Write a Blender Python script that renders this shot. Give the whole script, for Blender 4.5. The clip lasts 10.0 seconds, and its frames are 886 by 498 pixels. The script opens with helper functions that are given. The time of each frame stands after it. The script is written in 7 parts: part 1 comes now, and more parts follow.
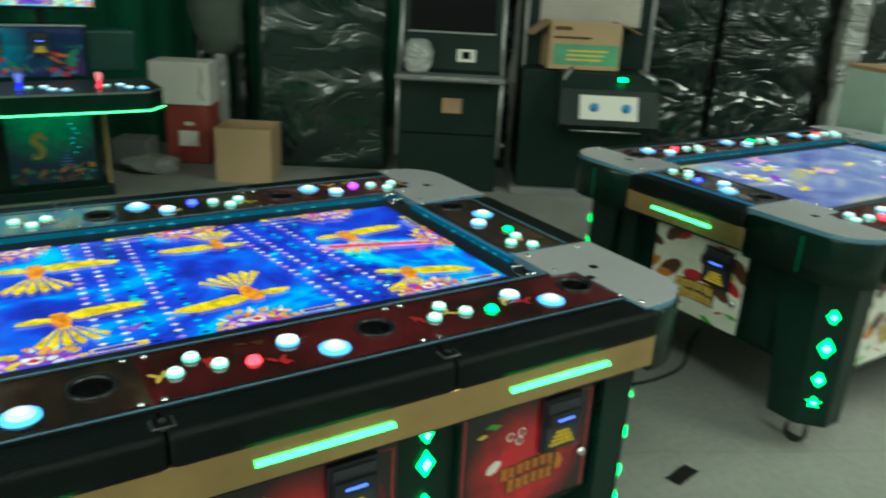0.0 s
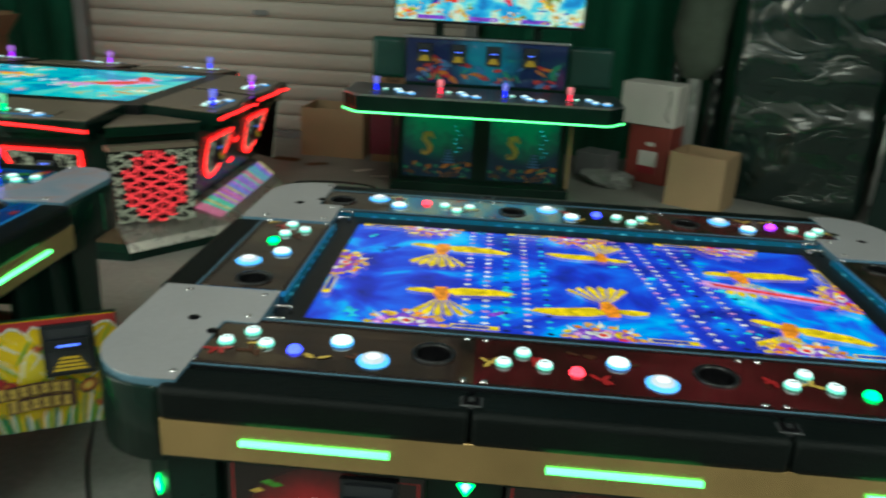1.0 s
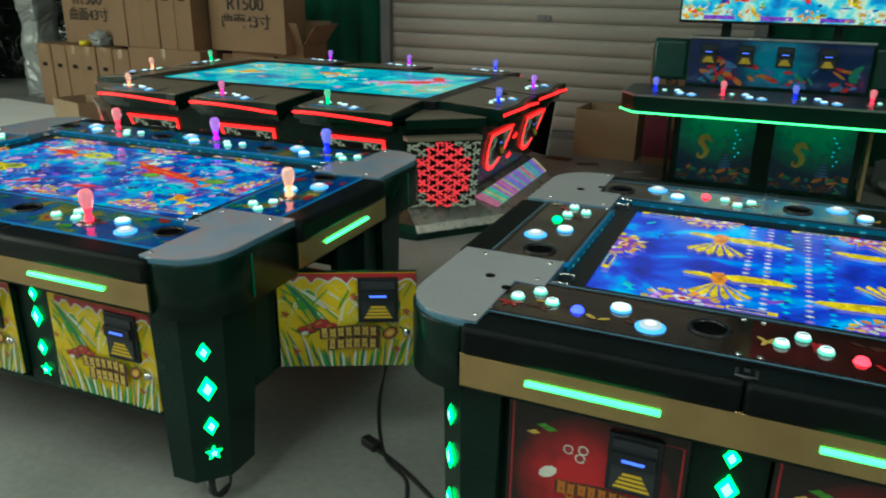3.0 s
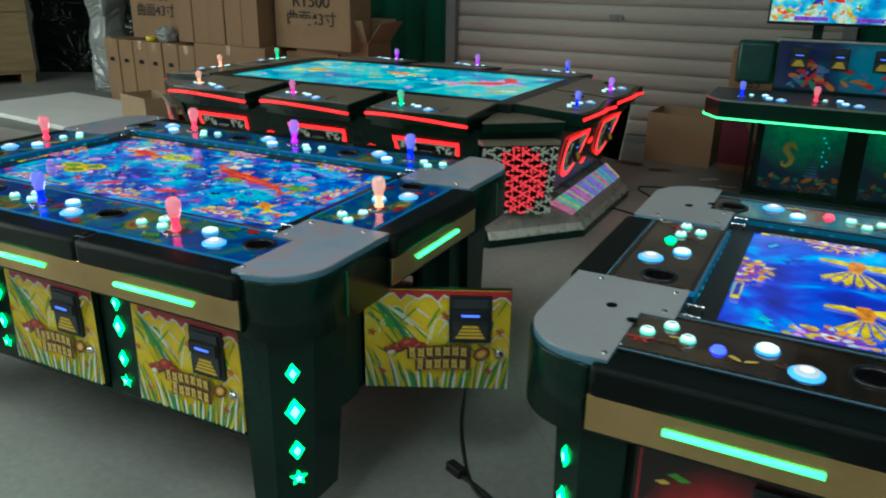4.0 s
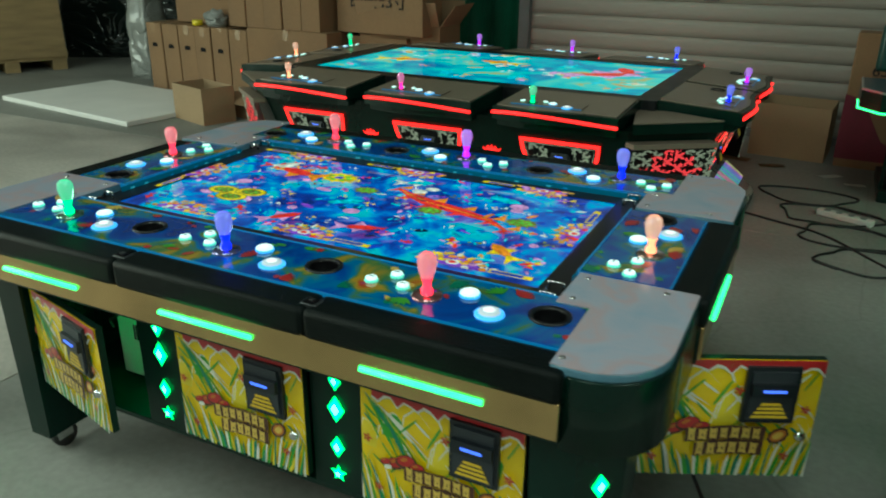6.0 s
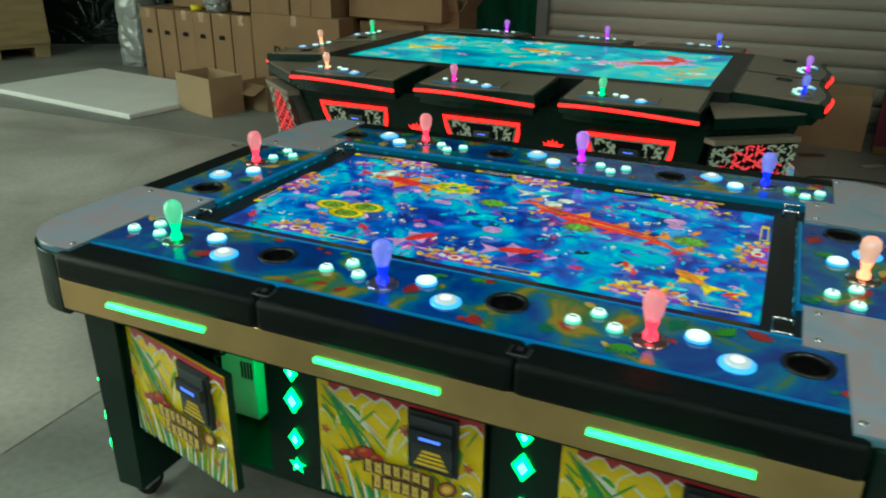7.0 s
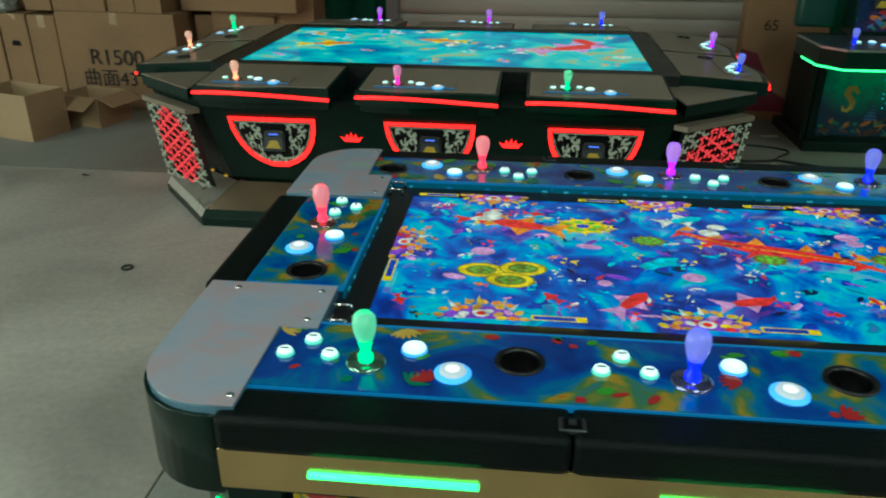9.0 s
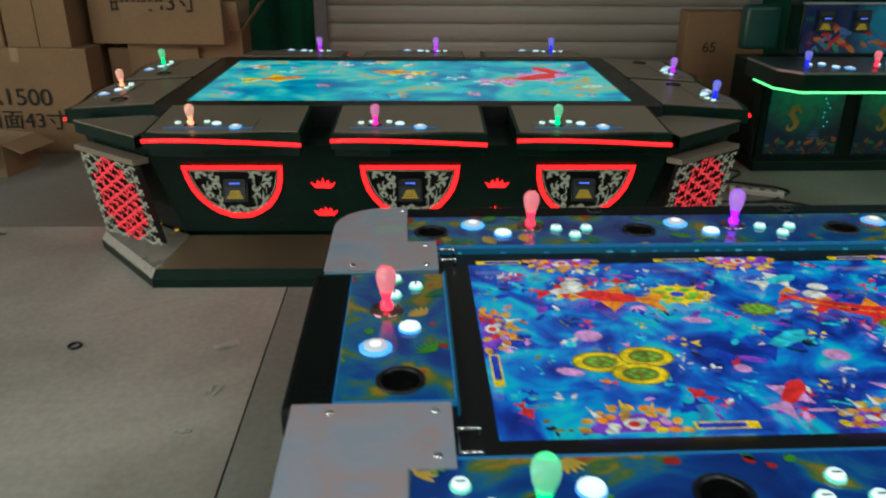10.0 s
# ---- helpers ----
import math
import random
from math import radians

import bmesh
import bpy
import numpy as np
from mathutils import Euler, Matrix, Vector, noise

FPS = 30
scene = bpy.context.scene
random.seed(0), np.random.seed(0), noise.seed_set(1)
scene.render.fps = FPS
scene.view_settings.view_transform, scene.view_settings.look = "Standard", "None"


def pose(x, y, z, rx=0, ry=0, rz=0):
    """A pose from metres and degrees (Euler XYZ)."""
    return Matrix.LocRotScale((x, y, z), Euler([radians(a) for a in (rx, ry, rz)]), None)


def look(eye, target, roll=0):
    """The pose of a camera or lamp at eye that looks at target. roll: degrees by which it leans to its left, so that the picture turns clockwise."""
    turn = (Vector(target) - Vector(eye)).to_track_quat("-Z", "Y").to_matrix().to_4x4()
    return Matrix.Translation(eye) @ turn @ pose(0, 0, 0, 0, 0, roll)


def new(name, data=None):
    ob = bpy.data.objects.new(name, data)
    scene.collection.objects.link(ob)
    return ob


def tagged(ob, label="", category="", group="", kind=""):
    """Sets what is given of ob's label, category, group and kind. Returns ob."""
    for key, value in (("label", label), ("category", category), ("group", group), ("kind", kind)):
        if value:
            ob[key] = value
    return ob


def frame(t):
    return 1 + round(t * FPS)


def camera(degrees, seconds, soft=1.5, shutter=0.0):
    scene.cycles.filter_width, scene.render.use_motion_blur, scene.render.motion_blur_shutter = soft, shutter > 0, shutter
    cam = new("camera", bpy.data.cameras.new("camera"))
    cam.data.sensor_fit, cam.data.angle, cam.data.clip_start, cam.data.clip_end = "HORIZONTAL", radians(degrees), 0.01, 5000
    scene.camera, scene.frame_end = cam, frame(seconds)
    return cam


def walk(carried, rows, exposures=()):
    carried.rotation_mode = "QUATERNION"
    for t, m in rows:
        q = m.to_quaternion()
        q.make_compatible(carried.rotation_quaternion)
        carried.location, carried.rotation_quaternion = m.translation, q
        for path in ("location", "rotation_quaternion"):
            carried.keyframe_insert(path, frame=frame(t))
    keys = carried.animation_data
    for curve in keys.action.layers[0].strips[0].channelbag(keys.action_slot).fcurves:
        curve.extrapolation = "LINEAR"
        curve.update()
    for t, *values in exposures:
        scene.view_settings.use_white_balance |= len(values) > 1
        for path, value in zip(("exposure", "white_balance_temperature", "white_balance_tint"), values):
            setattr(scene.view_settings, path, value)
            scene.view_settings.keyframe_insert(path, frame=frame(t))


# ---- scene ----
cam = camera(60.6, 10.0, soft=2.0, shutter=0.4)
PATH = [
    (0, (0.373, 0.272, 1.412), (1.401, 1.848, 0.734), 3.0),
    (0.5, (0.471, 0.262, 1.409), (1.002, 2.068, 0.733), 2.8),
    (1, (0.558, 0.229, 1.411), (0.465, 2.108, 0.733), 3.0),
    (1.5, (0.585, 0.177, 1.398), (0.182, 2.017, 0.728), 1.8),
    (2, (0.593, 0.063, 1.387), (0.016, 1.856, 0.714), 0.7),
    (2.5, (0.573, 0.02, 1.396), (-0.104, 1.775, 0.718), 0.4),
    (2.7, (0.556, 0.034, 1.392), (-0.143, 1.779, 0.713), 0.5),
    (3.8, (0.413, 0.102, 1.396), (-0.427, 1.782, 0.707), 0.9),
    (4, (0.345, 0.126, 1.396), (-0.501, 1.801, 0.706), 0.9),
    (4.5, (0.227, 0.161, 1.398), (-0.636, 1.827, 0.706), 0.9),
    (5, (0.006, 0.146, 1.407), (-0.868, 1.803, 0.705), 0.7),
    (5.2, (-0.087, 0.139, 1.408), (-0.961, 1.793, 0.699), 0.6),
    (6.3, (-0.571, 0.298, 1.394), (-1.397, 1.956, 0.641), 0.7),
    (6.5, (-0.659, 0.307, 1.391), (-1.48, 1.965, 0.631), 0.8),
    (7, (-0.939, 0.285, 1.398), (-1.695, 1.963, 0.616), 0.7),
    (7.5, (-1.166, 0.308, 1.401), (-1.828, 2.019, 0.603), 0.5),
    (8, (-1.391, 0.401, 1.406), (-1.942, 2.144, 0.597), 0.9),
    (8.5, (-1.625, 0.425, 1.413), (-1.995, 2.21, 0.588), 1.1),
    (9, (-1.864, 0.431, 1.431), (-2.054, 2.239, 0.598), 0.3),
    (9.5, (-2.062, 0.561, 1.420), (-2.105, 2.385, 0.599), 0.1),
    (10, (-2.25, 0.697, 1.446), (-2.175, 2.533, 0.658), 0.4),
]
# white balance drift; from 3.8 to 9.0 it also imitates the table's changing lights
TINT = [(0.0, 0.5, 6400, -19.0), (0.5, 0.45, 6450, -8.0), (1.0, 0.28, 6500, -9.0), (2.7, 0.12, 6300, -15.0), (3.8, 0.06, 5750, -9.0), (5.2, 0.06, 5750, -9.0), (6.3, 0.04, 6250, -24.0), (9.0, -0.05, 6100, -19.0), (9.4, -0.1, 6450, -3.0), (10.0, -0.15, 6400, -2.0)]
walk(cam, [(t, look(eye, target, roll)) for t, eye, target, roll in PATH], TINT)

# ---- light and exposure ----
world = bpy.data.worlds.new("world")
scene.world = world
world.use_nodes = True
bg = world.node_tree.nodes["Background"]
sky = world.node_tree.nodes.new("ShaderNodeTexSky")
sky.sky_type, sky.sun_disc = "NISHITA", False
sky.sun_elevation, sky.sun_rotation = radians(35), radians(250)
world.node_tree.links.new(sky.outputs[0], bg.inputs[0])
bg.inputs[1].default_value = 0.1
scene.view_settings.exposure = 0.0


def area_lamp(name, m, sx, sy, power, color):
    d = bpy.data.lights.new(name, "AREA")
    d.shape, d.size, d.size_y, d.energy, d.color = "RECTANGLE", sx, sy, power, color
    ob = new(name, d)
    ob.matrix_world = m
    return ob


# daylight of the unseen west gate, and unseen roof lamps added to brighten the hall
area_lamp("gate_light", look((-11.9, -1.2, 1.9), (-3.0, 1.8, 0.3)), 5.0, 3.4, 300, (1.0, 0.95, 0.87))
for lx, power in ((-6.5, 230), (-0.5, 110), (5.2, 240)):
    area_lamp("added_roof_lamp", pose(lx, -2.0, 4.93, 0, 0, 0), 1.1, 5.2, power, (1.0, 0.98, 0.93))

# ---- materials ----
def principled(name):
    m = bpy.data.materials.new(name)
    m.use_nodes = True
    return m, m.node_tree.nodes, m.node_tree.links, m.node_tree.nodes["Principled BSDF"]


def mat(name, color, rough=0.5, metal=0.0, vary=0.25, scale=6.0, fine=60.0, bump=0.1, stretch=(1, 1, 1), coat=0.0, spec=0.5):
    """Painted, moulded or raw surface with tone changes at two scales and a fine relief."""
    m, n, l, b = principled(name)
    tc = n.new("ShaderNodeTexCoord")
    mp = n.new("ShaderNodeMapping")
    mp.inputs["Scale"].default_value = stretch
    l.new(tc.outputs["Object"], mp.inputs[0])
    big, small = n.new("ShaderNodeTexNoise"), n.new("ShaderNodeTexNoise")
    big.inputs["Scale"].default_value, big.inputs["Detail"].default_value = scale, 4
    small.inputs["Scale"].default_value, small.inputs["Detail"].default_value = fine, 3
    for t in (big, small):
        l.new(mp.outputs[0], t.inputs["Vector"])
    add = n.new("ShaderNodeMath")
    add.operation = "MULTIPLY_ADD"
    l.new(small.outputs[0], add.inputs[0])
    add.inputs[1].default_value = 0.45
    l.new(big.outputs[0], add.inputs[2])
    ramp = n.new("ShaderNodeMapRange")
    ramp.inputs[1].default_value, ramp.inputs[2].default_value = 0.4, 1.05
    ramp.inputs[3].default_value, ramp.inputs[4].default_value = 1 - vary, 1 + vary
    l.new(add.outputs[0], ramp.inputs[0])
    mul = n.new("ShaderNodeVectorMath")
    mul.operation = "SCALE"
    mul.inputs[0].default_value = color[:3]
    l.new(ramp.outputs[0], mul.inputs["Scale"])
    l.new(mul.outputs[0], b.inputs["Base Color"])
    rr = n.new("ShaderNodeMapRange")
    rr.inputs[3].default_value, rr.inputs[4].default_value = max(0.02, rough * 0.8), min(1, rough * 1.2)
    l.new(big.outputs[0], rr.inputs[0])
    l.new(rr.outputs[0], b.inputs["Roughness"])
    b.inputs["Metallic"].default_value = metal
    b.inputs["Coat Weight"].default_value = coat
    b.inputs["Specular IOR Level"].default_value = spec
    if bump:
        bp = n.new("ShaderNodeBump")
        bp.inputs["Strength"].default_value, bp.inputs["Distance"].default_value = bump, 0.004
        l.new(small.outputs[0], bp.inputs["Height"])
        l.new(bp.outputs[0], b.inputs["Normal"])
    return m


def glow(name, color, strength, rough=0.3):
    m, n, l, b = principled(name)
    b.inputs["Base Color"].default_value = (*[c * 0.6 for c in color], 1)
    b.inputs["Roughness"].default_value = rough
    b.inputs["Emission Color"].default_value = (*color, 1)
    b.inputs["Emission Strength"].default_value = strength
    return m


def picture_ink(name, color, strength):
    """Lit picture colour with brush-like tone changes."""
    m = glow(name, color, strength, 0.12)
    n, l = m.node_tree.nodes, m.node_tree.links
    b = n["Principled BSDF"]
    tc, tx, mr, sc = n.new("ShaderNodeTexCoord"), n.new("ShaderNodeTexNoise"), n.new("ShaderNodeMapRange"), n.new("ShaderNodeVectorMath")
    tx.inputs["Scale"].default_value, tx.inputs["Detail"].default_value, tx.inputs["Distortion"].default_value = 45, 3, 1.0
    mr.inputs[1].default_value, mr.inputs[2].default_value, mr.inputs[3].default_value, mr.inputs[4].default_value = 0.3, 0.7, 0.45, 1.25
    sc.operation = "SCALE"
    sc.inputs[0].default_value = color
    l.new(tc.outputs["Object"], tx.inputs["Vector"])
    l.new(tx.outputs[0], mr.inputs[0])
    l.new(mr.outputs[0], sc.inputs["Scale"])
    l.new(sc.outputs[0], b.inputs["Emission Color"])
    b.inputs["Base Color"].default_value = (0.01, 0.01, 0.01, 1)
    return m


def ramp_mat(name, stops, scale, rough=0.15, emit=0.0, detail=4.0, distort=1.5, coat=0.0, kind="noise", spec=0.5, place=False):
    """Printed art or a lit picture: a marbled field of several colours."""
    m, n, l, b = principled(name)
    tc = n.new("ShaderNodeTexCoord")
    tx = n.new("ShaderNodeTexNoise")
    tx.inputs["Scale"].default_value, tx.inputs["Detail"].default_value, tx.inputs["Distortion"].default_value = scale, detail, distort
    l.new(n.new("ShaderNodeNewGeometry").outputs["Position"] if place else tc.outputs["Object"], tx.inputs["Vector"])
    cr = n.new("ShaderNodeValToRGB")
    el = cr.color_ramp.elements
    while len(el) < len(stops):
        el.new(0.5)
    for e, (p, c) in zip(el, stops):
        e.position, e.color = p, (*c, 1)
    l.new(tx.outputs[0], cr.inputs[0])
    l.new(cr.outputs[0], b.inputs["Base Color"])
    b.inputs["Roughness"].default_value = rough
    b.inputs["Coat Weight"].default_value = coat
    b.inputs["Specular IOR Level"].default_value = spec
    if emit:
        l.new(cr.outputs[0], b.inputs["Emission Color"])
        b.inputs["Emission Strength"].default_value = emit
        b.inputs["Base Color"].default_value = (0.01, 0.01, 0.01, 1)
        for k in list(b.inputs["Base Color"].links):
            l.remove(k)
    return m


def concrete(name, color, scale=1.3):
    m, n, l, b = principled(name)
    tc = n.new("ShaderNodeTexCoord")
    a, c, v = n.new("ShaderNodeTexNoise"), n.new("ShaderNodeTexNoise"), n.new("ShaderNodeTexVoronoi")
    a.inputs["Scale"].default_value, a.inputs["Detail"].default_value, a.inputs["Distortion"].default_value = scale, 6, 0.6
    c.inputs["Scale"].default_value, c.inputs["Detail"].default_value = 38, 6
    v.feature, v.inputs["Scale"].default_value = "DISTANCE_TO_EDGE", 0.55
    warp = n.new("ShaderNodeMixRGB")
    warp.inputs[0].default_value = 0.12
    l.new(tc.outputs["Object"], warp.inputs[1])
    l.new(a.outputs["Color"], warp.inputs[2])
    for t in (a, c):
        l.new(tc.outputs["Object"], t.inputs["Vector"])
    l.new(warp.outputs[0], v.inputs["Vector"])
    mr = n.new("ShaderNodeMapRange")
    mr.inputs[1].default_value, mr.inputs[2].default_value, mr.inputs[3].default_value, mr.inputs[4].default_value = 0.3, 0.72, 0.62, 1.22
    l.new(a.outputs[0], mr.inputs[0])
    m2 = n.new("ShaderNodeMapRange")
    m2.inputs[1].default_value, m2.inputs[2].default_value, m2.inputs[3].default_value, m2.inputs[4].default_value = 0.3, 0.7, 0.9, 1.08
    l.new(c.outputs[0], m2.inputs[0])
    crack = n.new("ShaderNodeMapRange")
    crack.inputs[1].default_value, crack.inputs[2].default_value, crack.inputs[3].default_value, crack.inputs[4].default_value = 0.0, 0.003, 0.86, 1.0
    l.new(v.outputs["Distance"], crack.inputs[0])
    p1, p2 = n.new("ShaderNodeMath"), n.new("ShaderNodeMath")
    p1.operation = p2.operation = "MULTIPLY"
    l.new(mr.outputs[0], p1.inputs[0]); l.new(m2.outputs[0], p1.inputs[1])
    l.new(p1.outputs[0], p2.inputs[0]); l.new(crack.outputs[0], p2.inputs[1])
    sc = n.new("ShaderNodeVectorMath")
    sc.operation = "SCALE"
    sc.inputs[0].default_value = color
    l.new(p2.outputs[0], sc.inputs["Scale"])
    l.new(sc.outputs[0], b.inputs["Base Color"])
    b.inputs["Specular IOR Level"].default_value = 0.35
    rg = n.new("ShaderNodeMapRange")
    rg.inputs[3].default_value, rg.inputs[4].default_value = 0.42, 0.8
    l.new(a.outputs[0], rg.inputs[0])
    l.new(rg.outputs[0], b.inputs["Roughness"])
    bp = n.new("ShaderNodeBump")
    bp.inputs["Strength"].default_value, bp.inputs["Distance"].default_value = 0.25, 0.004
    l.new(p2.outputs[0], bp.inputs["Height"])
    l.new(bp.outputs[0], b.inputs["Normal"])
    return m


def wrap_film(name, color, rough=0.1, creased=0.48, depth=0.05):
    """Stretch film: glossy, with broad folds and patches of tight pulled creases."""
    m, n, l, b = principled(name)
    tc = n.new("ShaderNodeTexCoord")

    def field(scale, stretch, turn, detail, distort):
        mp, t = n.new("ShaderNodeMapping"), n.new("ShaderNodeTexNoise")
        mp.inputs["Scale"].default_value, mp.inputs["Rotation"].default_value = stretch, turn
        t.inputs["Scale"].default_value, t.inputs["Detail"].default_value, t.inputs["Distortion"].default_value = scale, detail, distort
        l.new(tc.outputs["Object"], mp.inputs[0]); l.new(mp.outputs[0], t.inputs["Vector"])
        return t.outputs[0]

    def ridge(x):
        p, q, r = n.new("ShaderNodeMath"), n.new("ShaderNodeMath"), n.new("ShaderNodeMath")
        p.operation, q.operation, r.operation = "SUBTRACT", "ABSOLUTE", "POWER"
        p.inputs[1].default_value, r.inputs[1].default_value = 0.5, 0.55
        l.new(x, p.inputs[0]); l.new(p.outputs[0], q.inputs[0]); l.new(q.outputs[0], r.inputs[0])
        return r.outputs[0]

    broad = ridge(field(1.5, (1.0, 1.0, 1.6), (0.2, 0.5, 0.3), 3, 0.8))
    tight = ridge(field(3.5, (1.0, 1.0, 5.0), (0.1, 0.45, 0.2), 4, 0.6))
    where = n.new("ShaderNodeMapRange")
    where.inputs[1].default_value, where.inputs[2].default_value = creased, creased + 0.14
    l.new(field(1.7, (1, 1, 1), (0, 0, 0), 2, 0.0), where.inputs[0])
    mul, add = n.new("ShaderNodeMath"), n.new("ShaderNodeMath")
    mul.operation, add.operation = "MULTIPLY", "MULTIPLY_ADD"
    l.new(tight, mul.inputs[0]); l.new(where.outputs[0], mul.inputs[1])
    l.new(broad, add.inputs[0]); add.inputs[1].default_value = 1.6
    l.new(mul.outputs[0], add.inputs[2])
    b.inputs["Base Color"].default_value = (*color, 1)
    b.inputs["Roughness"].default_value = rough
    b.inputs["Specular IOR Level"].default_value = 0.75
    bp = n.new("ShaderNodeBump")
    bp.inputs["Strength"].default_value, bp.inputs["Distance"].default_value = 1.0, depth
    l.new(add.outputs[0], bp.inputs["Height"])
    l.new(bp.outputs[0], b.inputs["Normal"])
    return m


M = {}
M["floor_a"] = concrete("pale_concrete", (0.42, 0.395, 0.36))
M["floor_b"] = concrete("grey_and_shaded_concrete", (0.27, 0.27, 0.25), 0.9)
M["joint"] = mat("joint_dirt", (0.13, 0.125, 0.11), 0.9)
M["wall"] = mat("grey_render", (0.30, 0.30, 0.28), 0.9, vary=0.15, scale=1.5)
M["ceil"] = mat("roof_sheet", (0.42, 0.42, 0.40), 0.7, vary=0.1)
M["shutter"] = mat("shutter_steel", (0.36, 0.33, 0.29), 0.5, 0.0, vary=0.12, scale=1.2, fine=30, bump=0.05, stretch=(0.4, 1, 3))
M["corr"] = mat("green_sheet", (0.024, 0.15, 0.085), 0.32, vary=0.5, scale=3, stretch=(1, 1, 0.3))
# black bodies; the green in both colours stands in for LED spill
M["black"] = mat("black_lacquer", (0.004, 0.018, 0.013), 0.25, vary=0.3, scale=5, fine=80, bump=0.03, spec=0.28)
M["body"] = mat("black_board", (0.005, 0.019, 0.014), 0.36, vary=0.3, scale=4, fine=120, bump=0.06, spec=0.25)
M["pad"] = mat("black_leather", (0.0035, 0.006, 0.0058), 0.45, vary=0.35, scale=9, fine=240, bump=0.5, spec=0.13)
M["bezel"] = mat("bezel_plastic", (0.008, 0.009, 0.011), 0.35, vary=0.2, fine=150)
M["plate"] = mat("brushed_steel", (0.50, 0.50, 0.53), 0.33, 0.35, vary=0.1, scale=3, fine=90, bump=0.04)
M["plateB"] = ramp_mat("misty_corner_print", [(0.3, (0.30, 0.38, 0.50)), (0.46, (0.38, 0.40, 0.50)), (0.56, (0.45, 0.36, 0.40)), (0.63, (0.36, 0.39, 0.50)), (0.74, (0.40, 0.46, 0.38))], 7.0, 0.22, distort=0.4, coat=0.3)
M["edge"] = glow("edge_lit_acrylic", (0.03, 0.22, 0.55), 0.35)
M["edgedim"] = mat("clear_plate_edge", (0.10, 0.20, 0.28), 0.2, vary=0.2, bump=0)
M["stripG"] = glow("corner_green", (0.006, 0.16, 0.07), 0.10)
M["gold"] = mat("gold_film", (0.52, 0.36, 0.16), 0.2, 0.8, vary=0.25, scale=4, fine=14, bump=0.35)
M["chrome"] = mat("chrome", (0.75, 0.75, 0.76), 0.1, 1.0, vary=0.05, bump=0)
M["led"] = glow("green_led", (0.05, 1.0, 0.17), 4.5)
M["ledbar"] = glow("led_bar", (0.14, 1.0, 0.23), 3.4)
M["ledthin"] = glow("led_line", (0.15, 1.0, 0.26), 3.0)
M["lipc"] = glow("lip_glint", (0.08, 0.42, 0.6), 0.5)
M["lipdim"] = glow("lip_glow", (0.012, 0.13, 0.24), 0.25, 0.15)
M["ledw"] = glow("led_tube_core", (0.22, 1.0, 0.32), 5.0)
M["ledgrn"] = glow("green_bar", (0.04, 0.9, 0.2), 7.0)
M["white"] = glow("white_button", (0.80, 0.97, 1.0), 1.0, 0.12)
M["whiteR"] = glow("white_cap", (0.62, 0.68, 0.78), 0.62, 0.1)
M["capc"] = glow("cap_centre", (0.98, 0.95, 1.0), 1.0, 0.1)
M["ringB"] = glow("blue_ring", (0.10, 0.42, 1.0), 1.15)
M["ringG"] = glow("green_ring", (0.20, 0.75, 0.60), 0.8)
M["hole"] = mat("dark_well", (0.004, 0.004, 0.005), 0.5, vary=0.1, bump=0, spec=0.08)
M["accb"] = mat("acceptor_plastic", (0.011, 0.015, 0.02), 0.35, vary=0.2, fine=200)
M["accg"] = mat("acceptor_face", (0.03, 0.036, 0.045), 0.3, vary=0.2, fine=200)
M["accy"] = glow("yellow_arrows", (0.62, 0.42, 0.03), 0.25)
M["accl"] = glow("blue_slot", (0.08, 0.16, 1.0), 1.6)
M["latchm"] = mat("dark_latch", (0.07, 0.075, 0.08), 0.35, 0.6)
M["rubber"] = mat("rubber", (0.015, 0.015, 0.015), 0.7)
M["cardboard"] = mat("cardboard", (0.235, 0.14, 0.072), 0.85, vary=0.18, scale=2.5, fine=70, bump=0.12)
M["cardlite"] = mat("light_cardboard", (0.36, 0.25, 0.145), 0.85, vary=0.15, scale=2.5, fine=70, bump=0.12)
M["speaker"] = mat("speaker_cloth", (0.006, 0.05, 0.04), 0.4, vary=0.2)
M["sheet"] = mat("grey_sheet", (0.36, 0.33, 0.30), 0.6, vary=0.25, scale=2)
M["cardin"] = mat("cardboard_inside", (0.33, 0.21, 0.12), 0.9, vary=0.12)
M["tape"] = mat("packing_tape", (0.30, 0.19, 0.10), 0.25, vary=0.15)
M["ink"] = mat("black_ink", (0.012, 0.01, 0.01), 0.8)
M["foam"] = mat("white_foam", (0.76, 0.75, 0.73), 0.8, vary=0.07, scale=3, fine=130)
M["wood"] = mat("pine_crate", (0.34, 0.24, 0.12), 0.8, vary=0.25, scale=3, fine=40, stretch=(1, 1, 6))
M["film"] = wrap_film("black_stretch_film", (0.008, 0.016, 0.0145))
M["film_calm"] = wrap_film("slack_black_film", (0.010, 0.024, 0.021), 0.16, 0.60, 0.013)
M["clear"] = wrap_film("milky_wrap", (0.27, 0.28, 0.27), 0.22)
M["cable"] = mat("black_cable", (0.01, 0.01, 0.01), 0.5)
M["slot"] = mat("slot_cabinet", (0.006, 0.016, 0.014), 0.38, vary=0.25, spec=0.28)
M["grey"] = mat("grey_plastic", (0.16, 0.165, 0.17), 0.4, vary=0.15)
M["silver"] = mat("silver_trim", (0.45, 0.45, 0.46), 0.3, 0.8)
M["paper"] = mat("white_paper", (0.66, 0.64, 0.60), 0.9, vary=0.06)
M["red"] = mat("red_print", (0.30, 0.02, 0.03), 0.5)
M["redled"] = glow("red_led", (1.0, 0.012, 0.018), 2.6)
M["taupe"] = mat("taupe_laminate", (0.25, 0.20, 0.155), 0.33, 0.1, vary=0.12, scale=3, fine=90, bump=0.05)
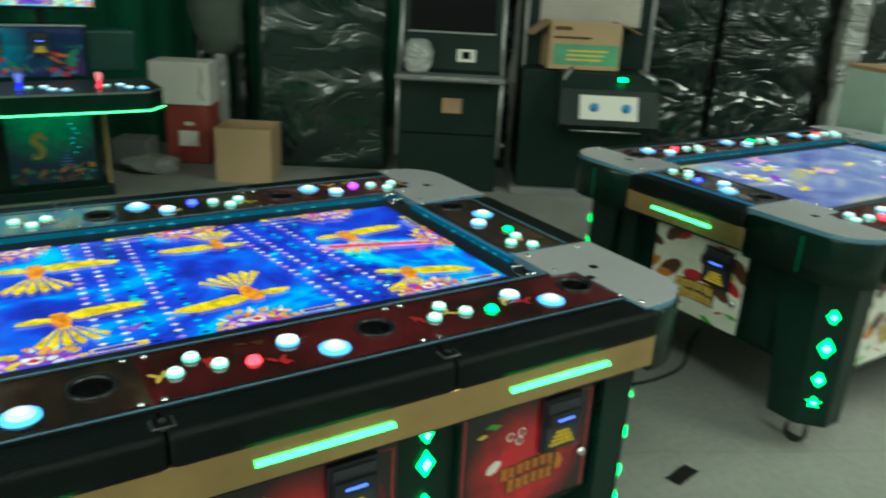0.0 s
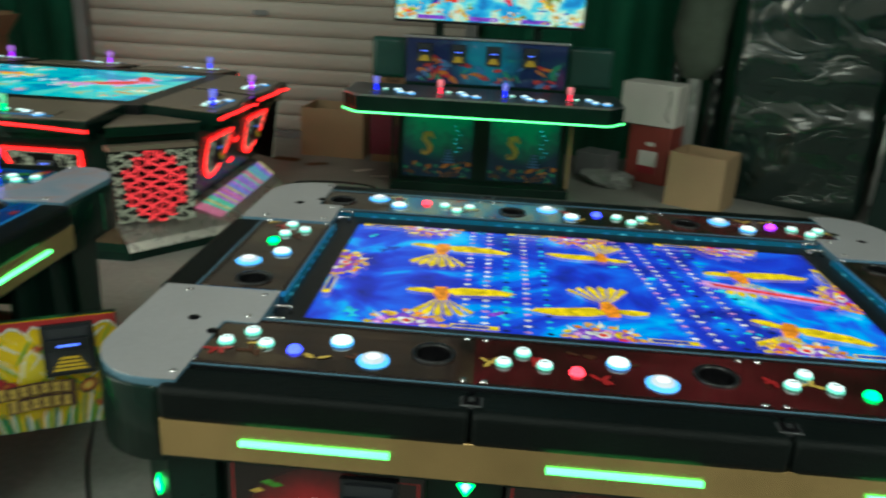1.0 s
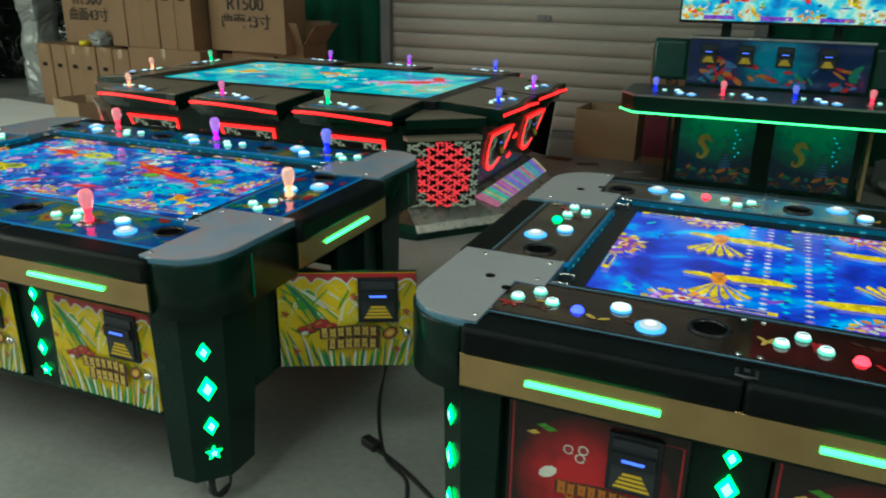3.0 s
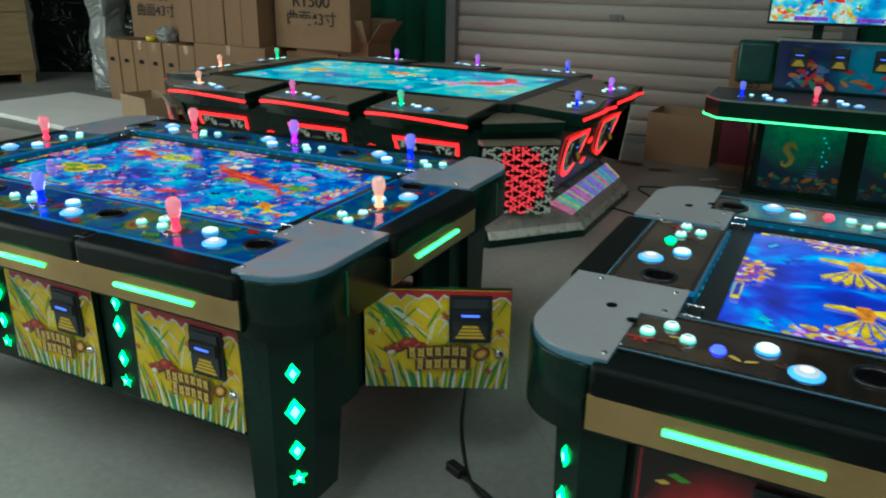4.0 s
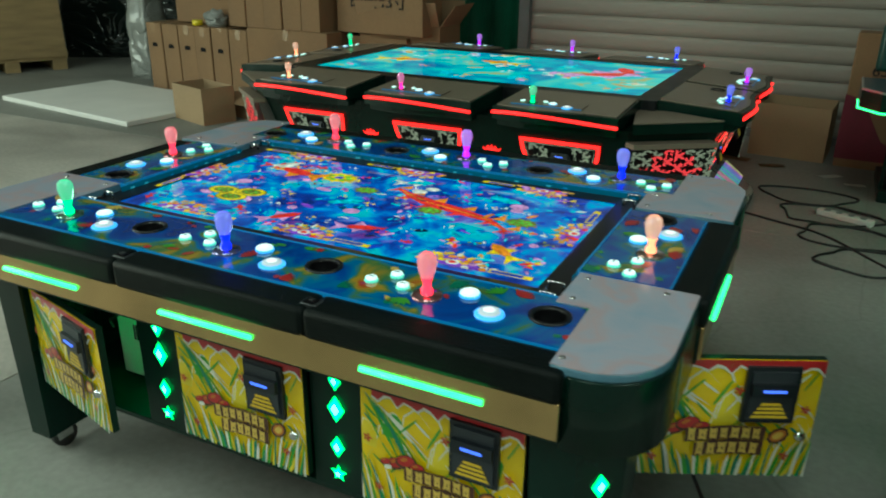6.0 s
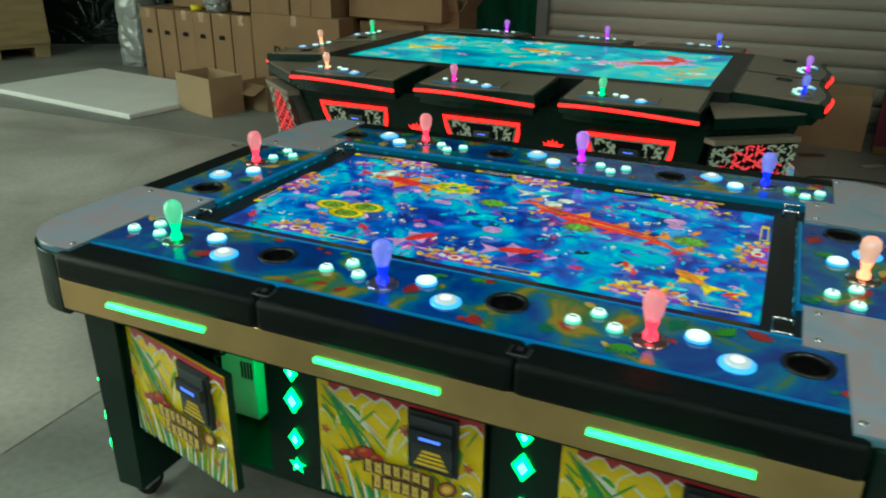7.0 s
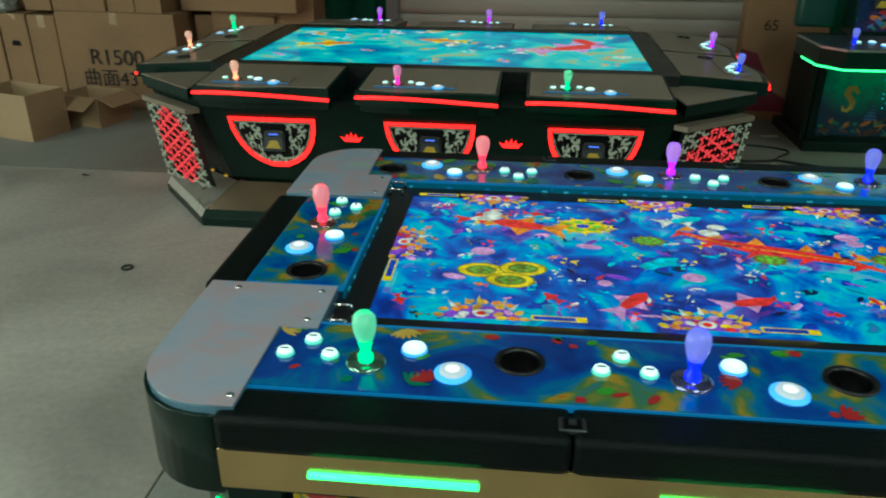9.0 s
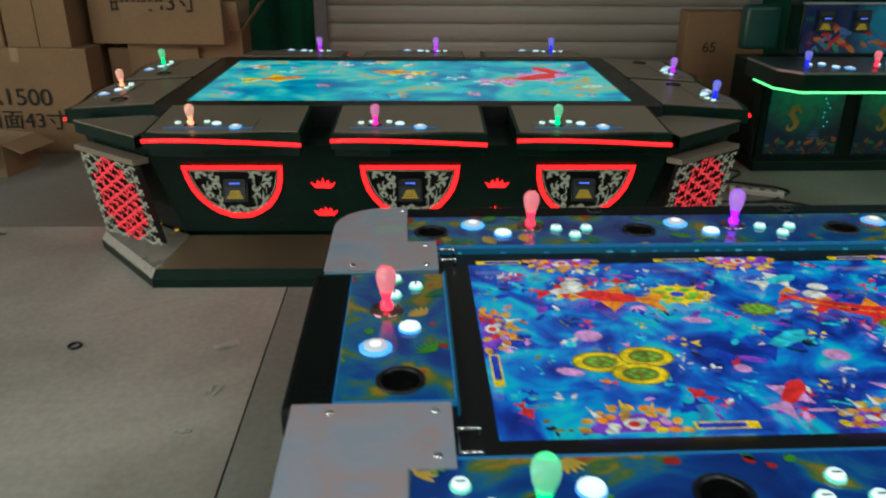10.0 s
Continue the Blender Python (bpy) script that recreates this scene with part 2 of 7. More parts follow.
M["bronze"] = mat("bronze_plate", (0.22, 0.16, 0.10), 0.25, 0.8, vary=0.15)
M["holo"] = mat("mirror_plate", (0.62, 0.59, 0.54), 0.28, 0.45, vary=0.15, scale=9, fine=30, bump=0.25)
# glowing colours for the plate's rainbow reflections
M["h_red"] = picture_ink("rainbow_glow_red", (0.85, 0.25, 0.45), 0.5)
M["h_yel"] = picture_ink("rainbow_glow_yel", (0.80, 0.72, 0.30), 0.5)
M["h_grn"] = picture_ink("rainbow_glow_grn", (0.15, 0.75, 0.55), 0.5)
M["h_blu"] = picture_ink("rainbow_glow_blu", (0.25, 0.30, 0.95), 0.5)
M["h_pur"] = picture_ink("rainbow_glow_pur", (0.60, 0.18, 0.90), 0.5)
M["creamlit"] = glow("backlit_cream", (0.40, 0.42, 0.33), 0.35)
M["redscroll"] = glow("backlit_red", (0.95, 0.05, 0.07), 0.85)
M["swoosh"] = mat("maroon_print", (0.14, 0.012, 0.03), 0.6)
M["green_lbl"] = mat("green_label", (0.10, 0.28, 0.16), 0.7)
M["brown"] = mat("brown_mat", (0.09, 0.075, 0.065), 0.8, vary=0.3)
for nm, c in (("pink", (1.0, 0.12, 0.22)), ("blue", (0.05, 0.08, 1.0)), ("purple", (0.55, 0.06, 1.0)), ("green", (0.05, 0.8, 0.4)), ("peach", (1.0, 0.5, 0.35)), ("magenta", (0.85, 0.08, 0.5))):
    M["joy_" + nm] = glow("joystick_" + nm, [v ** 1.8 for v in c], 2.3, 0.1)
    M["base_" + nm] = mat("joystick_base_" + nm, [0.22 + 0.25 * v for v in c], 0.14, 0.9, vary=0.1, bump=0)
    M["bulb_" + nm] = glow("bulb_" + nm, [0.12 + 0.66 * v for v in c], 0.30, 0.05)
    M["bulb_" + nm].node_tree.nodes["Principled BSDF"].inputs["Transmission Weight"].default_value = 0.6
    M["bulb_" + nm].node_tree.nodes["Principled BSDF"].inputs["Base Color"].default_value = (*[0.45 + 0.5 * v for v in c], 1)
for nm, c in (("pink", (1.0, 0.03, 0.06)), ("blue", (0.04, 0.06, 1.0)), ("purple", (0.40, 0.03, 1.0)), ("green", (0.02, 1.0, 0.18))):
    M["lamp_" + nm] = glow("lamp_cap_" + nm, c, 4.0, 0.1)

# art and picture fields
M["artB"] = ramp_mat("reef_print", [(0.30, (0.006, 0.03, 0.24)), (0.46, (0.008, 0.07, 0.40)), (0.54, (0.015, 0.17, 0.40)), (0.585, (0.08, 0.20, 0.06)), (0.63, (0.40, 0.27, 0.03)), (0.68, (0.42, 0.04, 0.02)), (0.74, (0.02, 0.08, 0.30))], 6.5, 0.14, detail=5, distort=0.9, coat=0.5, place=True)
M["artA"] = ramp_mat("dark_red_print", [(0.35, (0.018, 0.006, 0.006)), (0.5, (0.06, 0.008, 0.010)), (0.6, (0.10, 0.012, 0.016)), (0.7, (0.03, 0.015, 0.012))], 3.5, 0.12, detail=3, distort=0.5, coat=0.6, place=True)
M["artA2"] = ramp_mat("dark_print", [(0.35, (0.012, 0.010, 0.010)), (0.52, (0.035, 0.02, 0.015)), (0.62, (0.07, 0.05, 0.03)), (0.75, (0.02, 0.012, 0.01))], 6, 0.12, detail=3, distort=0.5, coat=0.6)
M["scrA"] = ramp_mat("deep_sea_picture", [(0.32, (0.004, 0.012, 0.22)), (0.45, (0.008, 0.03, 0.55)), (0.55, (0.01, 0.10, 0.75)), (0.64, (0.01, 0.38, 0.85)), (0.75, (0.10, 0.70, 0.9))], 4.0, 0.10, emit=0.95, detail=8.0, distort=1.6)
M["scrB"] = ramp_mat("reef_picture", [(0.28, (0.002, 0.010, 0.12)), (0.40, (0.004, 0.03, 0.32)), (0.50, (0.008, 0.11, 0.58)), (0.57, (0.01, 0.30, 0.70)), (0.63, (0.02, 0.50, 0.62)), (0.69, (0.02, 0.22, 0.45)), (0.78, (0.12, 0.10, 0.50))], 8.5, 0.08, emit=0.85, detail=10.0, distort=0.9)
M["scrC"] = ramp_mat("turquoise_picture", [(0.30, (0.01, 0.14, 0.40)), (0.42, (0.01, 0.32, 0.55)), (0.52, (0.03, 0.55, 0.62)), (0.60, (0.12, 0.62, 0.60)), (0.66, (0.50, 0.45, 0.15)), (0.74, (0.60, 0.15, 0.12))], 3.2, 0.14, emit=0.8, distort=1.0)
M["scrD"] = ramp_mat("pale_picture", [(0.30, (0.06, 0.08, 0.35)), (0.48, (0.16, 0.20, 0.50)), (0.58, (0.30, 0.32, 0.5)), (0.66, (0.5, 0.45, 0.12)), (0.76, (0.5, 0.5, 0.55))], 2.6, 0.14, emit=0.75)
M["scrE"] = ramp_mat("bright_reef_picture", [(0.30, (0.01, 0.08, 0.35)), (0.42, (0.02, 0.28, 0.62)), (0.50, (0.10, 0.55, 0.65)), (0.56, (0.55, 0.68, 0.55)), (0.63, (0.40, 0.38, 0.22)), (0.72, (0.15, 0.45, 0.20))], 6.0, 0.2, emit=1.0, detail=10.0, distort=0.2)
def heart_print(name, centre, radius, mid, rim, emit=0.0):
    """Print that fades from a bright heart to a dark rim; emit makes it glow."""
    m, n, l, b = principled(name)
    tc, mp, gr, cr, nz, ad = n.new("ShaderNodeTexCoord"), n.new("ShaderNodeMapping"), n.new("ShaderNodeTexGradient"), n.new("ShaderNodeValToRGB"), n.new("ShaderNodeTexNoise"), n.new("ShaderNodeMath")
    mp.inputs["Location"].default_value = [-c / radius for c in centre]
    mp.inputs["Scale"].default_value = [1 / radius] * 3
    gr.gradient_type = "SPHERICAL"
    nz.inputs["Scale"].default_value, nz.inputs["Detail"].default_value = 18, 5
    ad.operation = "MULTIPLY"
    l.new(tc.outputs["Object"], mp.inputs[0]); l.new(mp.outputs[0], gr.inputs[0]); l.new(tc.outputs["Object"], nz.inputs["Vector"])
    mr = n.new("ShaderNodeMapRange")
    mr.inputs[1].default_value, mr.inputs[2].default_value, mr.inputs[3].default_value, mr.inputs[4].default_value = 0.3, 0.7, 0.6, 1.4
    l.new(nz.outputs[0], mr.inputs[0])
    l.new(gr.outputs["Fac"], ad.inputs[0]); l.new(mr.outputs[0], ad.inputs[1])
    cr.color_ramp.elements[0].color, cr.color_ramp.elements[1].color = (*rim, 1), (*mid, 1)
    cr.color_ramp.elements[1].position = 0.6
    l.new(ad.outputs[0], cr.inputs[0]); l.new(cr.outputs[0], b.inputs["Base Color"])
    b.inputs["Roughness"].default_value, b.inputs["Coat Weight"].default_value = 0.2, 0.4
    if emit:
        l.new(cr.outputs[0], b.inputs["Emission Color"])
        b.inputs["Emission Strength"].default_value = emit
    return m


M["doorA"] = heart_print("red_hearted_print", (0.18, 0.0, 0.12), 0.17, (0.50, 0.015, 0.025), (0.012, 0.006, 0.006))
# green glow below the counter painted into the base prints; the back print glows likewise
M["lagoon_a"] = heart_print("glow_painted_lagoon", (-0.315, 0.6, 0.62), 0.40, (0.01, 0.26, 0.13), (0.003, 0.020, 0.045), 0.15)
M["lagoon_b"] = heart_print("glow_painted_lagoon", (0.315, 0.6, 0.62), 0.40, (0.01, 0.26, 0.13), (0.003, 0.020, 0.045), 0.15)
M["lagoon_c"] = heart_print("glow_painted_lagoon", (0.0, 0.45, 1.0), 0.26, (0.01, 0.12, 0.20), (0.004, 0.010, 0.045), 0.35)
M["yellow"] = ramp_mat("yellow_print", [(0.35, (0.78, 0.54, 0.008)), (0.55, (0.84, 0.62, 0.012)), (0.7, (0.78, 0.46, 0.012))], 8, 0.25, coat=0.3)
for nm, c in (("p_green", (0.07, 0.34, 0.03)), ("p_teal", (0.02, 0.20, 0.12)), ("p_white", (0.74, 0.74, 0.66)), ("p_red", (0.42, 0.02, 0.025)), ("p_orange", (0.50, 0.16, 0.02)), ("p_brown", (0.08, 0.03, 0.015)), ("p_gold", (0.66, 0.46, 0.09)), ("p_skyb", (0.05, 0.16, 0.40)), ("p_dark", (0.015, 0.008, 0.008)), ("p_lemon", (0.76, 0.62, 0.03))):
    M[nm] = mat(nm, c, 0.3, vary=0.15, scale=12, bump=0, coat=0.3)
for nm, c in (("e_yellow", (0.95, 0.68, 0.01)), ("e_orange", (0.95, 0.30, 0.02)), ("e_red", (0.9, 0.03, 0.03)), ("e_cyan", (0.05, 0.65, 0.85)), ("e_pink", (0.75, 0.35, 0.75)), ("e_green", (0.18, 0.62, 0.06)), ("e_white", (0.85, 0.85, 0.8)), ("e_blue", (0.01, 0.05, 0.55)), ("e_purple", (0.25, 0.06, 0.7)), ("e_gold", (0.8, 0.42, 0.06)), ("e_dark", (0.004, 0.01, 0.07)), ("e_olive", (0.22, 0.26, 0.03))):
    M[nm] = picture_ink(nm, c, 0.8)


# ---- mesh helpers ----
def box(bm, x0, x1, y0, y1, z0, z1, mi=0, bev=0.0):
    vs = [bm.verts.new(p) for p in ((x0, y0, z0), (x1, y0, z0), (x1, y1, z0), (x0, y1, z0), (x0, y0, z1), (x1, y0, z1), (x1, y1, z1), (x0, y1, z1))]
    fs = [bm.faces.new([vs[i] for i in q]) for q in ((0, 3, 2, 1), (4, 5, 6, 7), (0, 1, 5, 4), (1, 2, 6, 5), (2, 3, 7, 6), (3, 0, 4, 7))]
    for f in fs:
        f.material_index = mi
    if bev:
        es = list({e for f in fs for e in f.edges})
        r = bmesh.ops.bevel(bm, geom=es, offset=bev, segments=2, affect="EDGES", profile=0.6, clamp_overlap=True)
        for f in r["faces"]:
            f.material_index, f.smooth = mi, True
    return vs


def prism(bm, pts, z0, z1, mi=0, bev=0.0, top=None, mside=None):
    """Upright prism over a counter-clockwise outline; top: another outline for its upper end."""
    a = [bm.verts.new((x, y, z0)) for x, y in pts]
    b = [bm.verts.new((x, y, z1)) for x, y in (top or pts)]
    n = len(pts)
    fs = [bm.faces.new(b), bm.faces.new(a[::-1])]
    sides = [bm.faces.new((a[i], a[(i + 1) % n], b[(i + 1) % n], b[i])) for i in range(n)]
    for f in fs + sides:
        f.material_index = mi
    if mside is not None:
        for f in sides:
            f.material_index = mside
    if bev:
        r = bmesh.ops.bevel(bm, geom=list(fs[0].edges), offset=bev, segments=2, affect="EDGES", profile=0.6, clamp_overlap=True)
        for f in r["faces"]:
            f.material_index, f.smooth = (mi if mside is None else mside), True
    return fs, sides


def lathe(bm, prof, x=0, y=0, n=16, mi=0, mats=None):
    """Turned shape about an upright axis; prof: (radius, z) from below; mats: a material for each band."""
    rings = []
    for r, z in prof:
        if r < 1e-5:
            rings.append([bm.verts.new((x, y, z))])
        else:
            rings.append([bm.verts.new((x + r * math.cos(2 * math.pi * k / n), y + r * math.sin(2 * math.pi * k / n), z)) for k in range(n)])
    for i in range(len(rings) - 1):
        a, b = rings[i], rings[i + 1]
        for k in range(n):
            j = (k + 1) % n
            if len(a) == 1 and len(b) == 1:
                continue
            vs = (a[0], b[j], b[k]) if len(a) == 1 else (a[k], a[j], b[0]) if len(b) == 1 else (a[k], a[j], b[j], b[k])
            f = bm.faces.new(vs)
            f.smooth, f.material_index = True, (mats[i] if mats else mi)


def tube(bm, pts, r, n=8, mi=0, closed=False):
    """Round bar along a chain of points."""
    P = [Vector(p) for p in pts]
    rings = []
    for i, p in enumerate(P):
        a, b = (P[i - 1] if i or closed else p), (P[(i + 1) % len(P)] if i < len(P) - 1 or closed else p)
        d = (b - a).normalized()
        u = d.cross(Vector((0, 0, 1)))
        u = u.normalized() if u.length > 1e-3 else Vector((1, 0, 0))
        v = d.cross(u)
        rings.append([bm.verts.new(p + r * (math.cos(2 * math.pi * k / n) * u + math.sin(2 * math.pi * k / n) * v)) for k in range(n)])
    m = len(rings)
    for i in range(m if closed else m - 1):
        a, b = rings[i], rings[(i + 1) % m]
        for k in range(n):
            f = bm.faces.new((a[k], a[(k + 1) % n], b[(k + 1) % n], b[k]))
            f.smooth, f.material_index = True, mi
    if not closed:
        for q in (rings[0][::-1], rings[-1]):
            bm.faces.new(q).material_index = mi


def flat(bm, pts, place, mi=0):
    """A thin printed patch: outline (u, v) laid out by place(u, v)."""
    f = bm.faces.new([bm.verts.new(place(u, v)) for u, v in pts])
    f.material_index = mi
    return f


def mesh_of(name, bm, mats):
    bmesh.ops.recalc_face_normals(bm, faces=bm.faces[:])
    me = bpy.data.meshes.new(name)
    bm.to_mesh(me)
    bm.free()
    for k in (mats if isinstance(mats, (list, tuple)) else [mats]):
        me.materials.append(M[k])
    return me


def part(name, bm, mats, parent, label="", m=None):
    me = bm if isinstance(bm, bpy.types.Mesh) else mesh_of(name, bm, mats)
    ob = new(name, me)
    ob.parent = parent
    if m is not None:
        ob.matrix_basis = m
    return tagged(ob, label)


def thing(name, m, label, category, group="", kind=""):
    ob = new(name)
    ob.empty_display_size = 0.1
    ob.matrix_world = m
    return tagged(ob, label, category, group, kind)


def single(name, bm, mats, m, label, category, group="", kind=""):
    ob = new(name, mesh_of(name, bm, mats))
    ob.matrix_world = m
    return tagged(ob, label, category, group, kind)


def BM():
    return bmesh.new()


def ellipse(cx, cy, rx, ry, n=12, rot=0.0):
    c, s = math.cos(rot), math.sin(rot)
    return [(cx + c * rx * math.cos(a) - s * ry * math.sin(a), cy + s * rx * math.cos(a) + c * ry * math.sin(a)) for a in (2 * math.pi * k / n for k in range(n))]


def arc(cx, cy, r, a0, a1, n=7):
    return [(cx + r * math.cos(radians(a0 + (a1 - a0) * k / (n - 1))), cy + r * math.sin(radians(a0 + (a1 - a0) * k / (n - 1)))) for k in range(n)]


# ---- the hall ----
SK = -1.0          # the back of the hall runs at this angle to the tables
bm = BM()
box(bm, -13, 9, -5, 9.5, -0.3, -0.012)
floor = single("floor", bm, "joint", pose(0, 0, 0), "bare concrete hall floor with dirty joints", "floor", kind="structure")
# the rear western slab is greyer: shade beyond y 4.4 put into its colour
for x0, x1, y0, y1, k in ((-12.9, -2.803, -4.9, 4.396, "floor_a"), (-12.9, -2.803, 4.401, 9.4, "floor_b"), (-2.797, 8.9, -4.9, 4.396, "floor_b"), (-2.797, 8.9, 4.401, 9.4, "floor_b")):
    bm = BM()
    box(bm, x0, x1, y0, y1, -0.2, 0, bev=0.003)
    part("concrete_slab", bm, k, floor)

bm = BM()
for x0, x1, y0, y1, z0, z1 in ((-12.3, -12.0, -5, -4, 0, 5), (-12.3, -12.0, 1.6, 9.5, 0, 5), (-12.3, -12.0, -4, 1.6, 3.7, 5)):
    box(bm, x0, x1, y0, y1, z0, z1)
single("wall_west", bm, "wall", pose(0, 0, 0), "grey rendered wall with an open gate", "wall", kind="structure")
# south wall, never in view: added to close the hall for light and reflections
bm = BM(); box(bm, -12.3, 9, -5.3, -5, 0, 5)
single("unseen_wall_south", bm, "wall", pose(0, 0, 0), "grey rendered hall wall", "wall", kind="structure")
bm = BM(); box(bm, 8.7, 9, -5, 9.5, 0, 5)
single("wall_east", bm, "wall", pose(0, 0, 0), "grey rendered hall wall", "wall", kind="structure")
bm = BM()
box(bm, -12.3, 9, 9.2, 9.5, 0, 5)
single("wall_north", bm, "wall", pose(0, 0, 0), "grey rendered hall wall", "wall", kind="structure")
# roof, never in view: added to hold and bounce the light
bm = BM()
xs = (-12.3, -7.05, -5.95, -1.05, 0.05, 9)
for i in range(5):
    if i % 2 == 0:
        box(bm, xs[i], xs[i + 1], -5.3, 9.5, 5.0, 5.15)
for i, (y0, y1) in ((1, (-1.1, 3.1)), (3, (-1.9, 2.3))):
    box(bm, xs[i], xs[i + 1], -5.3, y0, 5.0, 5.15)
    box(bm, xs[i], xs[i + 1], y1, 9.5, 5.0, 5.15)
single("ceiling", bm, "ceil", pose(0, 0, 0), "unseen pale sheet roof with two openings, added to close the hall", "ceiling", kind="structure")

# roller shutter: curved slats on a backing, with a lock plate and a bottom rail
SH = pose(-1.15, 6.76, 0, 0, 0, SK)
bm = BM()
box(bm, -1.75, 1.48, 0.05, 0.09, 0, 4.0)
shutter = single("shutter_1", bm, "shutter", SH, "closed pale steel roller shutter with horizontal slats", "shutter", kind="structure")
bm = BM()
prof = [(0.022, 0.0), (0.006, 0.006), (0.0, 0.05), (0.0, 0.10), (0.005, 0.127), (0.018, 0.1345)]
ring = [[bm.verts.new((x, y, z)) for y, z in prof] for x in (-1.75, 1.48)]
for i in range(len(prof) - 1):
    bm.faces.new((ring[0][i], ring[1][i], ring[1][i + 1], ring[0][i + 1])).smooth = True
slat_mesh = mesh_of("shutter_slat", bm, "shutter")
for i in range(28):
    part("shutter_slat", slat_mesh, None, shutter, m=Matrix.Translation((0, 0, 0.06 + i * 0.135)))
bm = BM(); box(bm, -1.75, 1.48, -0.03, 0.05, 0.0, 0.06, bev=0.006)
part("bottom_rail", bm, "grey", shutter, "dull metal bottom rail")
bm = BM(); box(bm, -0.31, -0.19, -0.012, 0.012, 1.02, 1.065, bev=0.004); box(bm, -0.27, -0.23, -0.02, 0.0, 1.03, 1.057, bev=0.003)
part("lock_plate", bm, "grey", shutter)
bm = BM(); box(bm, -1.85, -1.75, -0.06, 0.1, 0, 4.0, bev=0.005); box(bm, 1.48, 1.58, -0.06, 0.1, 0, 4.0, bev=0.005)
part("guide_rail", bm, "grey", shutter)

# corrugated dark green sheets beside the shutter, both ways
def corrugated(name, x0, x1, m, label):
    bm = BM()
    n = int((x1 - x0) / 0.03)
    a, b = [], []
    for i in range(n + 1):
        ph = i % 8
        y = (0.0, 0.0, 0.02, 0.045, 0.045, 0.045, 0.02, 0.0)[ph] + 0.004 * math.sin(i * 1.7)
        x = x0 + (x1 - x0) * i / n
        a.append(bm.verts.new((x, y, 0.0))); b.append(bm.verts.new((x, y, 4.0)))
    for i in range(n):
        bm.faces.new((a[i], a[i + 1], b[i + 1], b[i])).smooth = True
    bmesh.ops.solidify(bm, geom=bm.faces[:], thickness=0.004)
    return single(name, bm, "corr", m, label, "wall panel", kind="structure")


corrugated("trim_west", -5.2, -1.86, SH, "dark green corrugated sheet wall panel")
corrugated("trim_east", 1.60, 5.6, SH, "dark green corrugated sheet wall panel")


# ---- game tables ----
def bar_points(n=3):
    return [-0.507 * (n - 1) / 2 + 0.507 * i for i in range(n)]


def button_mesh(r, h, cap, ring, ringw=0.35, mark=True):
    bm = BM()
    lathe(bm, [(r * (1 + ringw), 0), (r * (1 + ringw), h * 0.3), (r * 1.06, h * 0.55), (r * 1.0, h * 0.5), (r * 0.97, h * 0.85), (r * 0.82, h), (0, h * 1.05)], n=20, mats=[1, 1, 1, 0, 0, 0])
    if mark:
        box(bm, -r * 0.55, r * 0.55, -r * 0.16, r * 0.16, h * 1.03, h * 1.09, 2)
    elif r > 0.015:
        lathe(bm, [(r * 0.52, h * 1.02), (r * 0.45, h * 1.12), (0, h * 1.14)], n=16, mats=[2, 2])
    return mesh_of("button", bm, [cap, ring, "grey" if mark else "capc"])


B_SMALL = button_mesh(0.0122, 0.010, "white", "ringG", 0.2)
B_MED = button_mesh(0.0192, 0.010, "white", "ringB", 0.1, False)
B_BIG = button_mesh(0.0212, 0.010, "whiteR", "ringB", 0.38, False)
B_JOY = {}
for k in ("pink", "blue", "purple", "green", "peach", "magenta"):
    bm = BM()
    lathe(bm, [(0.032, 0), (0.032, 0.004), (0.026, 0.006), (0.012, 0.006), (0.012, 0.016), (0.008, 0.022), (0.0085, 0.03), (0.0125, 0.042), (0.0175, 0.058), (0.0195, 0.072), (0.0175, 0.085), (0.011, 0.092), (0, 0.094)], n=20, mats=[1, 1, 1, 2, 2, 2, 2, 0, 0, 0, 0, 0])
    B_JOY[k] = mesh_of("joystick", bm, ["bulb_" + k, "base_" + k, "joy_" + k])
bm = BM()
lathe(bm, [(0.0405, 0), (0.0405, 0.004), (0.036, 0.005), (0.032, 0.001), (0.031, -0.004), (0.029, -0.05), (0, -0.052)], n=24, mats=[1, 1, 1, 0, 0, 0])
B_CUP = mesh_of("cup_holder", bm, ["hole", "bezel"])
B_LAMP = {}
for k in ("blue", "pink", "green", "purple"):
    B_LAMP[k] = button_mesh(0.011, 0.009, "lamp_" + k, "lamp_" + k, 0.25, False)
bm = BM()
for s in (-1, 1):
    tube(bm, [(s * 0.028, -0.012, 0), (s * 0.028, -0.012, 0.016), (s * 0.028, 0.02, 0.016), (s * 0.028, 0.02, 0)], 0.0035)
tube(bm, [(-0.028, 0.02, 0.004), (0.028, 0.02, 0.004)], 0.003)
B_CLIP = mesh_of("clip", bm, "chrome")
bm = BM()
lathe(bm, [(0.006, 0), (0.006, 0.002), (0.0, 0.0035)], n=10)
B_SCREW = mesh_of("screw", bm, "chrome")


